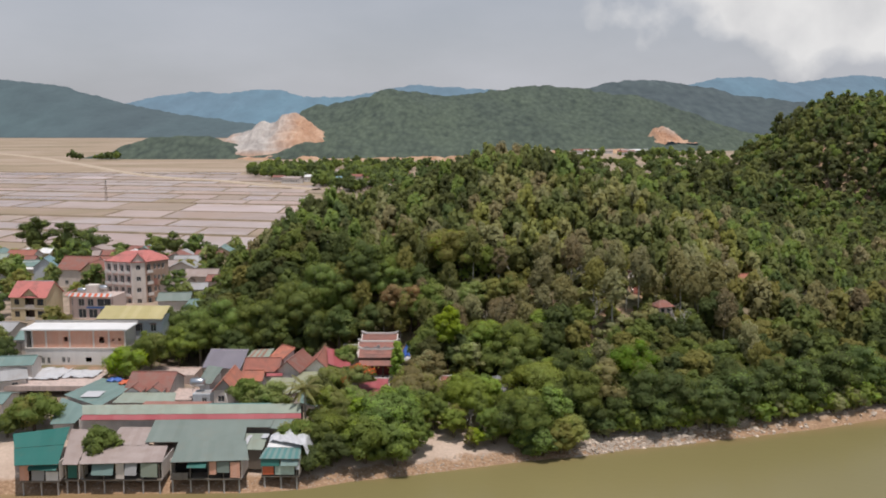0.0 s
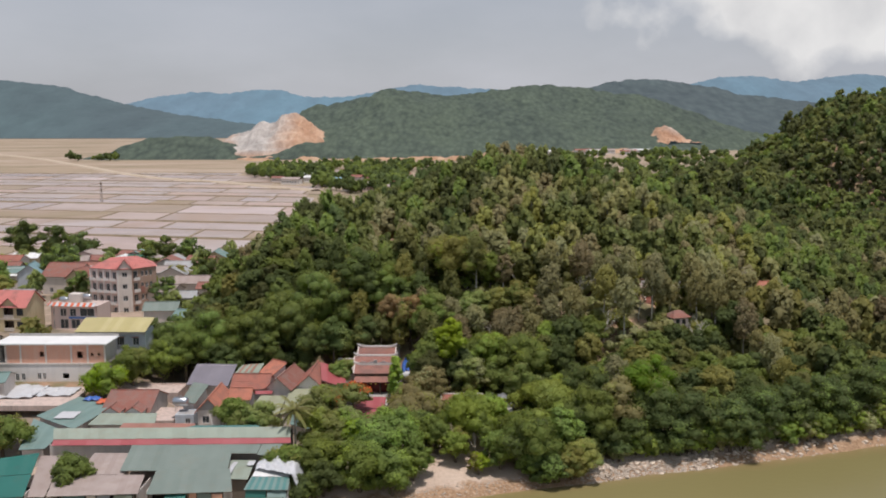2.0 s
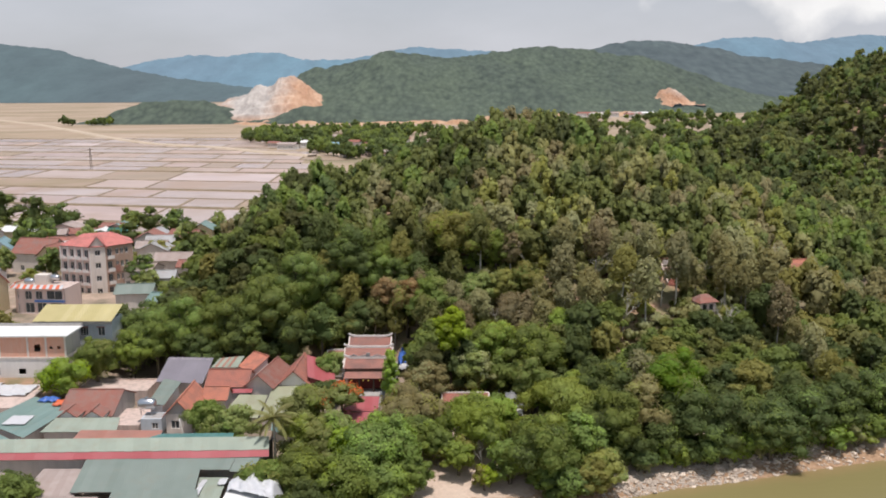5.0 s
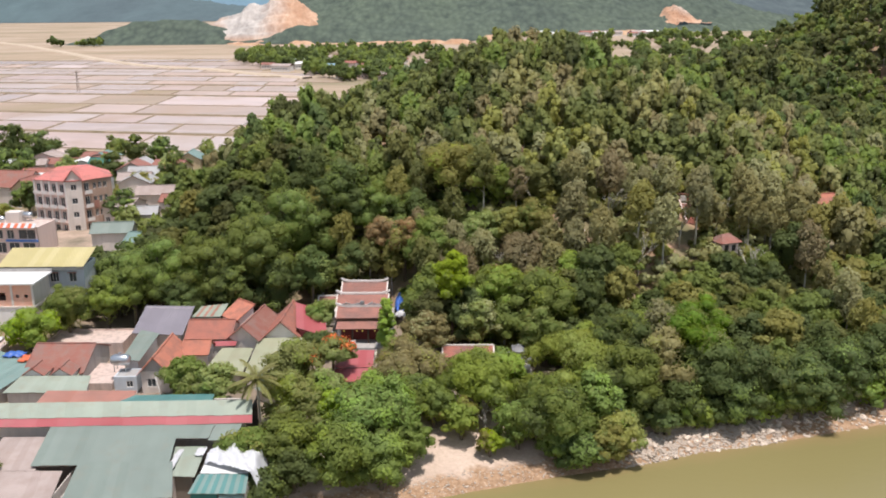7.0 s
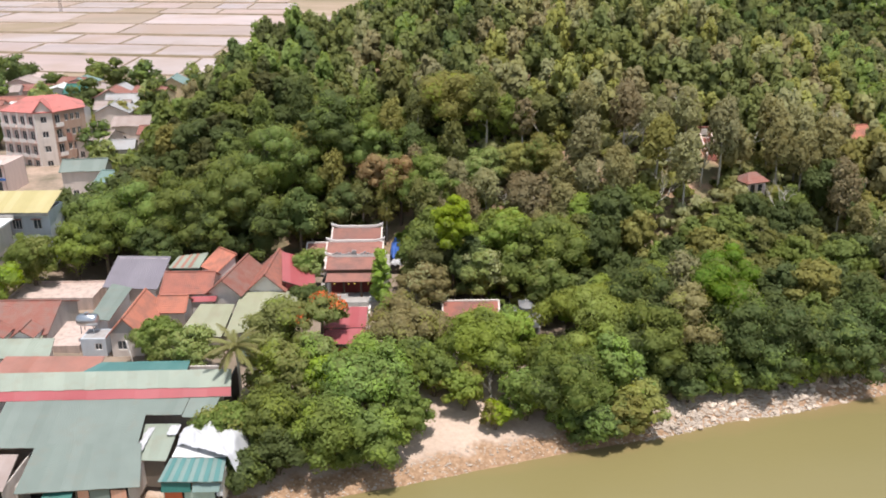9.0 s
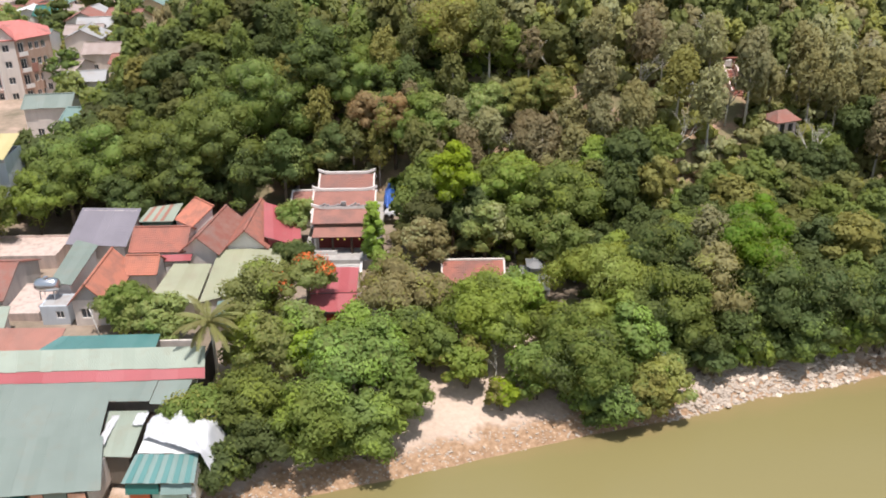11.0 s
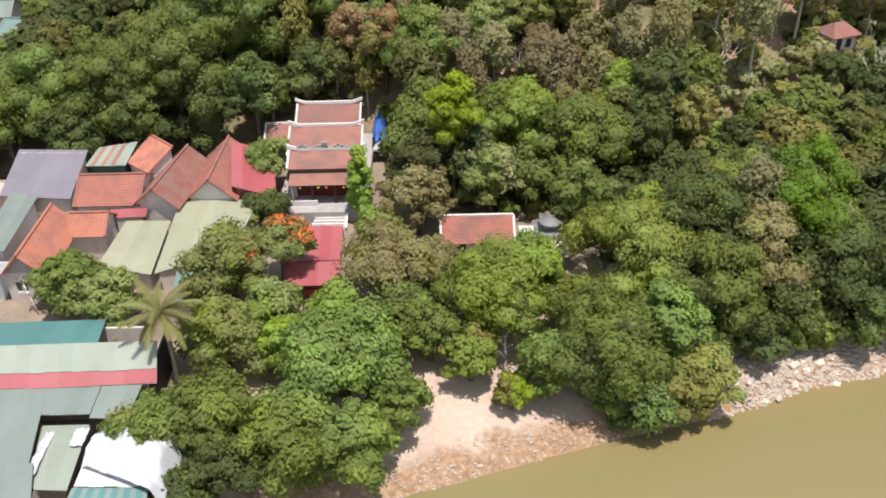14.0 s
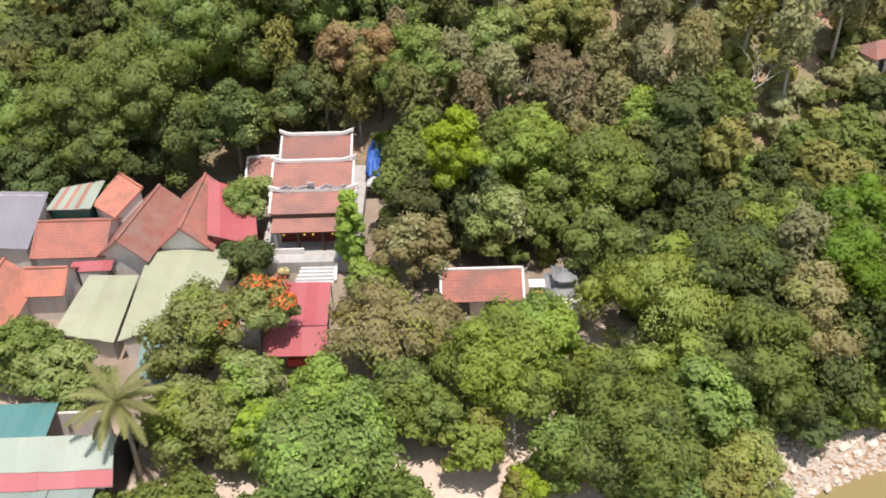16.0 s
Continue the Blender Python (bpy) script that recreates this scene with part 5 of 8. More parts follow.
def flat_house(place, w, d, h, wall_mat, top_mat, label, front=(), right=(), parapet=0.35, group="flat roofed houses", yaw=0.0, win_mat=None, name="house"):
    ob = thing(name, place, label, "house", group=group, yaw=yaw)
    walls_box(ob, w, d, h, wall_mat, front, right, (), win_mat)
    part("roof", box(-w / 2 + 0.22, -d / 2 + 0.22, h - 0.22, w / 2 - 0.22, d / 2 - 0.22, h - 0.04), top_mat, ob)
    if parapet:
        bm = bmesh.new()
        for c in ((-w / 2, -d / 2, w / 2, -d / 2 + 0.15), (-w / 2, d / 2 - 0.15, w / 2, d / 2), (-w / 2, -d / 2 + 0.15, -w / 2 + 0.15, d / 2 - 0.15), (w / 2 - 0.15, -d / 2 + 0.15, w / 2, d / 2 - 0.15)):
            add_box(bm, c[0], c[1], h, c[2], c[3], h + parapet)
        part("parapet", bm, wall_mat, ob)
    return ob


flat_house((-53.0, 165.4, 4.0), 11.5, 6.0, 1.7, M["slab_pink"], M["slab_pink"], "low flat-roofed block with a pinkish concrete terrace", parapet=0.2)
flat_house((-46.8, 153.4, 3.9), 4.8, 7.0, 1.1, M["slab_pink"], M["slab_pink"], "low pinkish concrete terrace between the houses", parapet=0.0)
flat_house((-42.3, 150.6, 3.8), 3.0, 2.8, 2.4, M["plaster_grey"], M["sheet_grey"], "blue-grey plastered hut with a metal lid", front=[(1.6, 0.9, 2.5, 1.8)], parapet=0.0)


def water_tank(place, label):
    h = thing("water_tank", place, label, "water tank")
    bm = bmesh.new()
    pts = [(-1.05, 0, 0), (-0.95, 0, 0), (-0.6, 0, 0), (0.6, 0, 0), (0.95, 0, 0), (1.05, 0, 0)]
    tube(bm, pts, [0.3, 0.5, 0.62, 0.62, 0.5, 0.3], 16)
    tank = part("tank", bm, M["steel"], h)
    tank.location = (0, 0, 1.25)
    for x in (-0.6, 0.6):
        for y in (-0.45, 0.45):
            part("leg", beam((x, y, 0), (x, y * 0.8, 0.95), 0.07), M["steel"], h)
    bm = bmesh.new()
    bmesh.ops.create_cone(bm, cap_ends=True, segments=12, radius1=0.22, radius2=0.2, depth=0.18, matrix=Matrix.Translation((0, 0, 1.93)))
    part("lid", bm, M["steel"], h)
    return h


tank = water_tank((-43.4, 151.2, 6.25), "stainless steel water tank on a hut roof")
tank.scale = (1.25, 1.25, 1.25)


def leaning_pole():
    h = thing("pole", (-37.6, 147.0, 3.7), "leaning white plastic pipe beside the sheds", "pole")
    bm = bmesh.new()
    tube(bm, [(0.9, -0.4, -0.2), (0.0, 0.2, 3.4)], [0.07, 0.07], 8)
    part("pipe", bm, M["plaster_white"], h)


leaning_pole()
drape("tarpaulin", (-56.2, 154.0, 6.95), (4.0, 2.0), M["tarp_orange"], "orange tarpaulin stretched beside the old house", 2.0, lift=0.3)
drape("tarpaulin", (-59.6, 155.4, 7.0), (2.8, 1.8), M["tarp_blue"], "blue tarpaulin over market goods", 3.0, lift=0.3)

# ---- the long market building and the stilt sheds ----
def long_market():
    o = Vector((-40.0, 136.5, 3.0))
    h = thing("market_hall", o, "long market hall with a pale green roof edged in red", "market hall")
    L = lambda pts: [Vector(p) - o for p in pts]
    sheet_roof(h, L([(-58.0, 136.9, 8.2), (-22.9, 137.3, 8.3), (-22.5, 134.9, 7.5), (-57.0, 134.4, 7.4)]), M["sheet_pale"], 1.1, seed=31, name="roof", label="pale green metal roof")
    sheet_roof(h, L([(-57.0, 134.45, 7.36), (-22.5, 134.95, 7.46), (-22.3, 133.8, 7.0), (-56.8, 133.2, 6.9)]), M["sheet_red"], 2.4, seed=32, name="fascia_roof", label="red metal edge of the roof")
    sheet_roof(h, L([(-27.6, 137.3, 8.23), (-38.6, 137.2, 8.2), (-38.4, 141.7, 6.95), (-28.6, 141.8, 7.0)]), M["sheet_sea"], 1.1, seed=33, name="back_roof", label="blue-green metal roof")
    for x0, x1, y in ((-57.5, -23.2, 134.2), (-38.3, -25.0, 141.0)):
        part("wall", box(x0 - o.x, y - o.y, -0.6, x1 - o.x, y - o.y + 0.2, 3.7), M["plaster"], h)
    # end walls painted near-black in place of the deep shade under the roof ends
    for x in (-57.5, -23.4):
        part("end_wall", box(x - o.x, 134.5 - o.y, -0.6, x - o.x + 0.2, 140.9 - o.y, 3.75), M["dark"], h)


long_market()


def stilt_house(place, slopes, floor_quad, label, posts, panels, roof_mats, seed, floor=2.25):
    """A shed over the water: roof slopes, a plank deck on posts, and a patched front."""
    o = Vector(place)
    h = thing("stilt_shed", place, label, "shed", group="sheds on stilts along the shore")
    for i, (q, m) in enumerate(zip(slopes, roof_mats)):
        sheet_roof(h, [Vector(p) - o for p in q], m, 1.0, seed=seed + i, name="roof")
    x0, x1, y0, y1 = floor_quad
    part("deck", box(x0 - o.x, y0 - o.y, floor - 0.2 - o.z, x1 - o.x, y1 - o.y, floor - o.z), M["wood_grey"], h)
    for x in posts:
        for y in (y0 + 0.25, (y0 + y1) / 2):
            part("stilt", beam((x - o.x, y - o.y, -1.6 - o.z), (x - o.x, y - o.y, floor - 0.2 - o.z), 0.2), M["concrete"], h)
        part("post", beam((x - o.x, y0 + 0.2 - o.y, floor - o.z), (x - o.x, y0 + 0.2 - o.y, slopes[0][2][2] - 0.1 - o.z), 0.12), M["wood_grey"], h)
    # near-black back wall: the shade inside the open shed put into its colour
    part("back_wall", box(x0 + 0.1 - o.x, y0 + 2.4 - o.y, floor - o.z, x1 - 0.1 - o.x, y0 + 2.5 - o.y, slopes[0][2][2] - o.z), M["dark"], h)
    for sx in (x0, x1 - 0.1):
        part("side_wall", box(sx - o.x, y0 + 0.3 - o.y, floor - o.z, sx + 0.1 - o.x, y1 - o.y, slopes[0][2][2] - 0.05 - o.z), M["plaster"], h)
    for (a, b, z0, z1, out, m) in panels:
        bm = bmesh.new()
        add_slab(bm, [(a - o.x, y0 + 0.1 - o.y, z1 - o.z), (b - o.x, y0 + 0.1 - o.y, z1 - o.z), (b - o.x, y0 - out - o.y, z0 - o.z), (a - o.x, y0 - out - o.y, z0 - o.z)], 0.03)
        part("panel", bm, M[m], h)
    return h


stilt_house((-34.0, 124.0, 2.25), [[(-39.6, 127.1, 5.84), (-29.5, 127.1, 5.84), (-27.9, 121.3, 5.0), (-38.9, 120.4, 5.0)], [(-45.2, 133.7, 6.95), (-30.6, 133.8, 6.95), (-29.8, 126.9, 5.76), (-44.5, 126.5, 5.76)], [(-30.58, 133.8, 6.95), (-26.5, 134.0, 6.95), (-26.7, 131.2, 6.45), (-30.58, 131.2, 6.48)], [(-26.45, 134.0, 6.95), (-23.4, 134.1, 6.95), (-23.8, 130.7, 6.35), (-26.65, 130.9, 6.38)]],
            (-39.3, -29.0, 121.2, 127.6), "large shed on concrete stilts with a sage-green metal roof", (-39.0, -36.4, -33.8, -31.6, -29.4),
            [(-36.6, -33.9, 4.2, 4.8, 0.9, "sheet_teal"), (-33.6, -32.6, 2.9, 4.8, 0.05, "brick"), (-32.5, -30.7, 3.2, 4.75, 0.1, "sheet_sage"), (-39.0, -36.7, 2.3, 3.1, 0.1, "wood_grey"), (-30.6, -29.2, 2.4, 4.7, 0.02, "brick")], [M["sheet_sage"]] * 4, 41)
shed((-28.6, 128.2, 2.5), [(-30.5, 131.1, 5.5), (-26.9, 131.1, 5.5), (-26.7, 125.2, 5.05), (-29.4, 125.4, 5.05)], M["sheet_pale"], M["wood_grey"], "low lean-to with a pale metal roof and torn white plastic", 1.9, seed=45)
drape("tarpaulin", (-29.6, 128.4, 5.5), (0.7, 4.2), M["tarp_white"], "torn strip of white plastic on the lean-to roof", 21.0, sag=0.08)
drape("tarpaulin", (-27.2, 129.8, 5.6), (1.0, 1.8), M["tarp_white"], "torn strip of white plastic on the lean-to roof", 23.0, sag=0.1)
stilt_house((-46.5, 124.0, 2.2), [[(-53.4, 126.4, 5.32), (-41.0, 126.2, 5.32), (-40.2, 121.1, 4.8), (-51.8, 120.2, 4.8)], [(-50.4, 132.8, 5.95), (-45.4, 132.8, 5.95), (-43.9, 126.2, 5.36), (-50.4, 126.3, 5.36)]],
            (-52.0, -40.4, 121.0, 127.4), "shed on stilts with pinkish fibre-cement roof sheets", (-51.6, -48.8, -46.0, -43.2, -40.8),
            [(-50.3, -47.2, 3.1, 4.6, 0.7, "sheet_mint"), (-45.6, -43.9, 3.0, 4.65, 0.5, "sheet_grey"), (-43.4, -41.0, 2.6, 4.6, 0.1, "sheet_pale"), (-47.0, -45.8, 2.3, 4.6, 0.02, "plaster")], [M["sheet_fibre"]] * 2, 51, floor=2.2)
stilt_house((-56.0, 125.0, 2.2), [[(-57.8, 132.0, 5.85), (-54.4, 132.0, 5.85), (-52.1, 120.2, 4.75), (-54.3, 120.2, 4.75)]], (-54.3, -52.3, 120.9, 126.0), "narrow shed on stilts with fibre-cement roof sheets", (-54.1, -52.5),
            [(-53.8, -52.5, 2.5, 4.5, 0.05, "sheet_teal")], [M["sheet_fibre"]], 61, floor=2.2)
stilt_house((-59.5, 124.0, 2.2), [[(-63.0, 124.2, 5.62), (-56.3, 125.8, 5.62), (-54.6, 119.7, 5.0), (-60.6, 119.2, 5.0)], [(-65.3, 128.8, 6.25), (-58.0, 132.1, 6.25), (-56.3, 125.9, 5.66), (-63.0, 124.3, 5.66)]],
            (-60.6, -54.9, 120.4, 126.0), "shed on stilts with a deep teal metal roof", (-60.2, -57.6, -55.2), [(-59.0, -54.9, 4.1, 4.85, 0.8, "sheet_teal"), (-60.5, -59.2, 2.3, 4.8, 0.02, "brick"), (-58.8, -57.0, 2.3, 3.8, 0.05, "sheet_grey"), (-56.8, -55.0, 2.3, 3.6, 0.05, "plaster_white")], [M["sheet_teal"]] * 2, 71, floor=2.2)


def tarp_house():
    o = Vector((-23.5, 124.8, 2.2))
    h = stilt_house(o, [[(-26.2, 125.1, 5.45), (-20.9, 124.9, 5.5), (-20.7, 122.1, 4.85), (-26.6, 122.2, 4.85)]], (-26.4, -20.9, 122.4, 128.0), "house on stilts with a blue striped roof under white tarpaulin", (-26.0, -23.6, -21.3),
                    [(-26.4, -23.7, 3.75, 4.7, 0.25, "sheet_teal"), (-23.5, -21.0, 3.9, 4.6, 0.5, "sheet_mint"), (-21.4, -20.8, 3.2, 4.3, 0.1, "tarp_white"), (-26.2, -24.6, 2.4, 3.6, 0.02, "tarp_orange"), (-24.4, -21.6, 2.4, 3.7, 0.02, "plaster_green")], [M["sheet_mint"]], 81, floor=2.2)
    for k in range(6):
        bm = bmesh.new()
        u0 = 0.06 + k * 0.16
        q = [(-26.2, 125.1, 5.45), (-20.9, 124.9, 5.5), (-20.7, 122.1, 4.85), (-26.6, 122.2, 4.85)]
        q = [Vector(p) - o for p in q]
        add_slab(bm, [slope_pts(q, u0, 0), slope_pts(q, u0 + 0.08, 0), slope_pts(q, u0 + 0.08, 1.0), slope_pts(q, u0, 1.0)], 0.012, 0.05)
        part("stripe", bm, M["sheet_sea"], h)
    sheet_roof(h, [Vector(p) - o for p in ((-26.0, 127.6, 5.75), (-21.2, 127.5, 5.8), (-20.95, 125.0, 5.52), (-26.1, 125.2, 5.47))], M["sheet_white"], 1.0, seed=85, name="upper_roof", label="white metal roof")
    # big crumpled sheet thrown over the back and the east side
    nx, ny = 44, 30
    verts = []
    for j in range(ny):
        for i in range(nx):
            u, v = i / (nx - 1), j / (ny - 1)
            x = -26.0 + 6.9 * u
            y = 130.4 - 6.8 * v * (0.55 + 0.45 * u)
            z = 6.0 + 0.55 * math.sin(math.pi * min(1, u * 1.1)) * (1 - v * 0.6)
            if u > 0.80:
                z -= (u - 0.80) / 0.20 * 2.8
            if v < 0.18:
                z -= (0.18 - v) / 0.18 * 1.3
            z += 0.30 * noise.fractal((x * 0.8, y * 0.8, 3.0), 1.0, 2.0, 4) + 0.10 * math.sin(x * 4 + y * 2)
            verts.append((x - o.x, y - o.y, z - o.z))
    i = (np.arange(ny - 1)[:, None] * nx + np.arange(nx - 1)[None, :]).ravel()
    ob = new("tarpaulin", fast_mesh("tarpaulin", np.array(verts), np.stack([i, i + nx, i + 1 + nx, i + 1], 1), M["tarp_white"], smooth=True))
    ob.matrix_world = Matrix.Translation(o)
    tagged(ob, "large crumpled white tarpaulin thrown over the stilt house", "tarpaulin")


tarp_house()
shed((-59.0, 149.0, 3.6), [(-62.4, 157.0, 6.9), (-55.0, 152.4, 6.6), (-57.2, 141.9, 6.35), (-65.8, 148.0, 6.45)], M["sheet_mint"], M["plaster"], "wide market shed with a faded mint metal roof", 3.4, seed=91)
shed((-50.8, 146.5, 3.8), [(-55.5, 148.4, 6.75), (-46.4, 148.4, 6.75), (-45.6, 144.6, 6.1), (-56.2, 144.6, 6.1)], M["sheet_pale"], M["plaster"], "long low shed with a pale green metal roof", 2.3, seed=96)
shed((-61.0, 140.5, 3.4), [(-65.9, 147.4, 6.2), (-58.7, 141.6, 6.2), (-58.4, 134.6, 5.95), (-62.0, 134.0, 5.95)], M["sheet_mint"], M["plaster"], "market shed with a faded mint metal roof", 3.0, seed=92)
drape("tarpaulin", (-60.6, 147.8, 6.72), (3.2, 3.4), M["tarp_white"], "white plastic sheet spread on the market roof", 8.0, sag=0.05)
drape("tarpaulin", (-74.4, 160.6, 6.8), (7.4, 7.6), M["tarp_white"], "white tarpaulins spread over the building yard", 9.0, sag=0.5)
drape("tarpaulin", (-67.6, 160.6, 6.75), (6.2, 5.0), M["tarp_white"], "white tarpaulins spread over the building yard", 10.0, sag=0.4)

shed((-82.6, 160.6, 5.0), [(-86.4, 163.4, 9.4), (-79.6, 163.0, 9.1), (-79.0, 157.8, 8.3), (-86.0, 157.6, 8.5)], M["tarp_grey"], M["wood_grey"], "dark open stall under grey tarpaulin beside the building yard", 4.6, walls=False, posts=True, seed=95)


# ---- the upper village ----
flat_house((-71.0, 159.7, 5.6), 15.6, 13.0, 0.9, M["slab_pink"], M["slab_pink"], "pale concrete building yard strewn with plastic sheets", parapet=0.0, name="yard_slab")
def brick_block():
    """An unfinished two-storey block: concrete frame, brick panels, plastered ground floor."""
    w, d = 19.6, 5.6
    h = thing("unfinished_building", (-71.3, 169.6, 6.3), "unfinished two-storey building with raw brick upper floor and white roof", "building")
    low = [(3.0, 0.6, 3.7, 1.9), (4.1, 0.6, 4.8, 1.9), (7.0, 0.8, 7.7, 2.0), (8.0, 0.8, 8.6, 2.0), (11.6, 0.9, 12.8, 1.9), (17.2, 0.2, 18.2, 2.2)]
    part("lower_wall", wall_bm(w, 3.6, low, 0.25), M["plaster_white"], h).matrix_local = pose(-w / 2, -d / 2, 0)
    for i, o in enumerate(low[:4]):
        window_part(h, pose(-w / 2 + o[0], -d / 2, o[1]), o[2] - o[0], o[3] - o[1], M["plaster_white"])
    up = [(7.6, 1.2, 8.4, 2.1), (14.4, 0.9, 15.4, 2.1), (16.9, 1.3, 17.4, 1.8), (18.2, 1.3, 18.7, 1.8)]
    for a, b in ((1.6, 4.0), (4.3, 8.6), (8.9, 13.2), (13.5, 16.2), (16.5, 19.3)):
        ops = [(o[0] - a, o[1], o[2] - a, o[3]) for o in up if a < o[0] < b and o[2] < b]
        part("brick_panel", wall_bm(b - a, 3.3, ops, 0.22), M["brick"], h).matrix_local = pose(-w / 2 + a, -d / 2 + 0.06, 3.85)
    for x in (0.0, 1.3, 4.0, 8.6, 13.2, 16.2, 19.3):
        part("column", box(-w / 2 + x, -d / 2, 3.6, -w / 2 + x + 0.3, -d / 2 + 0.3, 7.3), M["plaster"], h)
    part("floor_slab", box(-w / 2 - 0.1, -d / 2 - 0.12, 3.6, w / 2 + 0.1, d / 2, 3.85), M["plaster"], h)
    part("roof", box(-w / 2 - 0.5, -d / 2 - 0.5, 7.3, w / 2 + 0.5, d / 2 + 0.3, 7.55), M["sheet_white"], h, "flat white roof")
    part("parapet", box(-w / 2 - 0.5, d / 2 + 0.1, 7.55, w / 2 + 0.5, d / 2 + 0.3, 8.0), M["concrete"], h)
    for x, m in ((-w / 2, 0), (w / 2 - 0.25, 1)):
        part("side_wall", box(x, -d / 2 + 0.32, 0, x + 0.25, d / 2, 7.3), M["plaster"], h)
    part("back_wall", box(-w / 2 + 0.26, d / 2 - 0.25, 0, w / 2 - 0.26, d / 2, 7.3), M["brick"], h)


brick_block()


def yellow_roof_house():
    w, d = 12.8, 5.0
    h = thing("house", (-63.0, 176.4, 6.3), "long grey-blue house with a yellow metal roof", "house", group="upper village houses")
    ops = [(7.4, 5.4, 8.8, 6.9), (10.4, 5.4, 11.6, 6.9)]
    walls_box(h, w, d, 8.0, M["plaster_grey"], front=ops, win_mat=M["plaster_white"])
    for o in ops:
        part("awning", box(-w / 2 + o[0] - 0.1, -d / 2 - 0.4, 6.95, -w / 2 + o[2] + 0.1, -d / 2 - 0.01, 7.05), M["sheet_rustred"], h)
    sheet_roof(h, [(-w / 2 - 0.3, d / 2, 9.7), (w / 2 + 0.3, d / 2, 9.7), (w / 2 + 0.3, -d / 2 - 0.7, 8.1), (-w / 2 - 0.3, -d / 2 - 0.7, 8.1)], M["sheet_yellow"], 1.1, seed=101)
    part("fascia", box(-w / 2 - 0.3, -d / 2 - 0.62, 7.6, w / 2 + 0.3, -d / 2 - 0.5, 8.0), M["concrete"], h)


yellow_roof_house()


def hip_roof(parent, w, d, z, rise, mat, over=0.6, ridge=0.35):
    """A hipped tile roof over a w x d block with its eave at z."""
    x, y = w / 2 + over, d / 2 + over
    r = max(0.2, w / 2 - d / 2 * (1 - ridge) if w > d else 0.6)
    r = min(r, w / 2 - 0.6)
    tile_roof(parent, [(-r, 0, z + rise), (r, 0, z + rise), (x, -y, z), (-x, -y, z)], mat, course=0.5, roll=0.5)
    tile_roof(parent, [(r, 0, z + rise), (-r, 0, z + rise), (-x, y, z), (x, y, z)], mat, course=0.5, roll=0.5)
    tile_roof(parent, [(r, 0.02, z + rise), (r, -0.02, z + rise), (x, -y, z), (x, y, z)], mat, course=0.5, roll=0.5)
    tile_roof(parent, [(-r, -0.02, z + rise), (-r, 0.02, z + rise), (-x, y, z), (-x, -y, z)], mat, course=0.5, roll=0.5)


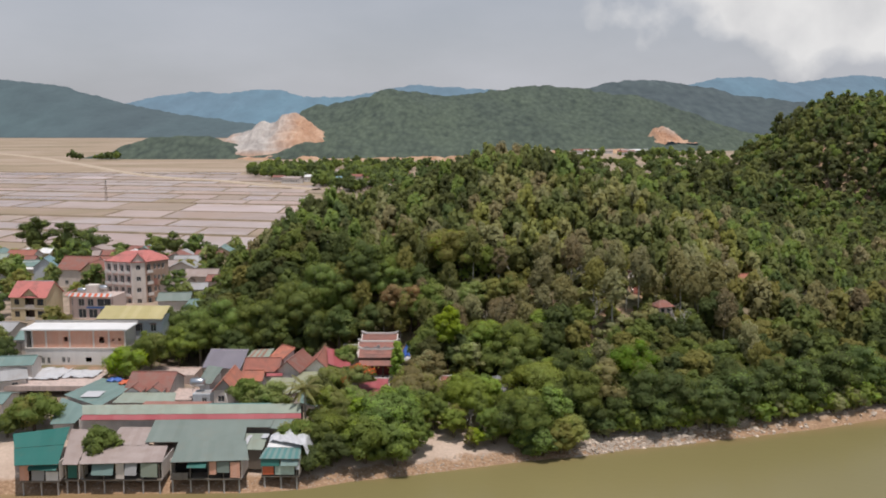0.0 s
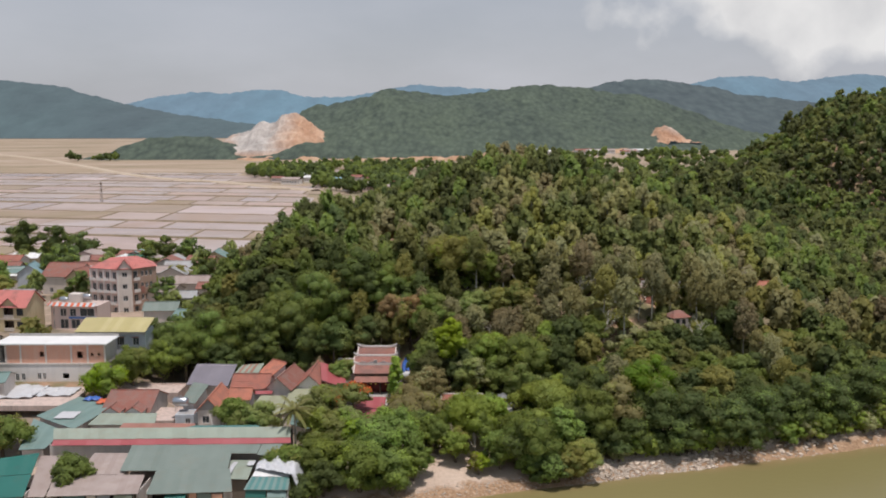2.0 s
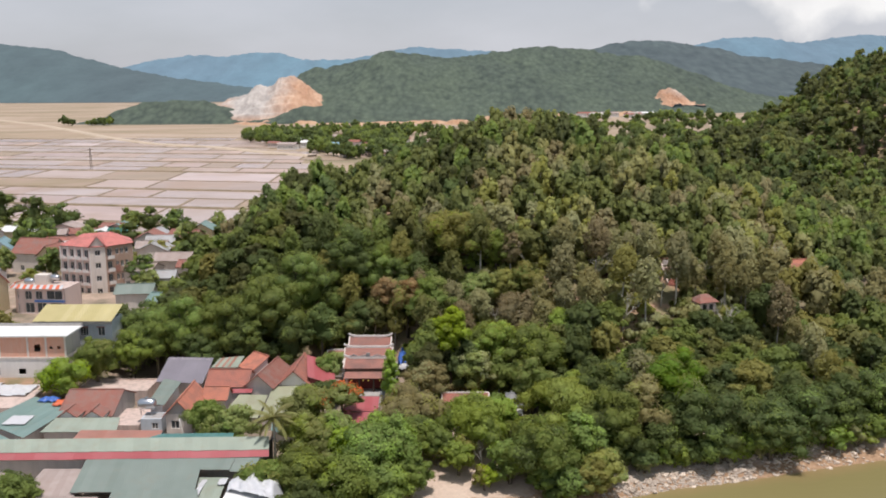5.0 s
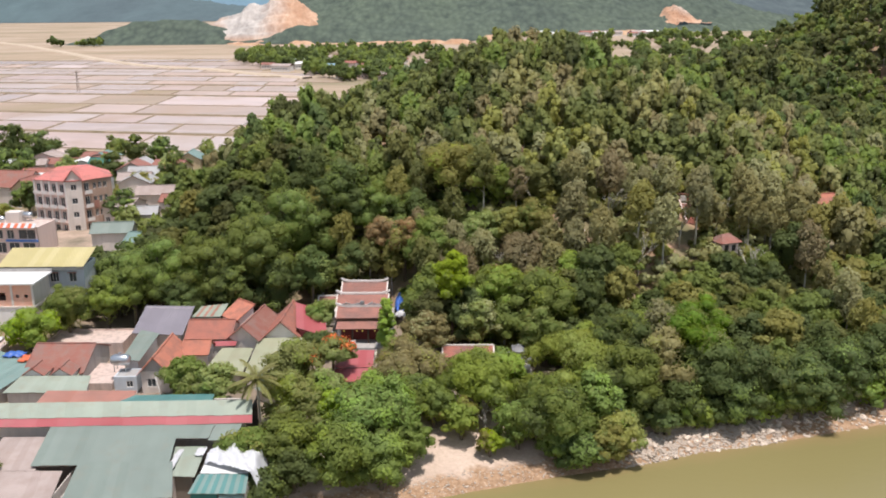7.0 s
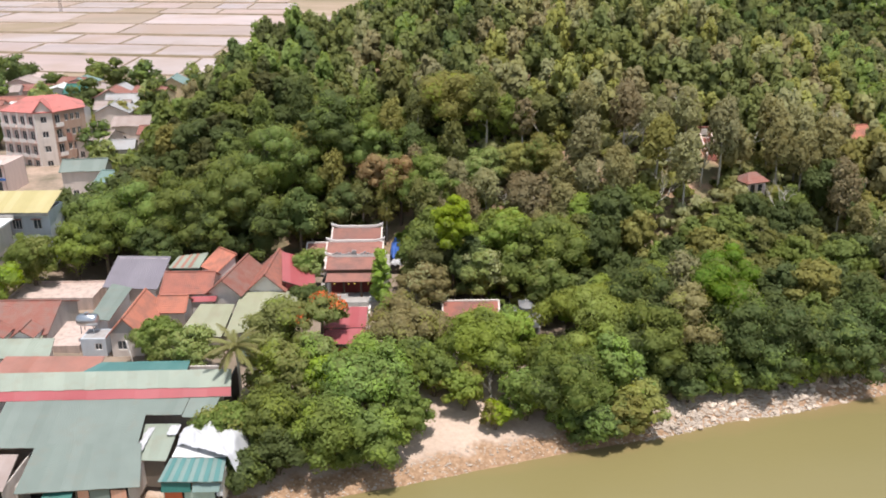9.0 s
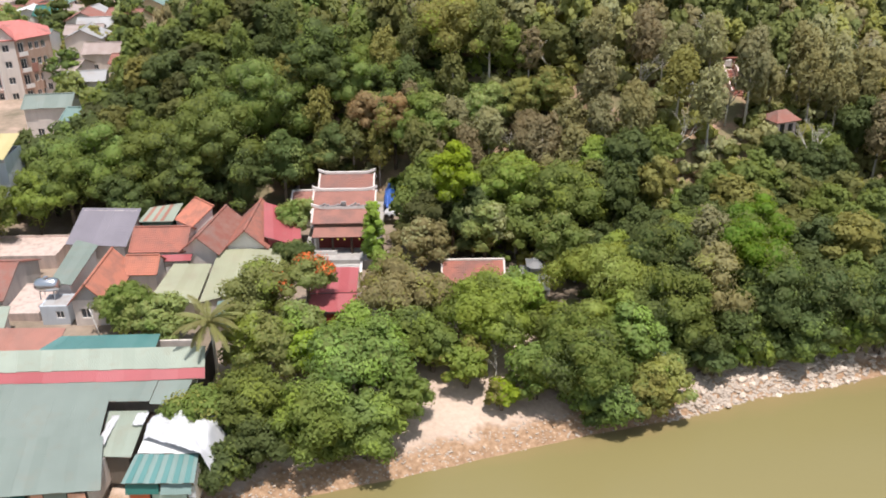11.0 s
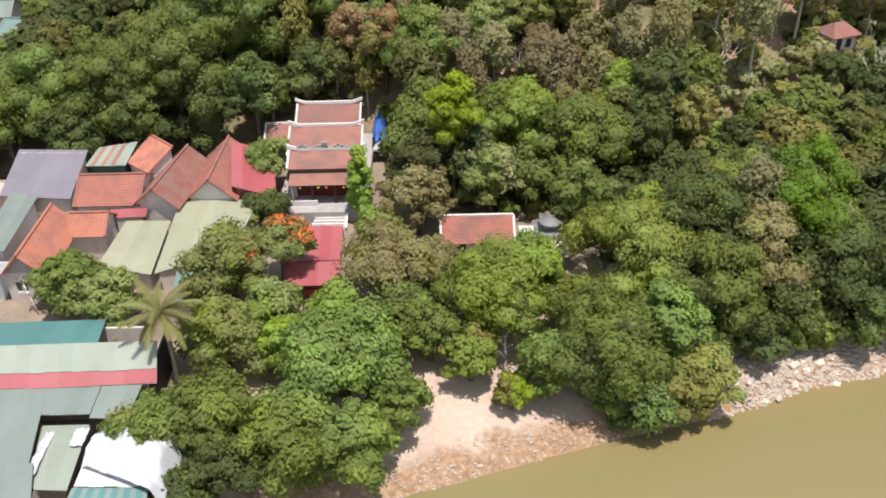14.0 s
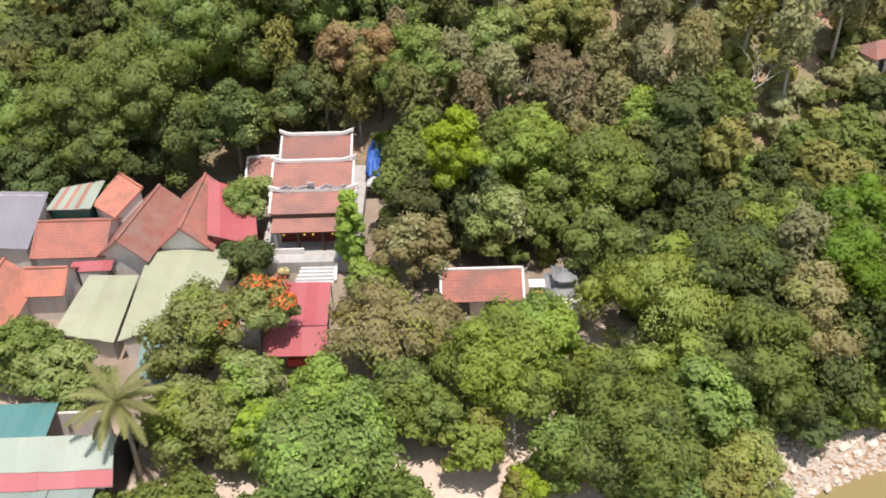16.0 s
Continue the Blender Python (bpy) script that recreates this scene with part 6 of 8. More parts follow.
def tower_block():
    """A four-storey corner block with balconies, a gabled bay and a red roof."""
    o = Vector((-82.0, 234.0, 5.6))
    h = thing("apartment_building", o, "pinkish four-storey building with balconies and a red tiled roof", "building")
    fl, n = 3.0, 4
    H = fl * n
    plan = [Vector((x - o.x, y - o.y, 0)) for x, y in ((-89.6, 230.9), (-81.6, 228.2), (-78.4, 229.0), (-73.9, 234.2), (-77.2, 241.2), (-86.4, 241.0))]

    def face(i, mat, ops, name="wall", height=H, trim="plaster_white"):
        a, b = plan[i], plan[(i + 1) % 6]
        yaw = math.degrees(math.atan2(b.y - a.y, b.x - a.x))
        wall = part(name, wall_bm((b - a).length, height, ops, 0.22), M[mat], h)
        wall.matrix_local = pose(a.x, a.y, 0, 0, 0, yaw)
        for q in ops:
            window_part(wall, pose(q[0], 0.05, q[1]), q[2] - q[0], q[3] - q[1], M[trim])
        return wall

    front = face(0, "plaster_pink", [(0.6 + c * 2.05, k * fl + 0.3, 1.7 + c * 2.05, k * fl + 2.3) for k in range(n) for c in range(4)])
    for c in range(5):
        part("pilaster", box(0.02 + c * 2.05, -0.18, 0, 0.3 + c * 2.05, -0.005, H), M["plaster_white"], front)
    for k in range(n):
        for c in range(4):
            part("balcony", box(0.36 + c * 2.05, -0.75, k * fl - 0.05, 2.0 + c * 2.05, -0.02, k * fl + 0.08), M["plaster_pink"], front)
            part("parapet", box(0.36 + c * 2.05, -0.75, k * fl + 0.08, 2.0 + c * 2.05, -0.66, k * fl + 0.75), M["plaster_white"], front)
    bay = face(1, "plaster", [(1.0, k * fl + 0.9, 2.2, k * fl + 2.2) for k in range(n)])
    b, c = plan[1], plan[2]
    side = face(2, "brick_brown", [(0.5, k * fl + 0.4, 1.6, k * fl + 2.4) for k in range(n)] + [(2.5 + 1.2 * q, k * fl + 0.8, 3.3 + 1.2 * q, k * fl + 2.2) for k in range(n) for q in range(3)])
    for k in range(1, n):
        part("balcony", box(0.3, -0.7, k * fl - 0.05, 1.9, -0.02, k * fl + 0.07), M["plaster_pink"], side)
        part("parapet", box(0.3, -0.7, k * fl + 0.07, 1.9, -0.62, k * fl + 0.8), M["plaster_white"], side)
    part("sign_panel", box(2.4, -0.14, 5.6, 3.5, -0.02, 7.3), M["sheet_rustred"], side, "faded orange painted panel")
    face(3, "plaster", [])
    face(4, "plaster_pink", [])
    face(5, "plaster_pink", [])
    # roof slopes from two ridge points down to the eaves
    out = [p + Vector((p.x, p.y, 0)).normalized() * 0.35 for p in plan]
    r1, r2 = Vector((-86.0 - o.x, 236.0 - o.y, H + 1.9)), Vector((-79.6 - o.x, 236.2 - o.y, H + 2.3))
    ends = [(r1, r2), (r2, r2), (r2, r2), (r2, r2), (r2, r1), (r1, r1)]
    for i, (p, q) in enumerate(ends):
        a, b2 = out[i], out[(i + 1) % 6]
        d = (b2 - a).normalized() * 0.04
        tile_roof(h, [p - (d if p == q else d * 0), q + (d if p == q else d * 0), Vector((b2.x, b2.y, H)), Vector((a.x, a.y, H))], M["tile_pink"], course=0.5, roll=0.5)
    # gabled head of the bay
    mid = (b + c) / 2
    nrm = Vector((c.y - b.y, b.x - c.x, 0)).normalized()
    bm = bmesh.new()
    lo = [b + nrm * 0.05 + Vector((0, 0, H)), c + nrm * 0.05 + Vector((0, 0, H)), mid + nrm * 0.05 + Vector((0, 0, H + 2.3))]
    fa = [bm.verts.new(p) for p in lo]
    ba = [bm.verts.new(p - nrm * 0.2) for p in lo]
    bm.faces.new(fa), bm.faces.new(ba[::-1])
    for i in range(3):
        j = (i + 1) % 3
        bm.faces.new((fa[j], fa[i], ba[i], ba[j]))
    part("gable", bm, M["plaster"], h)
    top = mid + Vector((0, 0, H + 2.45))
    for p, s in ((b, 1), (c, -1)):
        e2 = p + (p - mid).normalized() * 0.5 + Vector((0, 0, H - 0.2))
        q = [top - nrm * 3.2, top + nrm * 0.4, e2 + nrm * 0.4, e2 - nrm * 2.6]
        tile_roof(h, q if s < 0 else [q[1], q[0], q[3], q[2]], M["tile_pink"], name="dormer_roof", course=0.5, roll=0.5)


tower_block()


def villa(place, w, d, label, yaw=0.0):
    """A two-storey villa: ridge along its own x, a gablet over deep loggias in front, windows in the west gable."""
    wall, roof = M["plaster_yellow"], M["tile_pink"]
    h = thing("villa", place, label, "house", group="upper village houses", yaw=yaw)
    H, rise, over = 6.0, 2.9, 0.5
    loggia = [(w * 0.40, k * 3.0 + 0.25, w * 0.66, k * 3.0 + 2.6) for k in range(2)]
    ops = [(w * 0.74, k * 3.0 + 0.8, w * 0.92, k * 3.0 + 2.4) for k in range(2)] + [(w * 0.10, k * 3.0 + 0.9, w * 0.24, k * 3.0 + 2.3) for k in range(2)]
    front = part("wall", wall_bm(w, H, loggia + ops), wall, h)
    front.matrix_local = pose(-w / 2, -d / 2, 0)
    for o in ops:
        window_part(front, pose(o[0], 0, o[1]), o[2] - o[0], o[3] - o[1], M["wood"])
    for o in loggia:
        part("loggia_back", box(o[0], 1.3, o[1], o[2], 1.4, o[3]), M["wood"], front)
        part("parapet", box(o[0], -0.12, o[1] - 0.1, o[2], -0.01, o[1] + 0.7), M["plaster"], front)
    for wide, m, holes in ((d - 0.44, pose(w / 2, -d / 2 + 0.22, 0, 0, 0, 90), []), (w, pose(w / 2, d / 2, 0, 0, 0, 180), []),
                           (d - 0.44, pose(-w / 2, d / 2 - 0.22, 0, 0, 0, -90), [(c, k * 3.0 + 0.8, c + 1.1, k * 3.0 + 2.2) for k in range(2) for c in (1.2, 4.2)])):
        side = part("wall", wall_bm(wide, H, holes), wall, h)
        side.matrix_local = m
        for o in holes:
            window_part(side, pose(o[0], 0, o[1]), o[2] - o[0], o[3] - o[1], M["wood"])
    part("cornice", box(-w / 2 - 0.15, -d / 2 - 0.15, 2.9, w / 2 + 0.15, -d / 2 - 0.005, 3.1), M["plaster"], h)
    e = over * rise / (d / 2)
    zr, ze, x = H + rise + 0.08, H + 0.08 - e, w / 2 + 0.3
    for s in (-1, 1):
        y = s * (d / 2 + over)
        tile_roof(h, [(-x, 0, zr), (x, 0, zr), (x, y, ze), (-x, y, ze)], roof)
        bm = bmesh.new()
        a = [bm.verts.new(p) for p in ((s * w / 2, -d / 2, H), (s * w / 2, d / 2, H), (s * w / 2, 0, H + rise))]
        b = [bm.verts.new((v.co.x - s * 0.2, v.co.y, v.co.z)) for v in a]
        bm.faces.new(a), bm.faces.new(b[::-1])
        for i in range(3):
            j = (i + 1) % 3
            bm.faces.new((a[j], a[i], b[i], b[j]))
        part("gable", bm, wall, h)
    gx, gw, gz_top = w * 0.06, w * 0.22, H + 1.9
    bm = bmesh.new()
    a = [bm.verts.new(p) for p in ((gx - gw, -d / 2 - 0.05, H - 0.1), (gx + gw, -d / 2 - 0.05, H - 0.1), (gx, -d / 2 - 0.05, gz_top - 0.1))]
    b = [bm.verts.new((v.co.x, v.co.y + 0.2, v.co.z)) for v in a]
    bm.faces.new(a), bm.faces.new(b[::-1])
    for i in range(3):
        j = (i + 1) % 3
        bm.faces.new((a[j], a[i], b[i], b[j]))
    part("gablet", bm, wall, h)
    yb = -d / 2 * (1 - 1.9 / rise)
    for s in (-1, 1):
        q = [(gx, yb, gz_top), (gx, -d / 2 - over, gz_top), (gx + s * (gw + 0.3), -d / 2 - over, H - 0.15), (gx + s * (gw + 0.3), -d / 2 + 0.4, H - 0.15)]
        tile_roof(h, q if s > 0 else [q[1], q[0], q[3], q[2]], roof, name="gablet_roof")
    return h


hill_pavilion()
villa((-98.6, 210.4, 6.7), 9.0, 7.4, "cream two-storey villa with a red gabled roof and dark loggias", yaw=-6)


def shop_house():
    """A pink shop with a rounded corner and scalloped orange and white awnings round its flat roof."""
    o = Vector((-85.2, 212.6, 6.6))
    h = thing("shop_house", o, "pinkish shop house with orange and white awnings on its rounded edge", "house", group="upper village houses", yaw=-5)
    H = 5.6
    arc = [(-3.4 + 2.6 * math.cos(a), -0.9 + 2.6 * math.sin(a)) for a in [math.pi + k * math.pi / 12 for k in range(7)]]
    plan = [(-6.0, 3.5)] + arc + [(6.0, -3.5), (6.0, 3.5)]
    n = len(plan)
    for i in range(n):
        a, b = Vector(plan[i]), Vector(plan[(i + 1) % n])
        ln = (b - a).length
        if 1 <= i <= 6:
            ops = [(0.15, 0.3, ln - 0.15, 2.3), (0.12, 3.2, ln - 0.12, 5.0)] if i % 2 else []
        elif i == 7:
            ops = [(0.6, 0.3, 2.6, 2.5), (3.2, 0.3, 5.4, 2.5), (6.0, 0.3, 8.6, 2.5), (0.7, 3.2, 2.2, 5.0), (3.0, 3.2, 4.5, 5.0), (5.4, 3.2, 8.9, 5.1)]
        elif i == 0:
            ops = [(0.8, 0.6, 1.9, 2.3), (0.8, 3.3, 1.9, 5.0), (2.6, 3.3, 3.7, 5.0)]
        else:
            ops = []
        wall = part("wall", wall_bm(ln, H, ops, 0.2), M["plaster_pink"], h)
        wall.matrix_local = pose(a.x, a.y, 0, 0, 0, math.degrees(math.atan2(b.y - a.y, b.x - a.x)))
        for q in ops:
            window_part(wall, pose(q[0], 0.02, q[1]), q[2] - q[0], q[3] - q[1], M["plaster_white"], bars=0 if q[2] - q[0] < 0.8 else 1)
    bm = bmesh.new()
    lo, hi = [bm.verts.new((x * 0.96, y * 0.96, H - 0.3)) for x, y in plan], [bm.verts.new((x * 0.96, y * 0.96, H - 0.1)) for x, y in plan]
    bm.faces.new(lo[::-1]), bm.faces.new(hi)
    for i in range(n):
        bm.faces.new((lo[i], lo[(i + 1) % n], hi[(i + 1) % n], hi[i]))
    part("roof", bm, M["slab_pink"], h)
    k = 0
    for i in range(8):
        a, b = Vector(plan[i]), Vector(plan[i + 1])
        m = max(1, round((b - a).length / 0.75))
        d = (b - a) / m
        out = Vector((d.y, -d.x)).normalized()
        for c in range(m):
            p, q = a + d * c, a + d * (c + 0.94)
            bm = bmesh.new()
            add_slab(bm, [(p.x, p.y, H + 0.75), (q.x, q.y, H + 0.75), (q.x + out.x * 0.95, q.y + out.y * 0.95, H + 0.05), (p.x + out.x * 0.95, p.y + out.y * 0.95, H + 0.05)], 0.03)
            bmesh.ops.recalc_face_normals(bm, faces=bm.faces)
            part("awning", bm, M["tarp_orange"] if k % 2 else M["tarp_white"], h)
            k += 1
    part("fascia", box(-0.6, -3.75, 2.7, 6.0, -3.51, 3.1), M["plastic_blue"], h)
    part("stair_hut", box(-2.6, 0.4, H - 0.1, 0.2, 2.6, H + 2.0), M["plaster"], h)
    water_tank((-84.0, 214.6, o.z + H - 0.1), "stainless steel water tank on a flat roof")
    water_tank((-87.8, 211.0, o.z + H - 0.1), "stainless steel water tank on a flat roof")


shop_house()


def plain_house(x, y, w, d, wall_h, rise, yaw, roof, wall, label, along="x", sheets=False):
    # these lots lie on the terrace, nearer than they look
    if y > 180:
        top = 52 + 0.86 * (4.2 - 3.4 * min(1.0, (y - 180) / 130) + wall_h + rise - 52)
        x, y, w, d, rise = x * 0.86, y * 0.86, w * 0.9, d * 0.9, rise * 0.9
        wall_h = min(max(2.6, top - rise - float(ground_z(x, y))), 3.6 if y < 190 else 7.0)
    z = float(ground_z(x, y)) - 0.1
    fn = cross_house if along == "x" else gable_house
    return fn((x, y, z), yaw, w, d, wall_h, rise, M[roof], M[wall], label, tiled=not sheets, front=[(w * 0.2, 0.9, w * 0.2 + 1.1, 2.2), (w * 0.65, 0.9, w * 0.65 + 1.1, 2.2)], group="upper village houses")


BROWN = "house with a worn brown tiled roof at the field edge"
GREYR = "low house with grey roof sheets among the trees"
for row in [
    (-124.0, 300.0, 12.0, 10.0, 4.4, 3.4, -10, "tile_brown", "plaster", BROWN, "x"),
    (-117.0, 293.0, 6.0, 7.0, 4.4, 2.6, -10, "tile_brown", "plaster_yellow", BROWN, "y"),
    (-139.0, 306.0, 7.0, 8.0, 4.4, 2.6, 12, "sheet_blue", "plaster_grey", "pale blue gabled house with an arched window", "y", True),
    (-146.0, 309.0, 8.0, 7.0, 4.0, 1.4, 4, "sheet_mint", "plaster_white", GREYR, "x", True),
    (-163.0, 318.0, 9.0, 8.0, 5.0, 1.6, 0, "sheet_pale", "plaster_white", GREYR, "x", True),
    (-108.0, 309.0, 11.0, 8.0, 3.2, 1.8, 5, "tile_brown", "plaster", BROWN, "x"),
    (-128.0, 322.0, 12.0, 8.0, 3.2, 1.8, 0, "tile_red", "plaster", BROWN, "x"),
    (-95.0, 316.0, 9.0, 7.0, 3.0, 1.5, 8, "sheet_fibre", "plaster", GREYR, "x", True),
    (-84.0, 273.0, 9.0, 7.0, 3.2, 1.4, -12, "sheet_fibre", "plaster", GREYR, "x", True),
    (-75.0, 262.0, 7.0, 6.0, 3.0, 1.2, 10, "sheet_grey", "plaster", GREYR, "x", True),
    (-80.0, 290.0, 10.0, 7.0, 3.2, 1.6, 0, "sheet_fibre", "plaster", GREYR, "x", True),
    (-72.0, 279.0, 6.0, 6.0, 3.0, 1.3, 0, "tile_brown", "plaster", BROWN, "x"),
    (-74.0, 240.0, 8.0, 6.0, 3.4, 1.4, 6, "sheet_sage", "plaster", GREYR, "x", True),
    (-64.0, 232.0, 7.0, 6.0, 3.0, 1.2, -8, "sheet_mint", "plaster", GREYR, "x", True),
    (-95.0, 206.0, 10.0, 8.0, 3.6, 1.3, 3, "sheet_mint", "plaster", "low house with a faded mint roof beside the shops", "x", True),
    (-103.0, 194.0, 11.0, 8.0, 3.4, 1.2, -5, "sheet_sage", "plaster", "low house with a faded green roof beside the shops", "x", True),
    (-92.0, 186.0, 7.0, 6.0, 3.0, 1.0, 8, "sheet_mint", "plaster", "low house with a faded mint roof beside the shops", "x", True),
    (-93.0, 173.0, 7.0, 7.0, 2.8, 1.0, 20, "sheet_grey", "plaster", GREYR, "x", True),
    (-80.0, 156.0, 7.0, 6.0, 2.8, 1.0, 28, "sheet_grey", "plaster", GREYR, "x", True),
    (-77.0, 147.0, 5.0, 6.0, 2.4, 0.8, 0, "sheet_mint", "plaster", "low market stall with a mint metal roof", "x", True),
    (-117.0, 350.0, 9.0, 8.0, 5.0, 2.0, 0, "sheet_teal", "plaster", "house with a teal metal roof at the field edge", "x", True),
    (-110.0, 214.0, 9.0, 8.0, 3.6, 1.2, 0, "sheet_grey", "plaster", GREYR, "x", True),
    (-122.0, 262.0, 8.0, 7.0, 3.4, 1.4, 0, "sheet_grey", "plaster_white", GREYR, "x", True),
]:
    plain_house(*row)
lots = random.Random(71)
for i in range(30):
    x, y = lots.uniform(-190, -72), lots.uniform(300, 395)
    roof = lots.choice(("tile_brown", "sheet_fibre", "sheet_grey", "tile_red", "tile_brown", "sheet_mint", "sheet_white"))
    plain_house(x, y, lots.uniform(7, 11), lots.uniform(6, 9), lots.uniform(2.8, 4.6), lots.uniform(1.2, 2.4), lots.uniform(-15, 15), roof, lots.choice(("plaster", "plaster_white", "plaster_pink", "plaster_yellow")), "small house among trees between the village and the paddies", lots.choice(("x", "y")), roof.startswith("sheet"))


def pylon(x, y, h):
    ob = thing("power_pole", (x, y, float(ground_z(x, y))), "thin dark power pole standing in the paddies", "power pole")
    bm = bmesh.new()
    for a in range(4):
        cx, cy = (-1, 1, 1, -1)[a], (-1, -1, 1, 1)[a]
        add_beam(bm, (cx * 0.8, cy * 0.8, 0), (cx * 0.2, cy * 0.2, h), 0.14)
    for k in range(9):
        z0, z1 = h * k / 9, h * (k + 1) / 9
        s0, s1 = 0.8 - 0.6 * k / 9, 0.8 - 0.6 * (k + 1) / 9
        add_beam(bm, (-s0, -s0, z0), (s1, -s1, z1), 0.08)
        add_beam(bm, (s0, s0, z0), (-s1, s1, z1), 0.08)
    part("lattice", bm, M["wood_grey"], ob)
    part("crossarm", beam((-1.6, 0, h - 1), (1.6, 0, h - 1), 0.15), M["wood_grey"], ob)


pylon(-245, 640, 15)


def far_village():
    """Small houses among trees beyond the paddies."""
    rng = random.Random(21)
    spots = [(-79, 812, 10, 8, 9, "tile_red", "plaster_pink"), (-62, 770, 15, 8, 4, "sheet_white", "plaster_white"), (-96, 800, 12, 8, 5, "sheet_fibre", "plaster_white"), (-100, 830, 9, 8, 6, "sheet_blue", "plaster_white"), (-40, 800, 10, 8, 5, "tile_red", "plaster"), (-132, 880, 12, 8, 5, "sheet_white", "plaster_white"), (-145, 850, 18, 9, 5, "sheet_fibre", "plaster_white"), (-195, 985, 14, 9, 5, "sheet_white", "plaster_white"), (-165, 890, 12, 8, 4, "tile_brown", "plaster")]
    for i in range(70):
        y = rng.uniform(740, 880) if i % 3 else rng.uniform(880, 1050)
        x = rng.uniform(-110 - (y - 757) * 0.5 + 22, -0.02 * y)
        spots.append((x, y, rng.uniform(7, 14), rng.uniform(6, 9), rng.uniform(2.8, 4.4), rng.choice(("tile_red", "sheet_fibre", "sheet_grey", "sheet_pale", "tile_brown", "sheet_mint")), rng.choice(("plaster", "plaster_white", "plaster_pink"))))
    for i in range(16):
        x, y = rng.uniform(110, 330), rng.uniform(1290, 1360)
        spots.append((x, y, rng.uniform(12, 30), rng.uniform(8, 12), rng.uniform(4, 7), rng.choice(("sheet_white", "sheet_fibre", "tile_red")), "plaster_white"))
    for x, y, w, d, hh, roof, wall in spots:
        z = float(ground_z(x, y))
        h = thing("house", (x, y, z), "small plastered house among the trees of the far village", "house", group="far village houses", yaw=rng.uniform(-15, 15))
        bm = bmesh.new()
        add_box(bm, -w / 2, -d / 2, -0.3, w / 2, d / 2, hh)
        part("wall", bm, M[wall], h)
        for k in range(max(2, int(w // 3))):
            xx = -w / 2 + 1 + k * (w - 2) / max(1, int(w // 3))
            part("window", box(xx, -d / 2 - 0.04, hh * 0.4, xx + 1.1, -d / 2 - 0.01, hh * 0.4 + 1.3), M["glass"], h)
        for s in (-1, 1):
            bm = bmesh.new()
            add_slab(bm, [(-w / 2 - 0.5, 0, hh + 1.8), (w / 2 + 0.5, 0, hh + 1.8), (w / 2 + 0.5, s * (d / 2 + 0.5), hh), (-w / 2 - 0.5, s * (d / 2 + 0.5), hh)], 0.15)
            part("roof", bm, M[roof], h)


far_village()


def shore_rocks():
    """Pale boulders and rubble along the water's edge."""
    rng = random.Random(14)
    k = Mat("pale_shore_rock", rough=0.9)
    c = k.hsv((0.58, 0.49, 0.405), val=k.remap(k.obj.outputs["Random"], 0.7, 1.25))
    n = k.noise(1.6, 6.0)
    k.base(k.hsv(c, val=k.remap(n, 0.7, 1.25))).bump(n, 0.8, 0.1)
    meshes = []
    for i in range(6):
        bm = bmesh.new()
        bmesh.ops.create_icosphere(bm, subdivisions=2, radius=1.0)
        for v in bm.verts:
            q = v.co.copy()
            s = 0.75 + 0.6 * noise.noise(q * 1.3 + Vector((i * 7, 0, 0))) + 0.3 * noise.noise(q * 3 + Vector((0, i * 5, 0)))
            v.co = Vector((q.x * 1.2, q.y, q.z * 0.7)) * s
        me = bpy.data.meshes.new("boulder")
        bm.to_mesh(me)
        bm.free()
        me.materials.append(k.m)
        meshes.append(me)
    for i in range(250):
        x = rng.choice((rng.uniform(22, 44), rng.uniform(24, 95), rng.uniform(40, 85)))
        s = rng.choice((0.18, 0.22, 0.28, 0.38, 0.55)) * rng.uniform(0.8, 1.2)
        d = rng.uniform(-0.3, 4.2)
        y = float(np.interp(x, SHORE_X, SHORE_Y)) + d
        ob = new("boulder", rng.choice(meshes))
        ob.matrix_world = Matrix.LocRotScale((x, y, float(ground_z(x, y)) + 0.1 * s), Euler((rng.uniform(-0.4, 0.4), rng.uniform(-0.4, 0.4), rng.uniform(0, 6))), (s, s, s))
        tagged(ob, "pale weathered boulder on the river bank", "rock", group="boulders along the bank")
    # small rubble on the wet strip
    vs, fs, nn = [], [], 0
    base = np.array([v.co[:] for v in meshes[0].vertices])
    ico_v, ico_f = [], []
    bm = bmesh.new()
    bmesh.ops.create_icosphere(bm, subdivisions=1, radius=1.0)
    base = np.array([v.co[:] for v in bm.verts])
    bf = np.array([[v.index for v in f.verts] for f in bm.faces])
    bm.free()
    for i in range(3600):
        x = rng.uniform(-62, 60) if i < 2200 else rng.uniform(21, 42)
        d = (rng.uniform(-0.3, 2.9) if x < 20 else rng.uniform(-0.4, 4.6)) if x > -24 else rng.uniform(-0.5, 6)
        y = float(np.interp(x, SHORE_X, SHORE_Y)) + d
        s = rng.uniform(0.04, 0.16) * (1.0 if x < 20 else 1.7)
        turn = rng.uniform(0, 6.3)
        R = np.array([[math.cos(turn), -math.sin(turn), 0], [math.sin(turn), math.cos(turn), 0], [0, 0, 1]])
        rock = base * np.array([[rng.uniform(0.7, 1.2)] for _ in range(len(base))]) * np.array([s * rng.uniform(1.0, 1.7), s, s * 0.6])
        vs.append(rock @ R.T + np.array([x, y, float(ground_z(x, y)) - 0.01]))
        fs.append(bf + nn)
        nn += len(base)
    ob = new("shore_rubble", fast_mesh("shore_rubble", np.concatenate(vs), np.concatenate(fs), k.m))
    tagged(ob, "small stones scattered over the wet bank", "stones", kind="stuff")


shore_rocks()


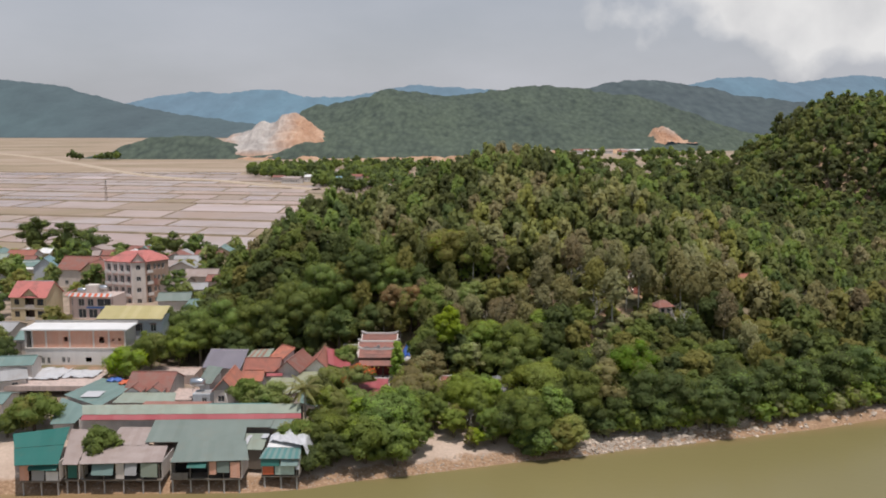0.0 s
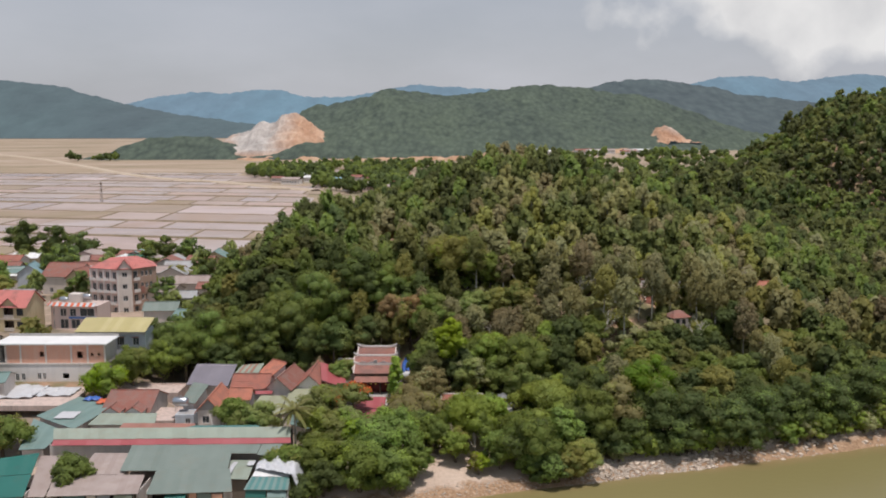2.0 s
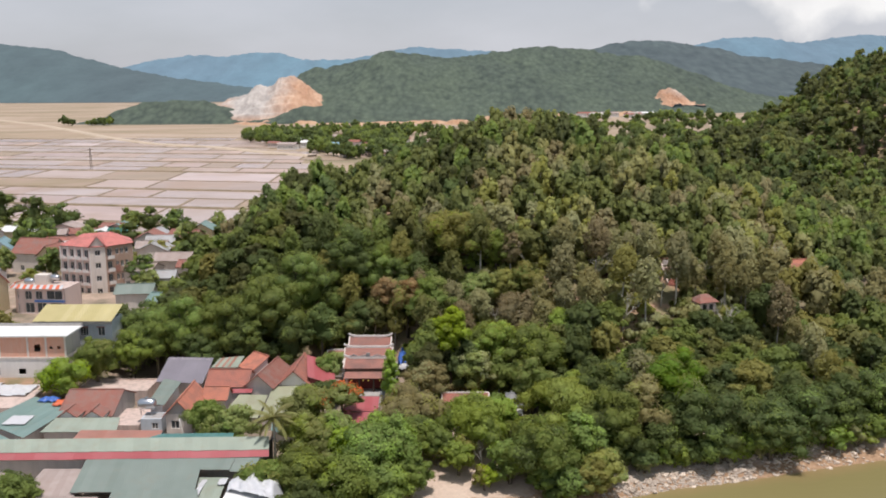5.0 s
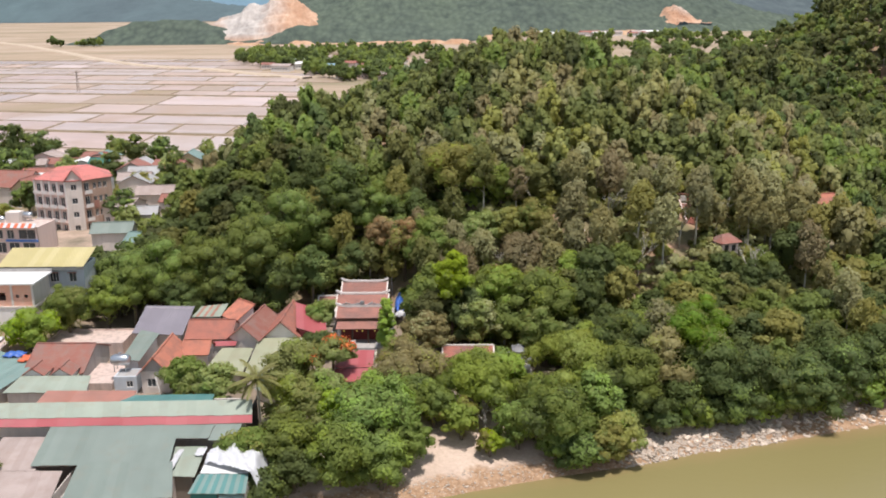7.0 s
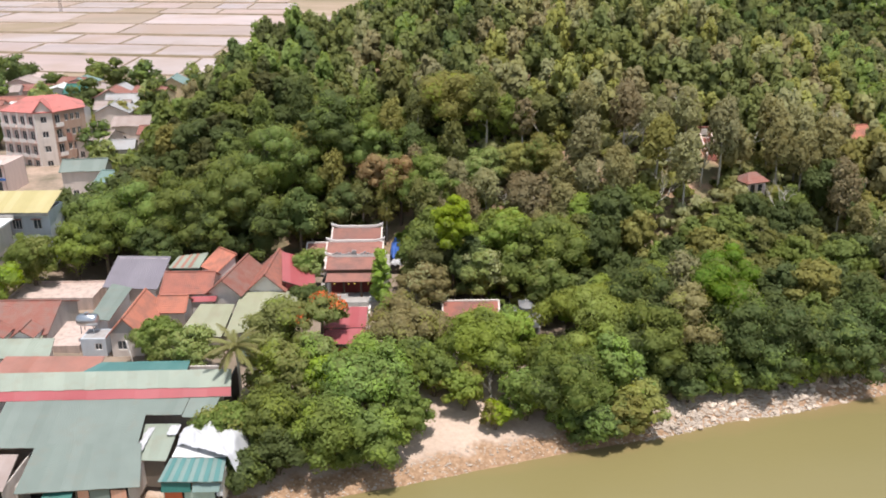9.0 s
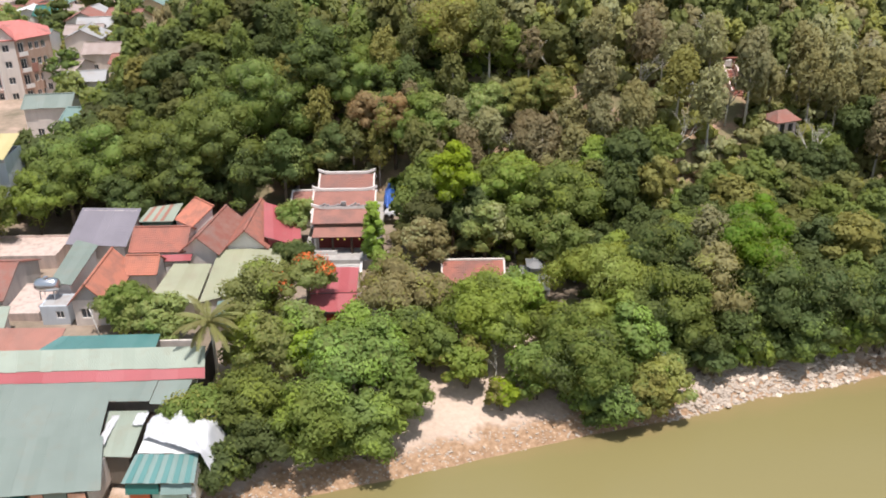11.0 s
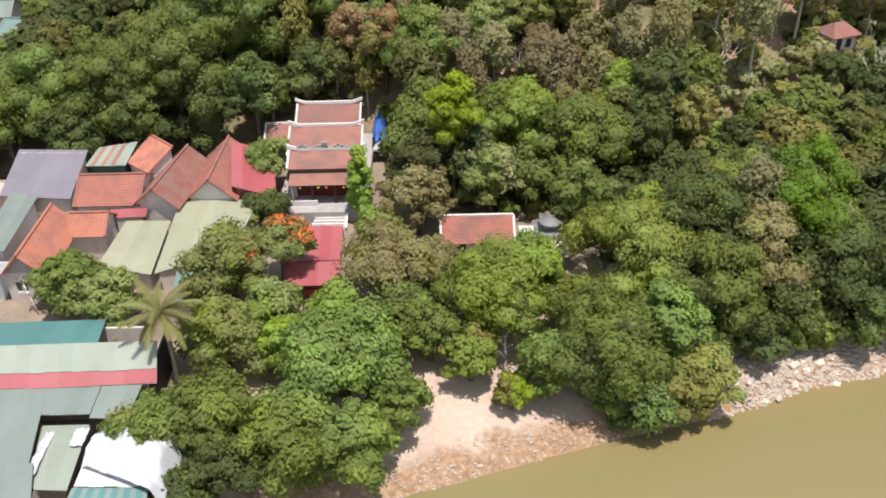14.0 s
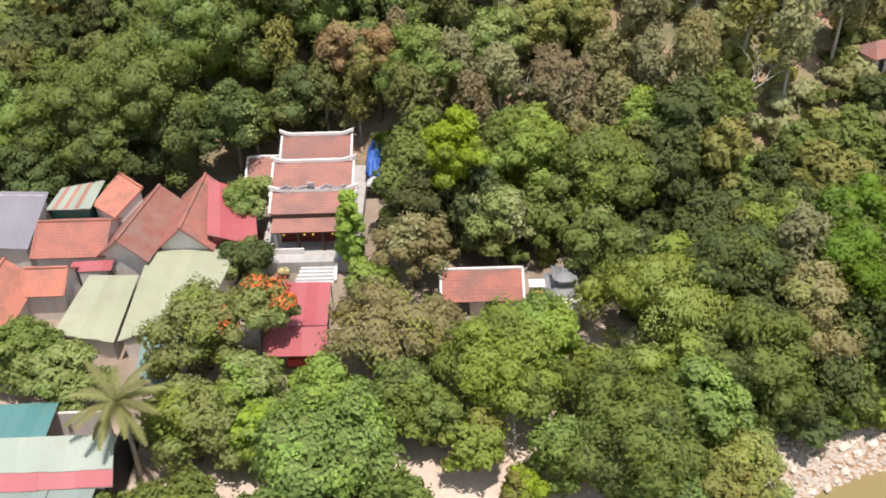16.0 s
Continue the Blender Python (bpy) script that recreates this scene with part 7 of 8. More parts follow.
def shore_canopy():
    h = thing("canopy", (19.8, 140.2, 1.6), "small blue-grey sheet canopy under the trees by the bank", "canopy")
    o = Vector((19.8, 140.2, 1.6))
    sheet_roof(h, [Vector(p) - o for p in ((18.6, 141.6, 5.0), (21.4, 141.6, 5.0), (21.6, 139.8, 4.75), (18.0, 139.2, 4.75))], M["sheet_mint"], 1.0, seed=97)
    for x, y in ((18.7, 139.6), (21.2, 140.0), (18.9, 141.3), (21.2, 141.3)):
        part("post", beam(Vector((x, y, 1.0)) - o, Vector((x, y, 4.7)) - o, 0.1), M["wood_grey"], h)


shore_canopy()

# ---- trees ----


def unit_rand(rng, n):
    v = rng.normal(size=(n, 3))
    return v / np.linalg.norm(v, axis=1, keepdims=True)


def crown_arrays(rng, lobes, n, size, droop=0.0, quads=True, tilt=0.6, under=-0.45):
    """Leaf sprays over a cluster of rounded lobes: arrays of corners and faces."""
    c = np.array([l[0] for l in lobes], float)
    r = np.array([l[1] for l in lobes], float)
    wgt = np.array([(a[0] * a[1] + a[0] * a[2] + a[1] * a[2]) for a in r])
    m = int(n * 1.9)
    pick = rng.choice(len(lobes), m, p=wgt / wgt.sum())
    u = unit_rand(rng, m)
    keep = u[:, 2] > under + 0.25 * rng.normal(size=m)
    u, pick = u[keep], pick[keep]
    ph = rng.uniform(0, 6.3, size=(4, len(lobes)))
    ragged = np.sin(4.1 * u[:, 0] + ph[0, pick]) * np.sin(4.7 * u[:, 1] + ph[1, pick]) + np.sin(5.3 * u[:, 2] + 3.1 * u[:, 0] + ph[2, pick]) * 0.7
    depth = 1.0 - np.abs(rng.normal(size=len(u))) * 0.18 + 0.07 * rng.normal(size=len(u)) + 0.16 * ragged
    p = c[pick] + u * r[pick] * depth[:, None]
    inside = np.zeros(len(p), bool)
    for i in range(len(lobes)):
        q = ((p - c[i]) / (r[i] * 0.80)) ** 2
        inside |= (q.sum(1) < 1) & (pick != i)
    p, u, pick = p[~inside][:n], u[~inside][:n], pick[~inside][:n]
    nrm = u / r[pick]
    nrm /= np.linalg.norm(nrm, axis=1, keepdims=True)
    nrm = nrm + tilt * rng.normal(size=nrm.shape) + np.array([0, 0, 0.25])
    nrm /= np.linalg.norm(nrm, axis=1, keepdims=True)
    t1 = np.cross(nrm, unit_rand(rng, len(p)))
    t1 /= np.maximum(np.linalg.norm(t1, axis=1, keepdims=True), 1e-6)
    t2 = np.cross(nrm, t1)
    s = size * rng.uniform(0.6, 1.45, size=(len(p), 1))
    sag = np.array([0, 0, -1.0]) * droop * s
    if quads:
        cor = np.stack([p - t1 * s * 0.62 + sag, p - t2 * s * 0.36, p + t1 * s * 0.62 + sag, p + t2 * s * 0.36], 1)
        k = 4
    else:
        cor = np.stack([p - t1 * s * 0.62, p + t1 * s * 0.30 - t2 * s * 0.55, p + t1 * s * 0.45 + t2 * s * 0.50], 1)
        k = 3
    # rounded shading: each spray takes the turn of its lobe and of the whole crown
    mid = (c * wgt[:, None]).sum(0) / wgt.sum() - np.array([0, 0, 0.25 * (c[:, 2].max() - c[:, 2].min())])
    wide = p - mid
    wide /= np.maximum(np.linalg.norm(wide, axis=1, keepdims=True), 1e-6)
    lob_n = u / r[pick]
    lob_n /= np.linalg.norm(lob_n, axis=1, keepdims=True)
    soft = 0.75 * lob_n + 0.45 * wide + 0.27 * rng.normal(size=p.shape) + np.array([0, 0, 0.12])
    soft /= np.linalg.norm(soft, axis=1, keepdims=True)
    flat = np.cross(cor[:, 1] - cor[:, 0], cor[:, 2] - cor[:, 0])
    back = (flat * soft).sum(1) < 0
    cor[back] = cor[back][:, ::-1]
    verts = cor.reshape(-1, 3)
    faces = np.arange(len(verts)).reshape(-1, k)
    return verts, faces, np.repeat(soft, k, axis=0)


def _ico(sub):
    bm = bmesh.new()
    bmesh.ops.create_icosphere(bm, subdivisions=sub, radius=1.0)
    v = np.array([x.co[:] for x in bm.verts])
    f = np.array([[x.index for x in g.verts] for g in bm.faces])
    bm.free()
    return v, f


ICO1, ICO2 = _ico(1), _ico(2)


def core_arrays(rng, lobes, scale, ico):
    vs, fs, n = [], [], 0
    for c, r in lobes:
        v = ico[0] * np.array(r) * scale * rng.uniform(0.85, 1.1, size=(len(ico[0]), 1)) + np.array(c)
        vs.append(v)
        fs.append(ico[1] + n)
        n += len(v)
    return np.concatenate(vs), np.concatenate(fs)


def lobes_round(rng, r, h, base, n, lob=(0.20, 0.42)):
    """A broad uneven crown: lobes over a dome of radius r and height h whose underside is at base."""
    out = [((0, 0, base + h * 0.42), (r * 0.62, r * 0.62, h * 0.42))]
    for i in range(n):
        a = i * 2.399963 + rng.uniform(-0.4, 0.4)
        e = (i + 0.5) / n
        rad = math.sqrt(1 - (1 - e) ** 2) * r * rng.uniform(0.58, 1.0) if i else 0.1 * r
        z = base + h * (0.28 + 0.55 * (1 - e) ** 0.8 + rng.uniform(-0.11, 0.11))
        s = r * rng.uniform(*lob)
        out.append(((math.cos(a) * rad, math.sin(a) * rad, z), (s, s * rng.uniform(0.85, 1.15), s * rng.uniform(0.62, 0.85))))
    return out


def lobes_tall(rng, r, h, base, n):
    """A tall open crown: small lobes up a stem."""
    out = []
    for i in range(n):
        e = (i + 0.5) / n
        a = i * 2.399963 + rng.uniform(-0.5, 0.5)
        rad = r * (0.18 + 0.52 * math.sin(math.pi * (0.18 + 0.74 * e))) * rng.uniform(0.5, 1.0)
        s = r * rng.uniform(0.36, 0.54) * (1.05 - 0.25 * e)
        out.append(((math.cos(a) * rad, math.sin(a) * rad, base + h * (0.12 + 0.85 * e)), (s, s, s * rng.uniform(0.9, 1.35))))
    return out


def trunk_bm(rng, lobes, base_r, height, lean=0.0, limbs=6, sides=7, dig=0.5):
    bm = bmesh.new()
    top = Vector((lean, lean * 0.4, height))
    pts = [Vector((0, 0, -dig)), Vector((lean * 0.1, 0, height * 0.3)), Vector((lean * 0.45, lean * 0.1, height * 0.65)), top]
    tube(bm, pts, [base_r * 1.25, base_r, base_r * 0.78, base_r * 0.4], sides)
    for c, r in lobes[1:1 + limbs]:
        a = pts[1].lerp(pts[3], rng.uniform(0.25, 0.9))
        b = Vector(c)
        m = a.lerp(b, 0.5) + Vector((0, 0, -0.25))
        tube(bm, [a, m, b], [base_r * 0.42, base_r * 0.3, base_r * 0.12], 5)
    return bm


def bm_to_mesh(bm, name, mat):
    me = bpy.data.meshes.new(name)
    bm.to_mesh(me)
    bm.free()
    me.materials.append(mat)
    return me


def tree_thing(kind, place, r, h, clear, mats, label, seed, n=2600, size=0.34, lobes=None, nl=12, trunk_r=None, pale=False, group="", quads=True, extra=None, name="tree", under=-0.45, tilt=0.38, core=0.77, category="tree"):
    """A tree as a thing: trunk with limbs, and a crown of many leaf sprays with denser foliage inside."""
    rng = np.random.default_rng(seed)
    base = clear
    lob = lobes or (lobes_tall(rng, r, h - base, base, nl) if kind == "tall" else lobes_round(rng, r, h - base, base, nl))
    ob = thing(name, place, label, category, group=group)
    ob.rotation_euler = (0, 0, rng.uniform(0, math.tau))
    t = new("trunk", bm_to_mesh(trunk_bm(rng, lob, trunk_r or (0.05 * r + 0.08), base + (h - base) * 0.6, lean=rng.uniform(-0.4, 0.4)), "trunk", PALE_BARK if pale else BARK))
    t.parent = ob
    v, f, vn = crown_arrays(rng, lob, n, size, quads=quads, under=under, tilt=tilt)
    mat_list = list(mats)
    idx = np.zeros(len(f), np.int32)
    if len(mats) > 1:
        # a second colour takes whole sprays on one side
        d = v.reshape(-1, f.shape[1], 3).mean(1)
        ph = np.sin(d[:, 0] * 1.1 + seed) + np.cos(d[:, 1] * 1.3 + seed * 2) + 0.5 * rng.normal(size=len(d))
        idx[ph > 0.7] = 1
    c = new("crown", fast_mesh("crown", v, f, mat_list, idx, normals=vn))
    c.parent = ob
    cv, cf = core_arrays(rng, lob, core, ICO1 if len(lob) > 6 else ICO2)
    k = new("inner_foliage", fast_mesh("inner_foliage", cv, cf, mats[0], smooth=True))
    k.parent = c
    return ob


def gz(x, y):
    return float(ground_z(x, y))


# trees by the shore and among the houses: kind, x, y, crown radius, height, clear stem, colours, label, leaf sprays
SHORE_TREE = "broad dark green tree leaning over the sandy shore"
YARD_TREE = "leafy green tree between the village roofs"
SLOPE_TREE = "dense green tree at the foot of the wooded hill"
NEAR = [
    ("round", -22.3, 130.6, 3.4, 5.8, 0.5, ("mid", "olive"), SHORE_TREE, 3000),
    ("round", -17.6, 131.4, 3.7, 7.0, 0.5, ("mid", "fresh"), SHORE_TREE, 3600),
    ("round", -12.0, 129.8, 4.1, 7.2, 0.5, ("mid", "fresh"), SHORE_TREE, 4000),
    ("round", -16.9, 128.3, 2.9, 5.6, 0.5, ("dark", "mid"), SHORE_TREE, 3000),
    ("round", -7.4, 129.6, 3.3, 7.0, 0.5, ("mid", "fresh"), SHORE_TREE, 3200),
    ("round", -20.0, 125.7, 2.4, 4.4, 0.5, ("dark", "mid"), SHORE_TREE, 1800),
    ("round", -8.5, 136.6, 4.7, 9.6, 0.8, ("mid", "fresh"), "tall light green tree between the shore and the red canopy", 4600),
    ("round", -4.5, 133.5, 2.6, 6.5, 0.5, ("mid",), SHORE_TREE, 2000),
    ("round", -13.2, 139.0, 2.6, 6.0, 0.8, ("lime", "fresh"), "yellow-green shrub in front of the red canopy", 1900),
    ("round", -18.4, 139.4, 3.5, 7.4, 0.8, ("sage", "fresh"), "feathery grey-green tree beside the coconut palm", 2800),
    ("round", -19.4, 148.4, 4.0, 7.4, 0.8, ("sage", "fresh"), "feathery grey-green tree by the pale green roofs", 3200),
    ("round", -33.8, 147.6, 3.1, 5.6, 0.8, ("mid", "sage"), YARD_TREE, 2400),
    ("round", -29.2, 144.4, 2.8, 6.0, 0.8, ("sage", "mid"), YARD_TREE, 2300),
    ("round", -18.9, 168.0, 2.5, 6.4, 2.6, ("sage", "mid"), "small round tree beside the temple", 1800),
    ("round", -18.4, 160.8, 2.6, 4.2, 0.6, ("dark", "sage"), "dark clipped bush at the temple steps", 1700),
    ("tall", -8.5, 160.9, 1.4, 8.6, 0.6, ("fresh", "lime"), "slim yellow-green tree before the temple front", 2200),
    ("round", -2.8, 158.6, 3.3, 7.4, 2.4, ("dusty", "grey"), "thin greyish tree beside the temple stairs", 1500),
    ("round", -5.0, 148.3, 4.9, 7.4, 1.4, ("dusty", "olive"), "wide olive-brown tree by the red canopy", 2600),
    ("round", 0.9, 163.8, 2.6, 15.2, 7.0, ("lime", "fresh"), "tall bright lime-green tree behind the hall", 4200),
    ("round", -2.4, 180.0, 4.2, 14.2, 5.0, ("mid", "sage"), SLOPE_TREE, 3000),
    ("round", 2.0, 193.0, 6.4, 12.5, 3.6, ("olive", "fresh"), "spreading olive-green tree above the temple", 4200),
    ("round", 4.6, 161.0, 3.0, 9.4, 2.6, ("sage", "grey"), SLOPE_TREE, 2000),
    ("round", 3.8, 143.8, 4.8, 8.6, 0.8, ("fresh", "mid"), "feathery fresh green tree by the beach path", 4000),
    ("round", 8.6, 169.2, 3.9, 12.0, 3.4, ("fresh", "mid"), SLOPE_TREE, 2600),
    ("round", 14.4, 164.8, 5.2, 11.2, 2.4, ("mid", "fresh"), SLOPE_TREE, 3400),
    ("round", 12.4, 137.8, 5.0, 9.0, 0.5, ("mid", "dark"), SHORE_TREE, 4800),
    ("round", 18.4, 140.2, 3.9, 8.6, 0.5, ("mid", "fresh"), SHORE_TREE, 3200),
    ("round", 8.4, 137.6, 2.8, 6.2, 0.5, ("mid", "fresh"), SHORE_TREE, 2000),
    ("round", 1.7, 138.6, 2.4, 5.4, 0.8, ("fresh", "olive"), "yellow-green shrub above the beach", 1700),
    ("round", 5.0, 136.0, 1.5, 3.4, 0.5, ("lime", "olive"), "low yellow-green shrub on the beach", 900),
    ("round", 20.2, 136.9, 3.2, 6.2, 0.3, ("olive", "sage"), "light green willow-like bush at the water's edge", 2600),
    ("round", 15.8, 136.0, 2.2, 4.6, 0.4, ("mid", "fresh"), "bush at the water's edge", 1500),
    ("round", 22.8, 144.1, 4.5, 10.0, 0.5, ("mid", "dark"), SHORE_TREE, 3600),
    ("round", 27.8, 148.0, 4.0, 10.6, 0.5, ("dusty", "olive"), "tall olive tree on the shore slope", 3200),
    ("round", 24.4, 142.4, 2.9, 6.4, 0.5, ("dark", "mid"), SHORE_TREE, 2400),
    ("round", 33.6, 147.0, 4.4, 10.2, 0.5, ("dark", "mid"), SHORE_TREE, 3400),
    ("round", 29.6, 143.9, 2.9, 6.4, 0.5, ("dark", "mid"), SHORE_TREE, 2200),
    ("round", 36.6, 144.0, 3.1, 7.0, 0.5, ("dark", "mid"), SHORE_TREE, 2200),
    ("round", 32.0, 150.8, 4.9, 11.8, 0.5, ("vivid", "mid"), "bright green tree on the shore slope", 3800),
    ("round", 22.8, 151.6, 4.4, 10.8, 2.0, ("dark", "mid"), SLOPE_TREE, 3000),
    ("round", 40.0, 146.3, 4.4, 10.0, 0.5, ("dark", "mid"), SHORE_TREE, 2800),
    ("round", 45.5, 145.7, 4.0, 8.8, 0.5, ("dark", "mid"), SHORE_TREE, 2400),
    ("round", 51.0, 149.3, 4.5, 9.6, 0.5, ("dark", "mid"), SHORE_TREE, 2600),
    ("round", 57.5, 152.3, 4.6, 9.8, 0.5, ("dark", "mid"), SHORE_TREE, 2600),
    ("round", 64.5, 155.3, 4.6, 9.2, 0.5, ("dark", "mid"), SHORE_TREE, 2400),
    ("round", 72.0, 159.3, 4.8, 9.8, 0.5, ("dark", "mid"), SHORE_TREE, 2400),
    ("round", 80.0, 163.3, 4.8, 9.8, 0.5, ("dark", "mid"), SHORE_TREE, 2200),
    ("round", -30.6, 177.4, 6.2, 17.0, 3.4, ("mid", "dark"), "tall dark tree behind the village roofs", 4200),
    ("round", -25.4, 185.0, 6.6, 16.0, 3.0, ("mid", "dark"), "tall dark tree behind the village roofs", 4200),
    ("round", -17.0, 191.0, 6.2, 15.0, 3.4, ("dark", "mid"), "tall dark tree behind the village roofs", 3800),
    ("round", -21.4, 176.8, 3.6, 12.0, 5.0, ("dark", "sage"), "greyish tree behind the village roofs", 2400),
    ("round", -45.6, 177.2, 6.4, 13.5, 2.0, ("mid", "dark"), "broad green tree behind the village roofs", 4000),
    ("round", -38.2, 177.6, 5.8, 13.5, 2.0, ("mid", "dark"), "broad green tree behind the village roofs", 3800),
    ("round", -49.0, 173.4, 4.6, 10.4, 3.0, ("mid", "dark"), "broad green tree behind the village roofs", 2800),
    ("round", -52.6, 171.4, 3.6, 9.0, 2.0, ("fresh", "mid"), YARD_TREE, 2600),
    ("round", -59.8, 161.0, 3.7, 6.8, 1.0, ("fresh", "lime"), "light green tree beside the raw brick building", 2800),
    ("round", -6.8, 183.2, 3.4, 11.0, 4.8, ("brown", "olive"), "rust-brown tree above the temple roof", 2200),
    ("round", -10.4, 184.4, 2.8, 10.2, 5.2, ("brown", "olive"), "rust-brown tree above the temple roof", 1800),
    ("round", -51.0, 126.4, 3.1, 6.6, 0.8, ("mid", "dark"), "dense round tree rising between the shed roofs", 3200),
    ("round", -66.4, 138.0, 4.1, 6.6, 0.8, ("mid", "olive"), "dusty tree beside the market sheds", 2600),
    ("round", -69.8, 135.8, 2.6, 4.2, 0.6, ("dark", "mid"), "dusty tree beside the market sheds", 1700),
    ("round", -1.6, 140.6, 2.6, 6.2, 0.5, ("mid", "fresh"), SHORE_TREE, 1900),
    ("round", -0.6, 147.4, 2.8, 5.4, 0.8, ("dusty", "olive"), YARD_TREE, 2200),
    ("round", 7.4, 148.2, 3.4, 6.6, 0.8, ("fresh", "mid"), YARD_TREE, 2400),
    ("round", 11.4, 143.8, 3.2, 5.6, 0.5, ("mid", "fresh"), SHORE_TREE, 2600),
    ("round", -9.4, 142.8, 2.9, 5.6, 0.8, ("fresh", "mid"), YARD_TREE, 2000),
    ("round", -3.6, 142.2, 2.9, 6.0, 0.8, ("mid", "dark"), YARD_TREE, 2000),
    ("round", -15.0, 143.6, 2.6, 6.0, 0.8, ("sage", "fresh"), YARD_TREE, 1800),
    ("round", -6.6, 156.4, 2.1, 4.6, 0.8, ("fresh", "sage"), YARD_TREE, 1400),
    ("round", -1.2, 151.2, 2.2, 4.4, 0.8, ("dusty", "sage"), YARD_TREE, 1400),
    ("round", 13.4, 157.6, 3.4, 8.6, 1.0, ("mid", "sage"), SLOPE_TREE, 2400),
    ("round", -33.6, 173.8, 3.8, 10.5, 1.2, ("dark", "mid"), "dark tree close behind the village roofs", 2400),
    ("round", -26.6, 175.2, 3.6, 11.0, 1.2, ("dark", "mid"), "dark tree close behind the village roofs", 2400),
    ("round", -41.6, 172.6, 3.8, 9.4, 1.0, ("dark", "mid"), "dark tree close behind the village roofs", 2400),
    ("round", -15.6, 181.6, 3.6, 9.6, 1.4, ("dark", "sage"), "dark tree behind the temple roofs", 2200),
    ("round", -11.6, 189.0, 4.4, 11.6, 1.4, ("mid", "dark"), SLOPE_TREE, 2600),
    ("round", -85.0, 163.0, 3.6, 7.4, 1.4, ("dark", "mid"), YARD_TREE, 2200),
    ("round", -57.0, 167.6, 3.6, 9.0, 1.0, ("mid", "sage"), "leafy tree between the brick building and the wood", 2200),
    ("round", -53.4, 178.6, 4.4, 11.0, 1.4, ("mid", "dark"), "broad green tree behind the village roofs", 2800),
    ("round", -7.6, 184.6, 3.4, 9.6, 1.2, ("mid", "dark"), SLOPE_TREE, 2200),
    ("round", -4.6, 188.6, 3.8, 9.0, 1.0, ("dark", "mid"), SLOPE_TREE, 2200),
    ("round", -8.4, 193.6, 4.0, 9.0, 1.0, ("mid", "sage"), SLOPE_TREE, 2200),
    ("round", 5.6, 186.0, 3.4, 8.0, 1.0, ("sage", "mid"), SLOPE_TREE, 2000),
    ("round", 9.6, 191.0, 3.6, 8.4, 1.0, ("mid", "fresh"), SLOPE_TREE, 2000),
    ("round", 14.8, 186.6, 3.6, 8.4, 1.0, ("olive", "mid"), SLOPE_TREE, 2000),
    ("round", 7.0, 177.4, 3.2, 8.0, 1.0, ("mid", "fresh"), SLOPE_TREE, 2000),
    ("round", 19.4, 172.4, 3.4, 8.4, 1.0, ("fresh", "vivid"), SLOPE_TREE, 2200),
    ("round", 36.0, 159.2, 4.4, 10.6, 0.5, ("vivid", "mid"), "bright green tree on the shore slope", 3000),
    ("round", 10.6, 186.6, 3.2, 7.2, 0.6, ("olive", "sage"), SLOPE_TREE, 1800),
    ("round", 13.2, 136.2, 2.4, 4.4, 0.0, ("mid", "fresh"), "low leafy tree hanging over the sandy bank", 2200),
    ("round", 15.2, 135.0, 3.0, 4.6, 0.0, ("dark", "mid"), "low leafy tree hanging over the sandy bank", 2200),
    ("round", 18.9, 136.2, 2.7, 5.2, 0.0, ("olive", "sage"), "feathery olive tree at the water's edge", 2000),
    ("round", 29.0, 158.0, 3.8, 9.2, 1.2, ("fresh", "mid"), SLOPE_TREE, 2400),
]
for i, (kind, x, y, r, h, clear, mats, label, n) in enumerate(NEAR):
    tree_thing(kind, (x, y, gz(x, y) - 0.05), r, h, clear, [LEAF[m] for m in mats], label, 100 + i, n=int(n * 1.75), size=0.29, under=-0.75, nl=26, group="trees by the shore and village")


def bamboo_clump(place):
    """Arching canes with feathery yellow-green leaves."""
    rng = np.random.default_rng(77)
    ob = thing("bamboo_clump", place, "large clump of feathery yellow-green bamboo behind the shore", "bamboo")
    lob = []
    for i in range(34):
        a, s = rng.uniform(0, math.tau), rng.uniform(0.3, 1.0)
        d = Vector((math.cos(a), math.sin(a), 0))
        p0 = d * 0.9 * s
        p1 = d * (1.8 * s) + Vector((0, 0, 4.4))
        p2 = d * (4.4 * s) + Vector((0, 0, 7.7 - 1.2 * s))
        p3 = d * (6.8 * s) + Vector((0, 0, 7.9 - 3.2 * s))
        bm = bmesh.new()
        tube(bm, [p0 - Vector((0, 0, 0.4)), p1, p2, p3], [0.06, 0.05, 0.035, 0.012], 4)
        part("cane", bm, LEAF["bamboo"], ob)
        for q, w in ((p2, 1.25), (p3, 1.3), (p1.lerp(p2, 0.5), 1.1)):
            lob.append((tuple(q), (w * 1.2, w * 1.2, w * 0.8)))
    v, f, vn = crown_arrays(rng, lob, 23000, 0.24, droop=0.6, quads=True, tilt=0.9, under=-0.8)
    c = new("leaves", fast_mesh("leaves", v, f, [LEAF["bamboo"], LEAF["fresh"]], (rng.random(len(f)) < 0.2).astype(np.int32), normals=vn))
    c.parent = ob
    cv, cf = core_arrays(rng, lob[::2], 0.78, ICO1)
    k = new("inner_foliage", fast_mesh("inner_foliage", cv, cf, LEAF["bamboo"], smooth=True))
    k.parent = c


bamboo_clump((17.8, 149.6, gz(17.8, 149.6)))


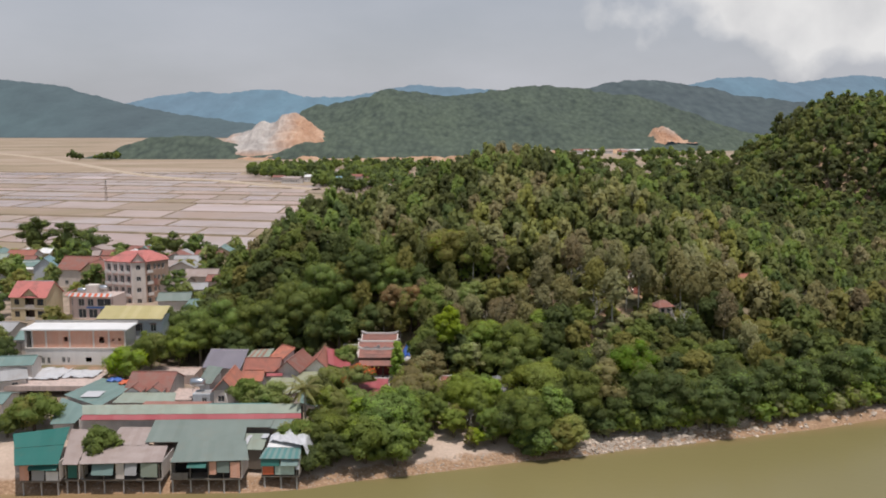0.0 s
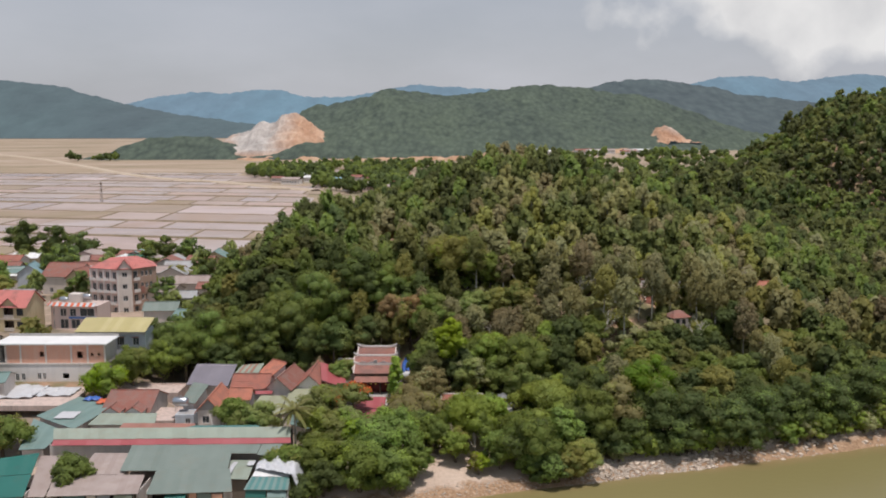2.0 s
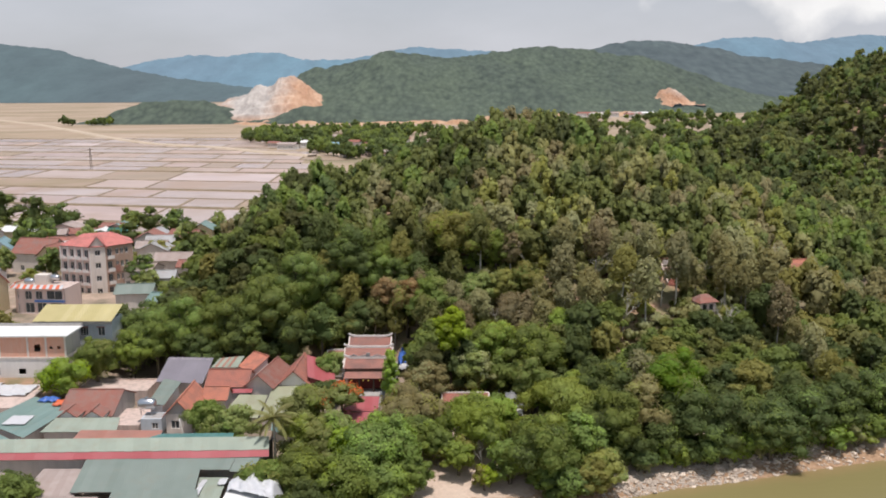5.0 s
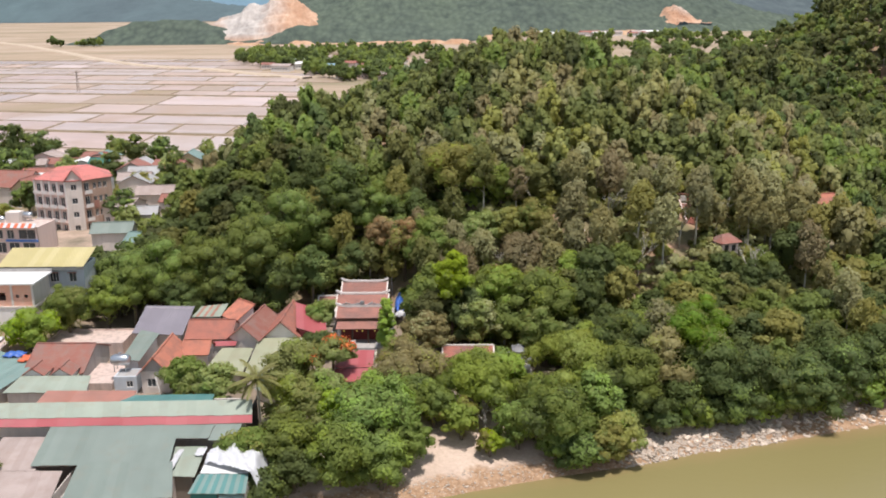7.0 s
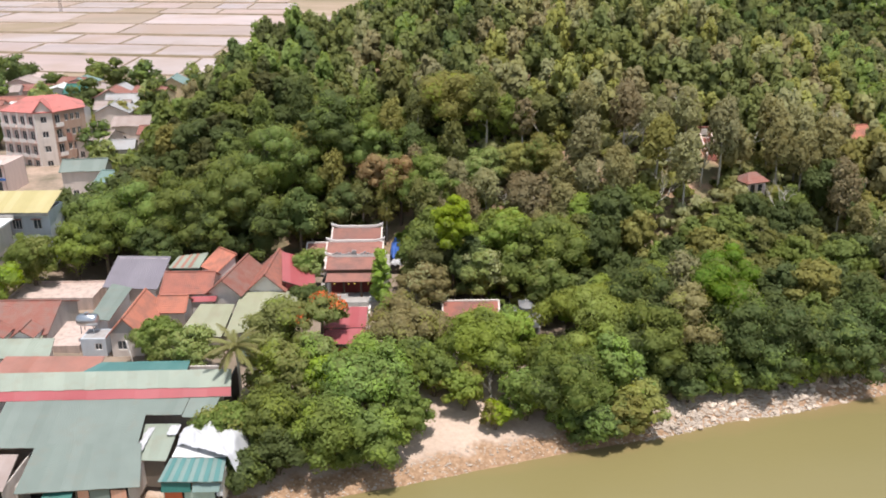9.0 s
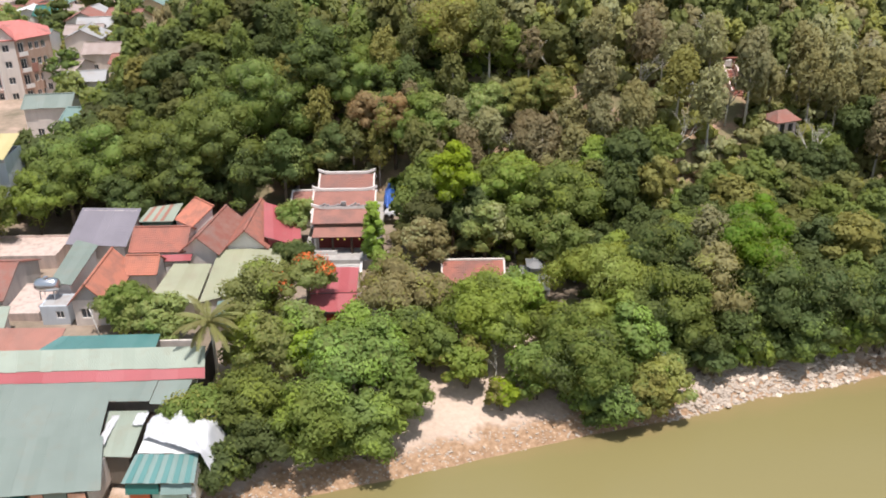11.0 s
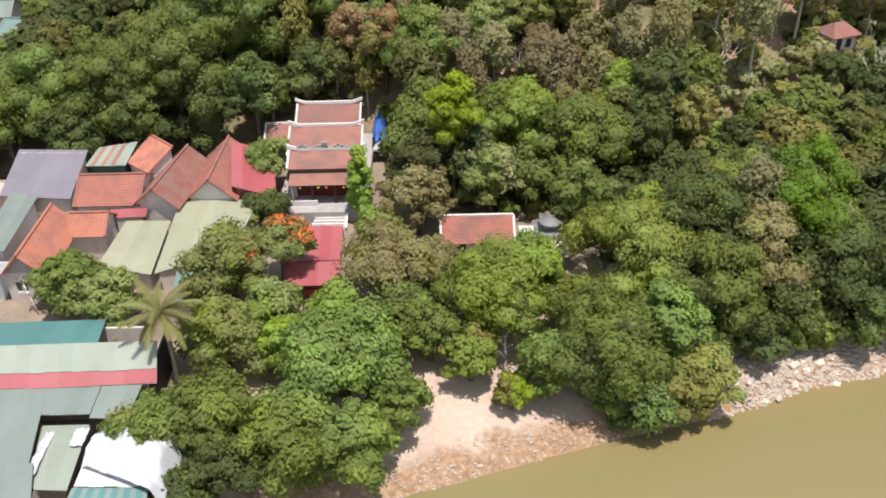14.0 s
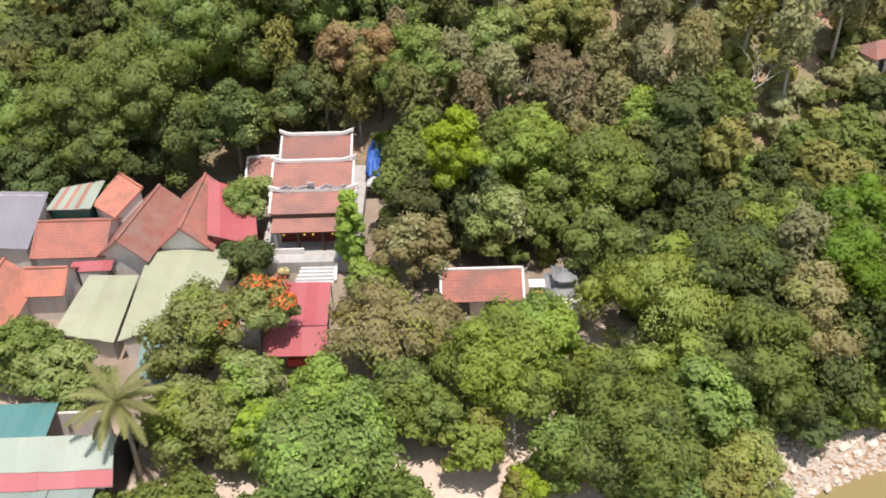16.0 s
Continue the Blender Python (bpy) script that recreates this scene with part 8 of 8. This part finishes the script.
def flame_tree(place):
    rng = np.random.default_rng(55)
    lob = lobes_round(rng, 3.3, 3.4, 4.0, 12)
    ob = tree_thing("round", place, 3.3, 7.6, 4.0, [LEAF["sage"], LEAF["mid"]], "flame tree with orange blossom beside the red canopy", 55, n=2600, size=0.3, lobes=lob)
    fl = [((c[0] * 1.02, c[1] * 1.02, c[2] + 0.12), tuple(a * 1.03 for a in r)) for c, r in (lob[2], lob[5], lob[8], lob[11], lob[4], lob[7])]
    v, f, vn = crown_arrays(rng, fl, 760, 0.24, under=-0.2)
    c = new("blossom", fast_mesh("blossom", v, f, LEAF["flower"], normals=vn))
    c.parent = ob
    c["label"] = "bright orange blossom"


flame_tree((-14.9, 149.2, gz(-14.9, 149.2)))


def palm(place, height):
    """A coconut palm: slim ringed stem, arching fronds with many leaflets."""
    rng = random.Random(12)
    ob = thing("coconut_palm", place, "tall coconut palm with drooping yellowish fronds beside the long roof", "palm tree")
    bm = bmesh.new()
    tube(bm, [(0, 0, -0.4), (0.15, -0.1, height * 0.35), (0.1, 0.1, height * 0.7), (0, 0, height)], [0.24, 0.17, 0.14, 0.13], 8)
    part("trunk", bm, PALE_BARK, ob)
    for i in range(22):
        a = i * 2.399963
        lift = 1.15 - 1.45 * (i / 22) + rng.uniform(-0.1, 0.1)
        length = rng.uniform(2.9, 3.8)
        d = Vector((math.cos(a), math.sin(a), 0))
        side = Vector((-d.y, d.x, 0))
        pts, p, e = [], Vector((0, 0, height)), lift
        for s in range(9):
            pts.append(p.copy())
            p = p + (d * math.cos(e) + Vector((0, 0, 1)) * math.sin(e)) * (length / 8)
            e -= 0.15
        bm = bmesh.new()
        tube(bm, pts[::2], [0.05, 0.04, 0.03, 0.02, 0.01], 4)
        for s in range(64):
            q = s / 63 * 7.6 + 0.4
            k = min(int(q), 7)
            b = pts[k].lerp(pts[k + 1], q - k)
            fwd = (pts[k + 1] - pts[k]).normalized()
            ln = 0.56 * math.sin(math.pi * (0.12 + 0.82 * s / 63)) + 0.14
            for sg in (-1, 1):
                tip = b + (side * sg * 0.8 + fwd * 0.55 + Vector((0, 0, -0.45 + rng.uniform(-0.15, 0.1)))).normalized() * ln
                v = [bm.verts.new(x) for x in (b - fwd * 0.035, b + fwd * 0.04, tip)]
                bm.faces.new(v)
        part("frond", bm, LEAF["palm"], ob)
    for i in range(6):
        b2 = bmesh.new()
        bmesh.ops.create_icosphere(b2, subdivisions=1, radius=0.13, matrix=Matrix.Translation((0.25 * math.cos(i), 0.25 * math.sin(i), height - 0.3)))
        part("coconut", b2, LEAF["olive"], ob)


palm((-22.5, 138.2, gz(-22.5, 138.2)), 10.4 - gz(-22.5, 138.2))


def bare_tree(place, h, seed, label):
    """A leafless pale tree with forking branches."""
    rng = random.Random(seed)
    ob = thing("bare_tree", place, label, "tree")
    bm = bmesh.new()

    def fork(p, d, ln, r, depth):
        q = p + d * ln
        tube(bm, [p, p.lerp(q, 0.5) + Vector((rng.uniform(-1, 1), rng.uniform(-1, 1), 0)) * ln * 0.06, q], [r, r * 0.8, r * 0.55], 5)
        if depth:
            for _ in range(3 if depth > 1 else 2):
                e = (d + Vector((rng.uniform(-0.8, 0.8), rng.uniform(-0.8, 0.8), rng.uniform(-0.1, 0.5)))).normalized()
                fork(q, e, ln * rng.uniform(0.55, 0.8), r * 0.55, depth - 1)

    fork(Vector((0, 0, -0.3)), Vector((0.05, 0, 1)).normalized(), h * 0.36, 0.019 * h, 4)
    part("bough", bm, PALE_BARK, ob)
    return ob


bare_tree((4.6, 139.4, gz(4.6, 139.4)), 5.2, 3, "leafless grey tree above the sandy beach")
bare_tree((38.6, 182.5, gz(38.6, 182.5)), 9.0, 4, "pale leafless tree standing on the wooded slope")
bare_tree((30.5, 176.0, gz(30.5, 176.0)), 8.0, 5, "pale leafless tree standing on the wooded slope")
bare_tree((10.0, 180.5, gz(10.0, 180.5)), 8.5, 6, "pale leafless tree standing on the wooded slope")

SNAG = bare_tree((20.0, 178.0, gz(20.0, 178.0)), 9.5, 7, "pale leafless tree standing on the wooded slope")
for i, (x, y) in enumerate(((27.5, 187.0), (34.0, 190.0), (40.5, 196.0), (46.0, 187.0), (52.0, 192.0), (57.0, 181.0), (15.0, 190.0), (22.0, 196.0), (62.0, 197.0), (49.0, 176.0))):
    copy_thing(SNAG, Matrix.LocRotScale((x, y, gz(x, y)), Euler((0, 0, i * 1.7)), (1, 1, 0.9 + 0.05 * (i % 5))))

# ---- the forest ----
def in_forest(x, y):
    d = y - float(np.interp(x, SHORE_X, SHORE_Y))
    if d < 9 or (x < -7 and y < 181) or (-7 <= x < 14 and y < 162):
        return False
    if -7 <= x < -3.8 and y < 178:
        return False
    west = float(np.interp(y, (172, 200, 235, 262, 300), (-62, -58, -56, -50, -44)))
    if x < west:
        return False
    if (x - 71.3) ** 2 + (y - 205) ** 2 < 14 or (abs(x - 71.3 + (205 - y) * 0.36) < 2.8 and 190 < y < 205):
        return False
    if (x - 46.2) ** 2 + (y - 182.6) ** 2 < 8 or (abs(x - 42.4 + (192 - y) * 0.36) < 2.4 and 182 < y < 197) or (abs(x - 34.8 + (188 - y) * 0.3) < 1.6 and 182 < y < 189):
        return False
    if ((x - 24.8) / 3.2) ** 2 + ((y - 184.2) / 4.5) ** 2 < 1:
        return False
    if 8 < x < 62 and 174 < y < 236 and noise.noise((x / 5.0, y / 6.5, 9.0)) > 0.40:
        return False
    if y > 300 and x < 75:
        return False
    return True


def scatter(x0, x1, y0, y1, gap, seed, keep=1.0, taken=()):
    """Uneven spots about gap apart."""
    rng = random.Random(seed)
    cell, spots = {}, []
    for (x, y, r) in taken:
        cell.setdefault((int(x // gap), int(y // gap)), []).append((x, y, r))
    tries = int((x1 - x0) * (y1 - y0) / (gap * gap) * 18)
    for _ in range(tries):
        x, y = rng.uniform(x0, x1), rng.uniform(y0, y1)
        if not in_forest(x, y):
            continue
        k = (int(x // gap), int(y // gap))
        ok = True
        for a in (-1, 0, 1):
            for b in (-1, 0, 1):
                for (px, py, pr) in cell.get((k[0] + a, k[1] + b), ()):
                    if (px - x) ** 2 + (py - y) ** 2 < (gap * 0.8 if pr == 0 else pr * 0.8) ** 2:
                        ok = False
        if ok:
            cell.setdefault(k, []).append((x, y, 0))
            spots.append((x, y))
    return spots


def proto(seed, kind, r, h, clear, n, size, nl, quads, core=0.70):
    rng = np.random.default_rng(seed)
    lob = lobes_tall(rng, r, h - clear, clear, nl) if kind == "tall" else lobes_round(rng, r, h - clear, clear, nl)
    v, f, vn = crown_arrays(rng, lob, n, size, quads=quads, under=-0.6 if kind == "tall" else -0.4, tilt=0.38)
    cv, cf = core_arrays(rng, lob[::2] if kind == "tall" and core < 0.7 else lob, core, ICO1)
    bm = trunk_bm(rng, lob, 0.15 if kind == "tall" else 0.16, h * 0.8, lean=rng.uniform(-0.5, 0.5), limbs=3 if n > 500 else 0, sides=5 if n > 500 else 3)
    bmesh.ops.triangulate(bm, faces=bm.faces)
    bm.verts.index_update()
    tv = np.array([x.co[:] for x in bm.verts])
    tf = np.array([[x.index for x in g.verts] for g in bm.faces])
    bm.free()
    cn = cv - np.array([0, 0, clear + 0.35 * (h - clear)])
    return v, f, vn, cv, cf, cn / np.linalg.norm(cn, axis=1, keepdims=True), tv, tf, tv * 0


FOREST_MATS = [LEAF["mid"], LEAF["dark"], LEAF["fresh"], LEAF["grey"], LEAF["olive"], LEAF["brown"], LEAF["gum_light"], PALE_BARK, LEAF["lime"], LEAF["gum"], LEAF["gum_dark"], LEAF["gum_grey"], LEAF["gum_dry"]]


def forest(name, label, spots, protos, seed, choose, size=(0.8, 1.25), tall=(0.85, 1.2)):
    """Joins copies of a few trees, turned and sized at random, into one wood."""
    rng = random.Random(seed)
    vs, fs, ms, ns, n = [], [], [], [], 0
    for x, y in spots:
        pi, mat = choose(rng, x, y)
        v, f, vn, cv, cf, cn, tv, tf, tn = protos[pi]
        s, sz = rng.uniform(*size), rng.uniform(*tall)
        a = rng.uniform(0, math.tau)
        R = np.array([[math.cos(a) * s, -math.sin(a) * s, 0], [math.sin(a) * s, math.cos(a) * s, 0], [0, 0, s * sz]])
        o = np.array([x, y, gz(x, y) - 0.1])
        T = np.array([[math.cos(a), -math.sin(a), 0], [math.sin(a), math.cos(a), 0], [0, 0, 1]])
        for vv, ff, vvn, mi in ((v, f, vn, mat), (cv, cf, cn, mat), (tv, tf, tn, 7)):
            ns.append(vvn @ T.T)
            vs.append(vv @ R.T + o)
            fs.append(ff + n)
            ms.append(np.full(len(ff), mi, np.int32))
            n += len(vv)
    ob = new(name, fast_mesh(name, np.concatenate(vs), np.concatenate(fs), FOREST_MATS, np.concatenate(ms), normals=np.concatenate(ns)))
    return tagged(ob, label, "trees", kind="stuff")


TALL = [proto(200 + i, "tall", 2.7, 9.2, 2.6, 700, 0.60, 12, False, core=0.76) for i in range(5)]
ROUND = [proto(220 + i, "round", 3.2, 7.4, 1.2, 700, 0.64, 12, False) for i in range(5)]
FINE = [proto(260 + i, "tall", 2.4, 10.2, 4.4, 1700, 0.31, 13, False, core=0.58) for i in range(4)] + [proto(270 + i, "round", 3.2, 7.4, 1.2, 2200, 0.36, 14, False) for i in range(4)]
BACK = [proto(230 + i, "tall", 2.9, 8.8, 2.0, 420, 0.74, 9, False, core=0.84) for i in range(4)]
FAR_T = [proto(240 + i, "tall", 2.9, 8.4, 1.6, 150, 1.15, 5, False, core=0.85) for i in range(3)] + [proto(250 + i, "round", 3.4, 7.6, 1.2, 150, 1.2, 5, False, core=0.85) for i in range(3)]


def choose_near(rng, x, y):
    d = y - float(np.interp(x, SHORE_X, SHORE_Y))
    low = d < (36 if x > 10 else 45) or (x < -20 and y < 225)
    if low:
        return rng.choice((5, 6, 7, 8, 9, 9, 8, 1)), rng.choice((1, 1, 0, 1, 0, 9, 1, 4) if x > 22 else (0, 0, 1, 2, 9, 2, 4, 0, 1, 0) if x > 0 else (0, 1, 1, 10, 9, 0, 1, 4))
    grey = noise.noise((x / 26, y / 26, 2.0))
    if x > 8 and y < 240:
        return rng.choice((0, 1, 2, 3, 4, 0, 1, 2, 7)), rng.choice((6, 3, 6, 4, 11, 6, 12, 9))
    return rng.choice((0, 1, 2, 3, 4, 0, 1, 2, 7)), rng.choice((11, 9, 3, 9, 4, 12, 11, 9) if grey > -0.05 else (9, 9, 0, 11, 9, 4, 0, 10, 11))


def close_by(p):
    """The part of the slope nearest to the village and the shore."""
    return p[1] < 196 and -45 < p[0] < 62


def choose_fine(rng, x, y):
    kind, mat = choose_near(rng, x, y)
    if kind < 5 and x > 10:
        mat = rng.choice((3, 6, 6, 12, 3, 6, 11, 4))
    return (kind % 4 if kind < 5 else 4 + kind % 4), mat


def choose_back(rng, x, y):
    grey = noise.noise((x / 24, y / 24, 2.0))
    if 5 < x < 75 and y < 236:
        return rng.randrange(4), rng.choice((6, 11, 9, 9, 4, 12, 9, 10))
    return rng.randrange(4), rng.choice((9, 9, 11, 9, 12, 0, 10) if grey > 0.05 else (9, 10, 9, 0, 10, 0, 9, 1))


def choose_far(rng, x, y):
    return rng.choice((0, 1, 2, 3, 4, 5)), rng.choice((10, 1, 10, 9, 1, 10, 0, 9))


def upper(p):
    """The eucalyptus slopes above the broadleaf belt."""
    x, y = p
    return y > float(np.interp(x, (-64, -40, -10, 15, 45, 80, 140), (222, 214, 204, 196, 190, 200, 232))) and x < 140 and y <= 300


taken = [(t[1], t[2], t[3]) for t in NEAR] + [(17.2, 149.8, 6.8), (-14.9, 149.2, 3.0)]
low_spots = [p for p in scatter(-64, 120, 140, 222, 4.3, 31, taken=taken) if not upper(p)]
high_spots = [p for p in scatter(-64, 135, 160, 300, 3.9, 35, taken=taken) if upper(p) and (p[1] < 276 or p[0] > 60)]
thin = random.Random(71)
low_spots = [p for p in low_spots if not (13 < p[0] < 50 and 172 < p[1] < 212 and thin.random() < 0.3)]
far_spots = [p for p in scatter(60, 350, 150, 520, 5.4, 32) if not (p[0] < 135 and p[1] < 300) and p[0] < 0.53 * p[1] + 12 and p[1] < 478]
forest("wooded_hill", "mixed broadleaf wood on the lower slopes of the near hill", [p for p in low_spots if not close_by(p)], TALL + ROUND, 41, choose_near, (0.75, 1.2))
forest("wooded_hill", "mixed broadleaf wood at the foot of the near hill", [p for p in low_spots if close_by(p)], FINE, 46, choose_fine)
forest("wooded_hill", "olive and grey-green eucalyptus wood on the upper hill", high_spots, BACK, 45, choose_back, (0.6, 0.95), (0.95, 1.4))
forest("wooded_hill", "dark green wood covering the far steep hill", far_spots, FAR_T, 42, choose_far, (0.9, 1.35))


def undergrowth():
    """Low scrub between the stems on the slopes."""
    low = [proto(280 + i, "round", 2.0, 2.4, 0.1, 90, 0.6, 3, False, core=0.80) for i in range(4)]
    spots = [(x, y) for x, y in scatter(-60, 100, 146, 214, 3.7, 33) if ((x - 24.8) / 3.2) ** 2 + ((y - 184.2) / 4.5) ** 2 > 1]
    spots += scatter(0, 60, 166, 206, 2.7, 34) + scatter(5, 75, 206, 240, 4.2, 36)
    forest("undergrowth", "low scrub between the trees of the hill", spots, low, 43, lambda r, x, y: (r.randrange(4), r.choice((6, 4, 3, 6, 9) if x > 8 and y > 172 else (0, 1, 2, 3, 4))), (0.7, 1.3))


undergrowth()

# ---- bushes, yard trees and far woods ----
def bush_along_shore():
    rng = random.Random(61)
    protos = []
    for i, mats in enumerate((("mid", "dark"), ("fresh", "mid"), ("dark", "mid"), ("grey", "fresh"))):
        ob = tree_thing("round", (33.0 + 3 * i, 144.5 + i, gz(33.0 + 3 * i, 144.5 + i)), 2.0, 3.4, 0.15, [LEAF[m] for m in mats], "low green bush on the rocky bank", 400 + i, n=1000, size=0.34, nl=12, group="bushes along the bank", name="bush", category="bush")
        protos.append(ob)
    for i in range(46):
        x = 26.0 + i * 1.45 + rng.uniform(-0.5, 0.5)
        y = float(np.interp(x, SHORE_X, SHORE_Y)) + rng.uniform(2.9, 5.2)
        s = rng.uniform(0.75, 1.4)
        ob = copy_thing(rng.choice(protos), Matrix.LocRotScale((x, y, gz(x, y) - 0.1), Euler((0, 0, rng.uniform(0, 6))), (s, s, s * rng.uniform(0.9, 1.2))))


bush_along_shore()


def yard_trees():
    """Trees between the houses of the upper village and at the edge of the fields."""
    rng = random.Random(62)
    protos = []
    for i, (mats, r, h) in enumerate(((("sage", "dark"), 3.2, 6.5), (("mid", "sage"), 3.0, 5.8), (("dark", "mid"), 4.0, 8.4), (("olive", "mid"), 2.8, 5.0))):
        protos.append(tree_thing("round", (-66.0 - 3 * i, 222.0 + 6 * i, gz(-66.0 - 3 * i, 222.0 + 6 * i)), r, h, 0.8, [LEAF[m] for m in mats], "leafy tree between the houses of the upper village", 420 + i, n=480, size=0.7, nl=9, group="upper village trees"))
    spots = [(-66, 214), (-62, 205), (-60, 196), (-64, 190), (-66, 246), (-70, 252), (-62, 258), (-66, 268), (-60, 274), (-78, 300), (-70, 306), (-62, 296), (-88, 304), (-100, 330), (-84, 322), (-74, 326), (-64, 318), (-112, 338), (-124, 340), (-104, 346), (-90, 342),
             (-112, 282), (-106, 284), (-118, 278), (-130, 288), (-128, 262), (-134, 272), (-144, 296), (-152, 304), (-156, 296), (-104, 252), (-100, 220), (-86, 224), (-120, 228), (-126, 246), (-136, 330), (-150, 330), (-170, 336), (-118, 318), (-100, 298), (-112, 176), (-99, 182), (-84, 194), (-66, 184), (-60, 182), (-57, 190), (-78, 340), (-68, 338), (-60, 330), (-88, 252), (-82, 248), (-104, 262), (-108, 270), (-96, 278), (-132, 310), (-116, 306), (-140, 320), (-158, 312), (-70, 230), (-80, 226), (-76, 218), (-90, 200), (-104, 206), (-112, 200), (-110, 186), (-120, 214), (-118, 252), (-132, 250), (-96, 240), (-84, 238), (-66, 238), (-60, 222), (-64, 312), (-94, 326), (-108, 326), (-122, 330)]
    more = random.Random(72)
    spots += [(more.uniform(-200, -68), more.uniform(296, 424)) for _ in range(50)]
    for x, y in spots:
        if y > 200:
            x, y = x * 0.86, y * 0.86
        x, y = x + rng.uniform(-1.5, 1.5), y + rng.uniform(-1.5, 1.5)
        if (x + 82) ** 2 + (y - 235) ** 2 < 121 or (-104 < x < -78 and 196 < y < 226) or (x > -84 and y < 188) or (186 < y < 232 and -0.41 < x / y < -0.30):
            continue
        s = rng.uniform(0.75, 1.25) * (1.25 if y > 250 else 1.0)
        copy_thing(rng.choice(protos), Matrix.LocRotScale((x, y, gz(x, y) - 0.1), Euler((0, 0, rng.uniform(0, 6))), (s, s, s * rng.uniform(0.85, 1.15))))
    for i, (x, y, r, h) in enumerate(((-160.0, 342.0, 6.8, 19.0), (-146.0, 339.0, 5.8, 17.5), (-136.0, 337.0, 6.8, 14.0), (-124.0, 336.0, 5.0, 8.0))):
        tree_thing("round", (x, y, gz(x, y)), r, h, h * 0.14, [LEAF["dark"], LEAF["mid"]], "tall spreading tree at the edge of the paddies", 440 + i, n=2200, size=0.6, nl=16, group="field edge trees")


yard_trees()


def far_woods():
    rng = random.Random(63)
    protos = [proto(260 + i, "round", 4.4, 8.4, 0.6, 90, 2.0, 5, False, core=0.85) for i in range(4)]
    spots = []
    for _ in range(760):
        y = rng.uniform(720, 1200)
        x = rng.uniform(-0.24, 0.0) * y
        if noise.noise((x / 50, y / 80, 4.0)) > (-0.2 if y > 880 else 0.02) and x > -244 + max(0, 1016 - y) * 0.52 + 14:
            spots.append((x, y))
    for _ in range(14):
        spots.append((rng.uniform(-575, -505), rng.uniform(1370, 1420)))
    for _ in range(50):
        spots.append((rng.uniform(60, 420), rng.uniform(1180, 1270)))
    for _ in range(190):
        y = rng.uniform(520, 1230)
        spots.append((rng.uniform(0.09, 0.36) * y, y))
    forest("far_woods", "dark green trees round the far village", spots, protos, 64, lambda r, x, y: (r.randrange(4), r.choice((0, 1, 1, 1, 0))), (0.8, 1.7))


far_woods()
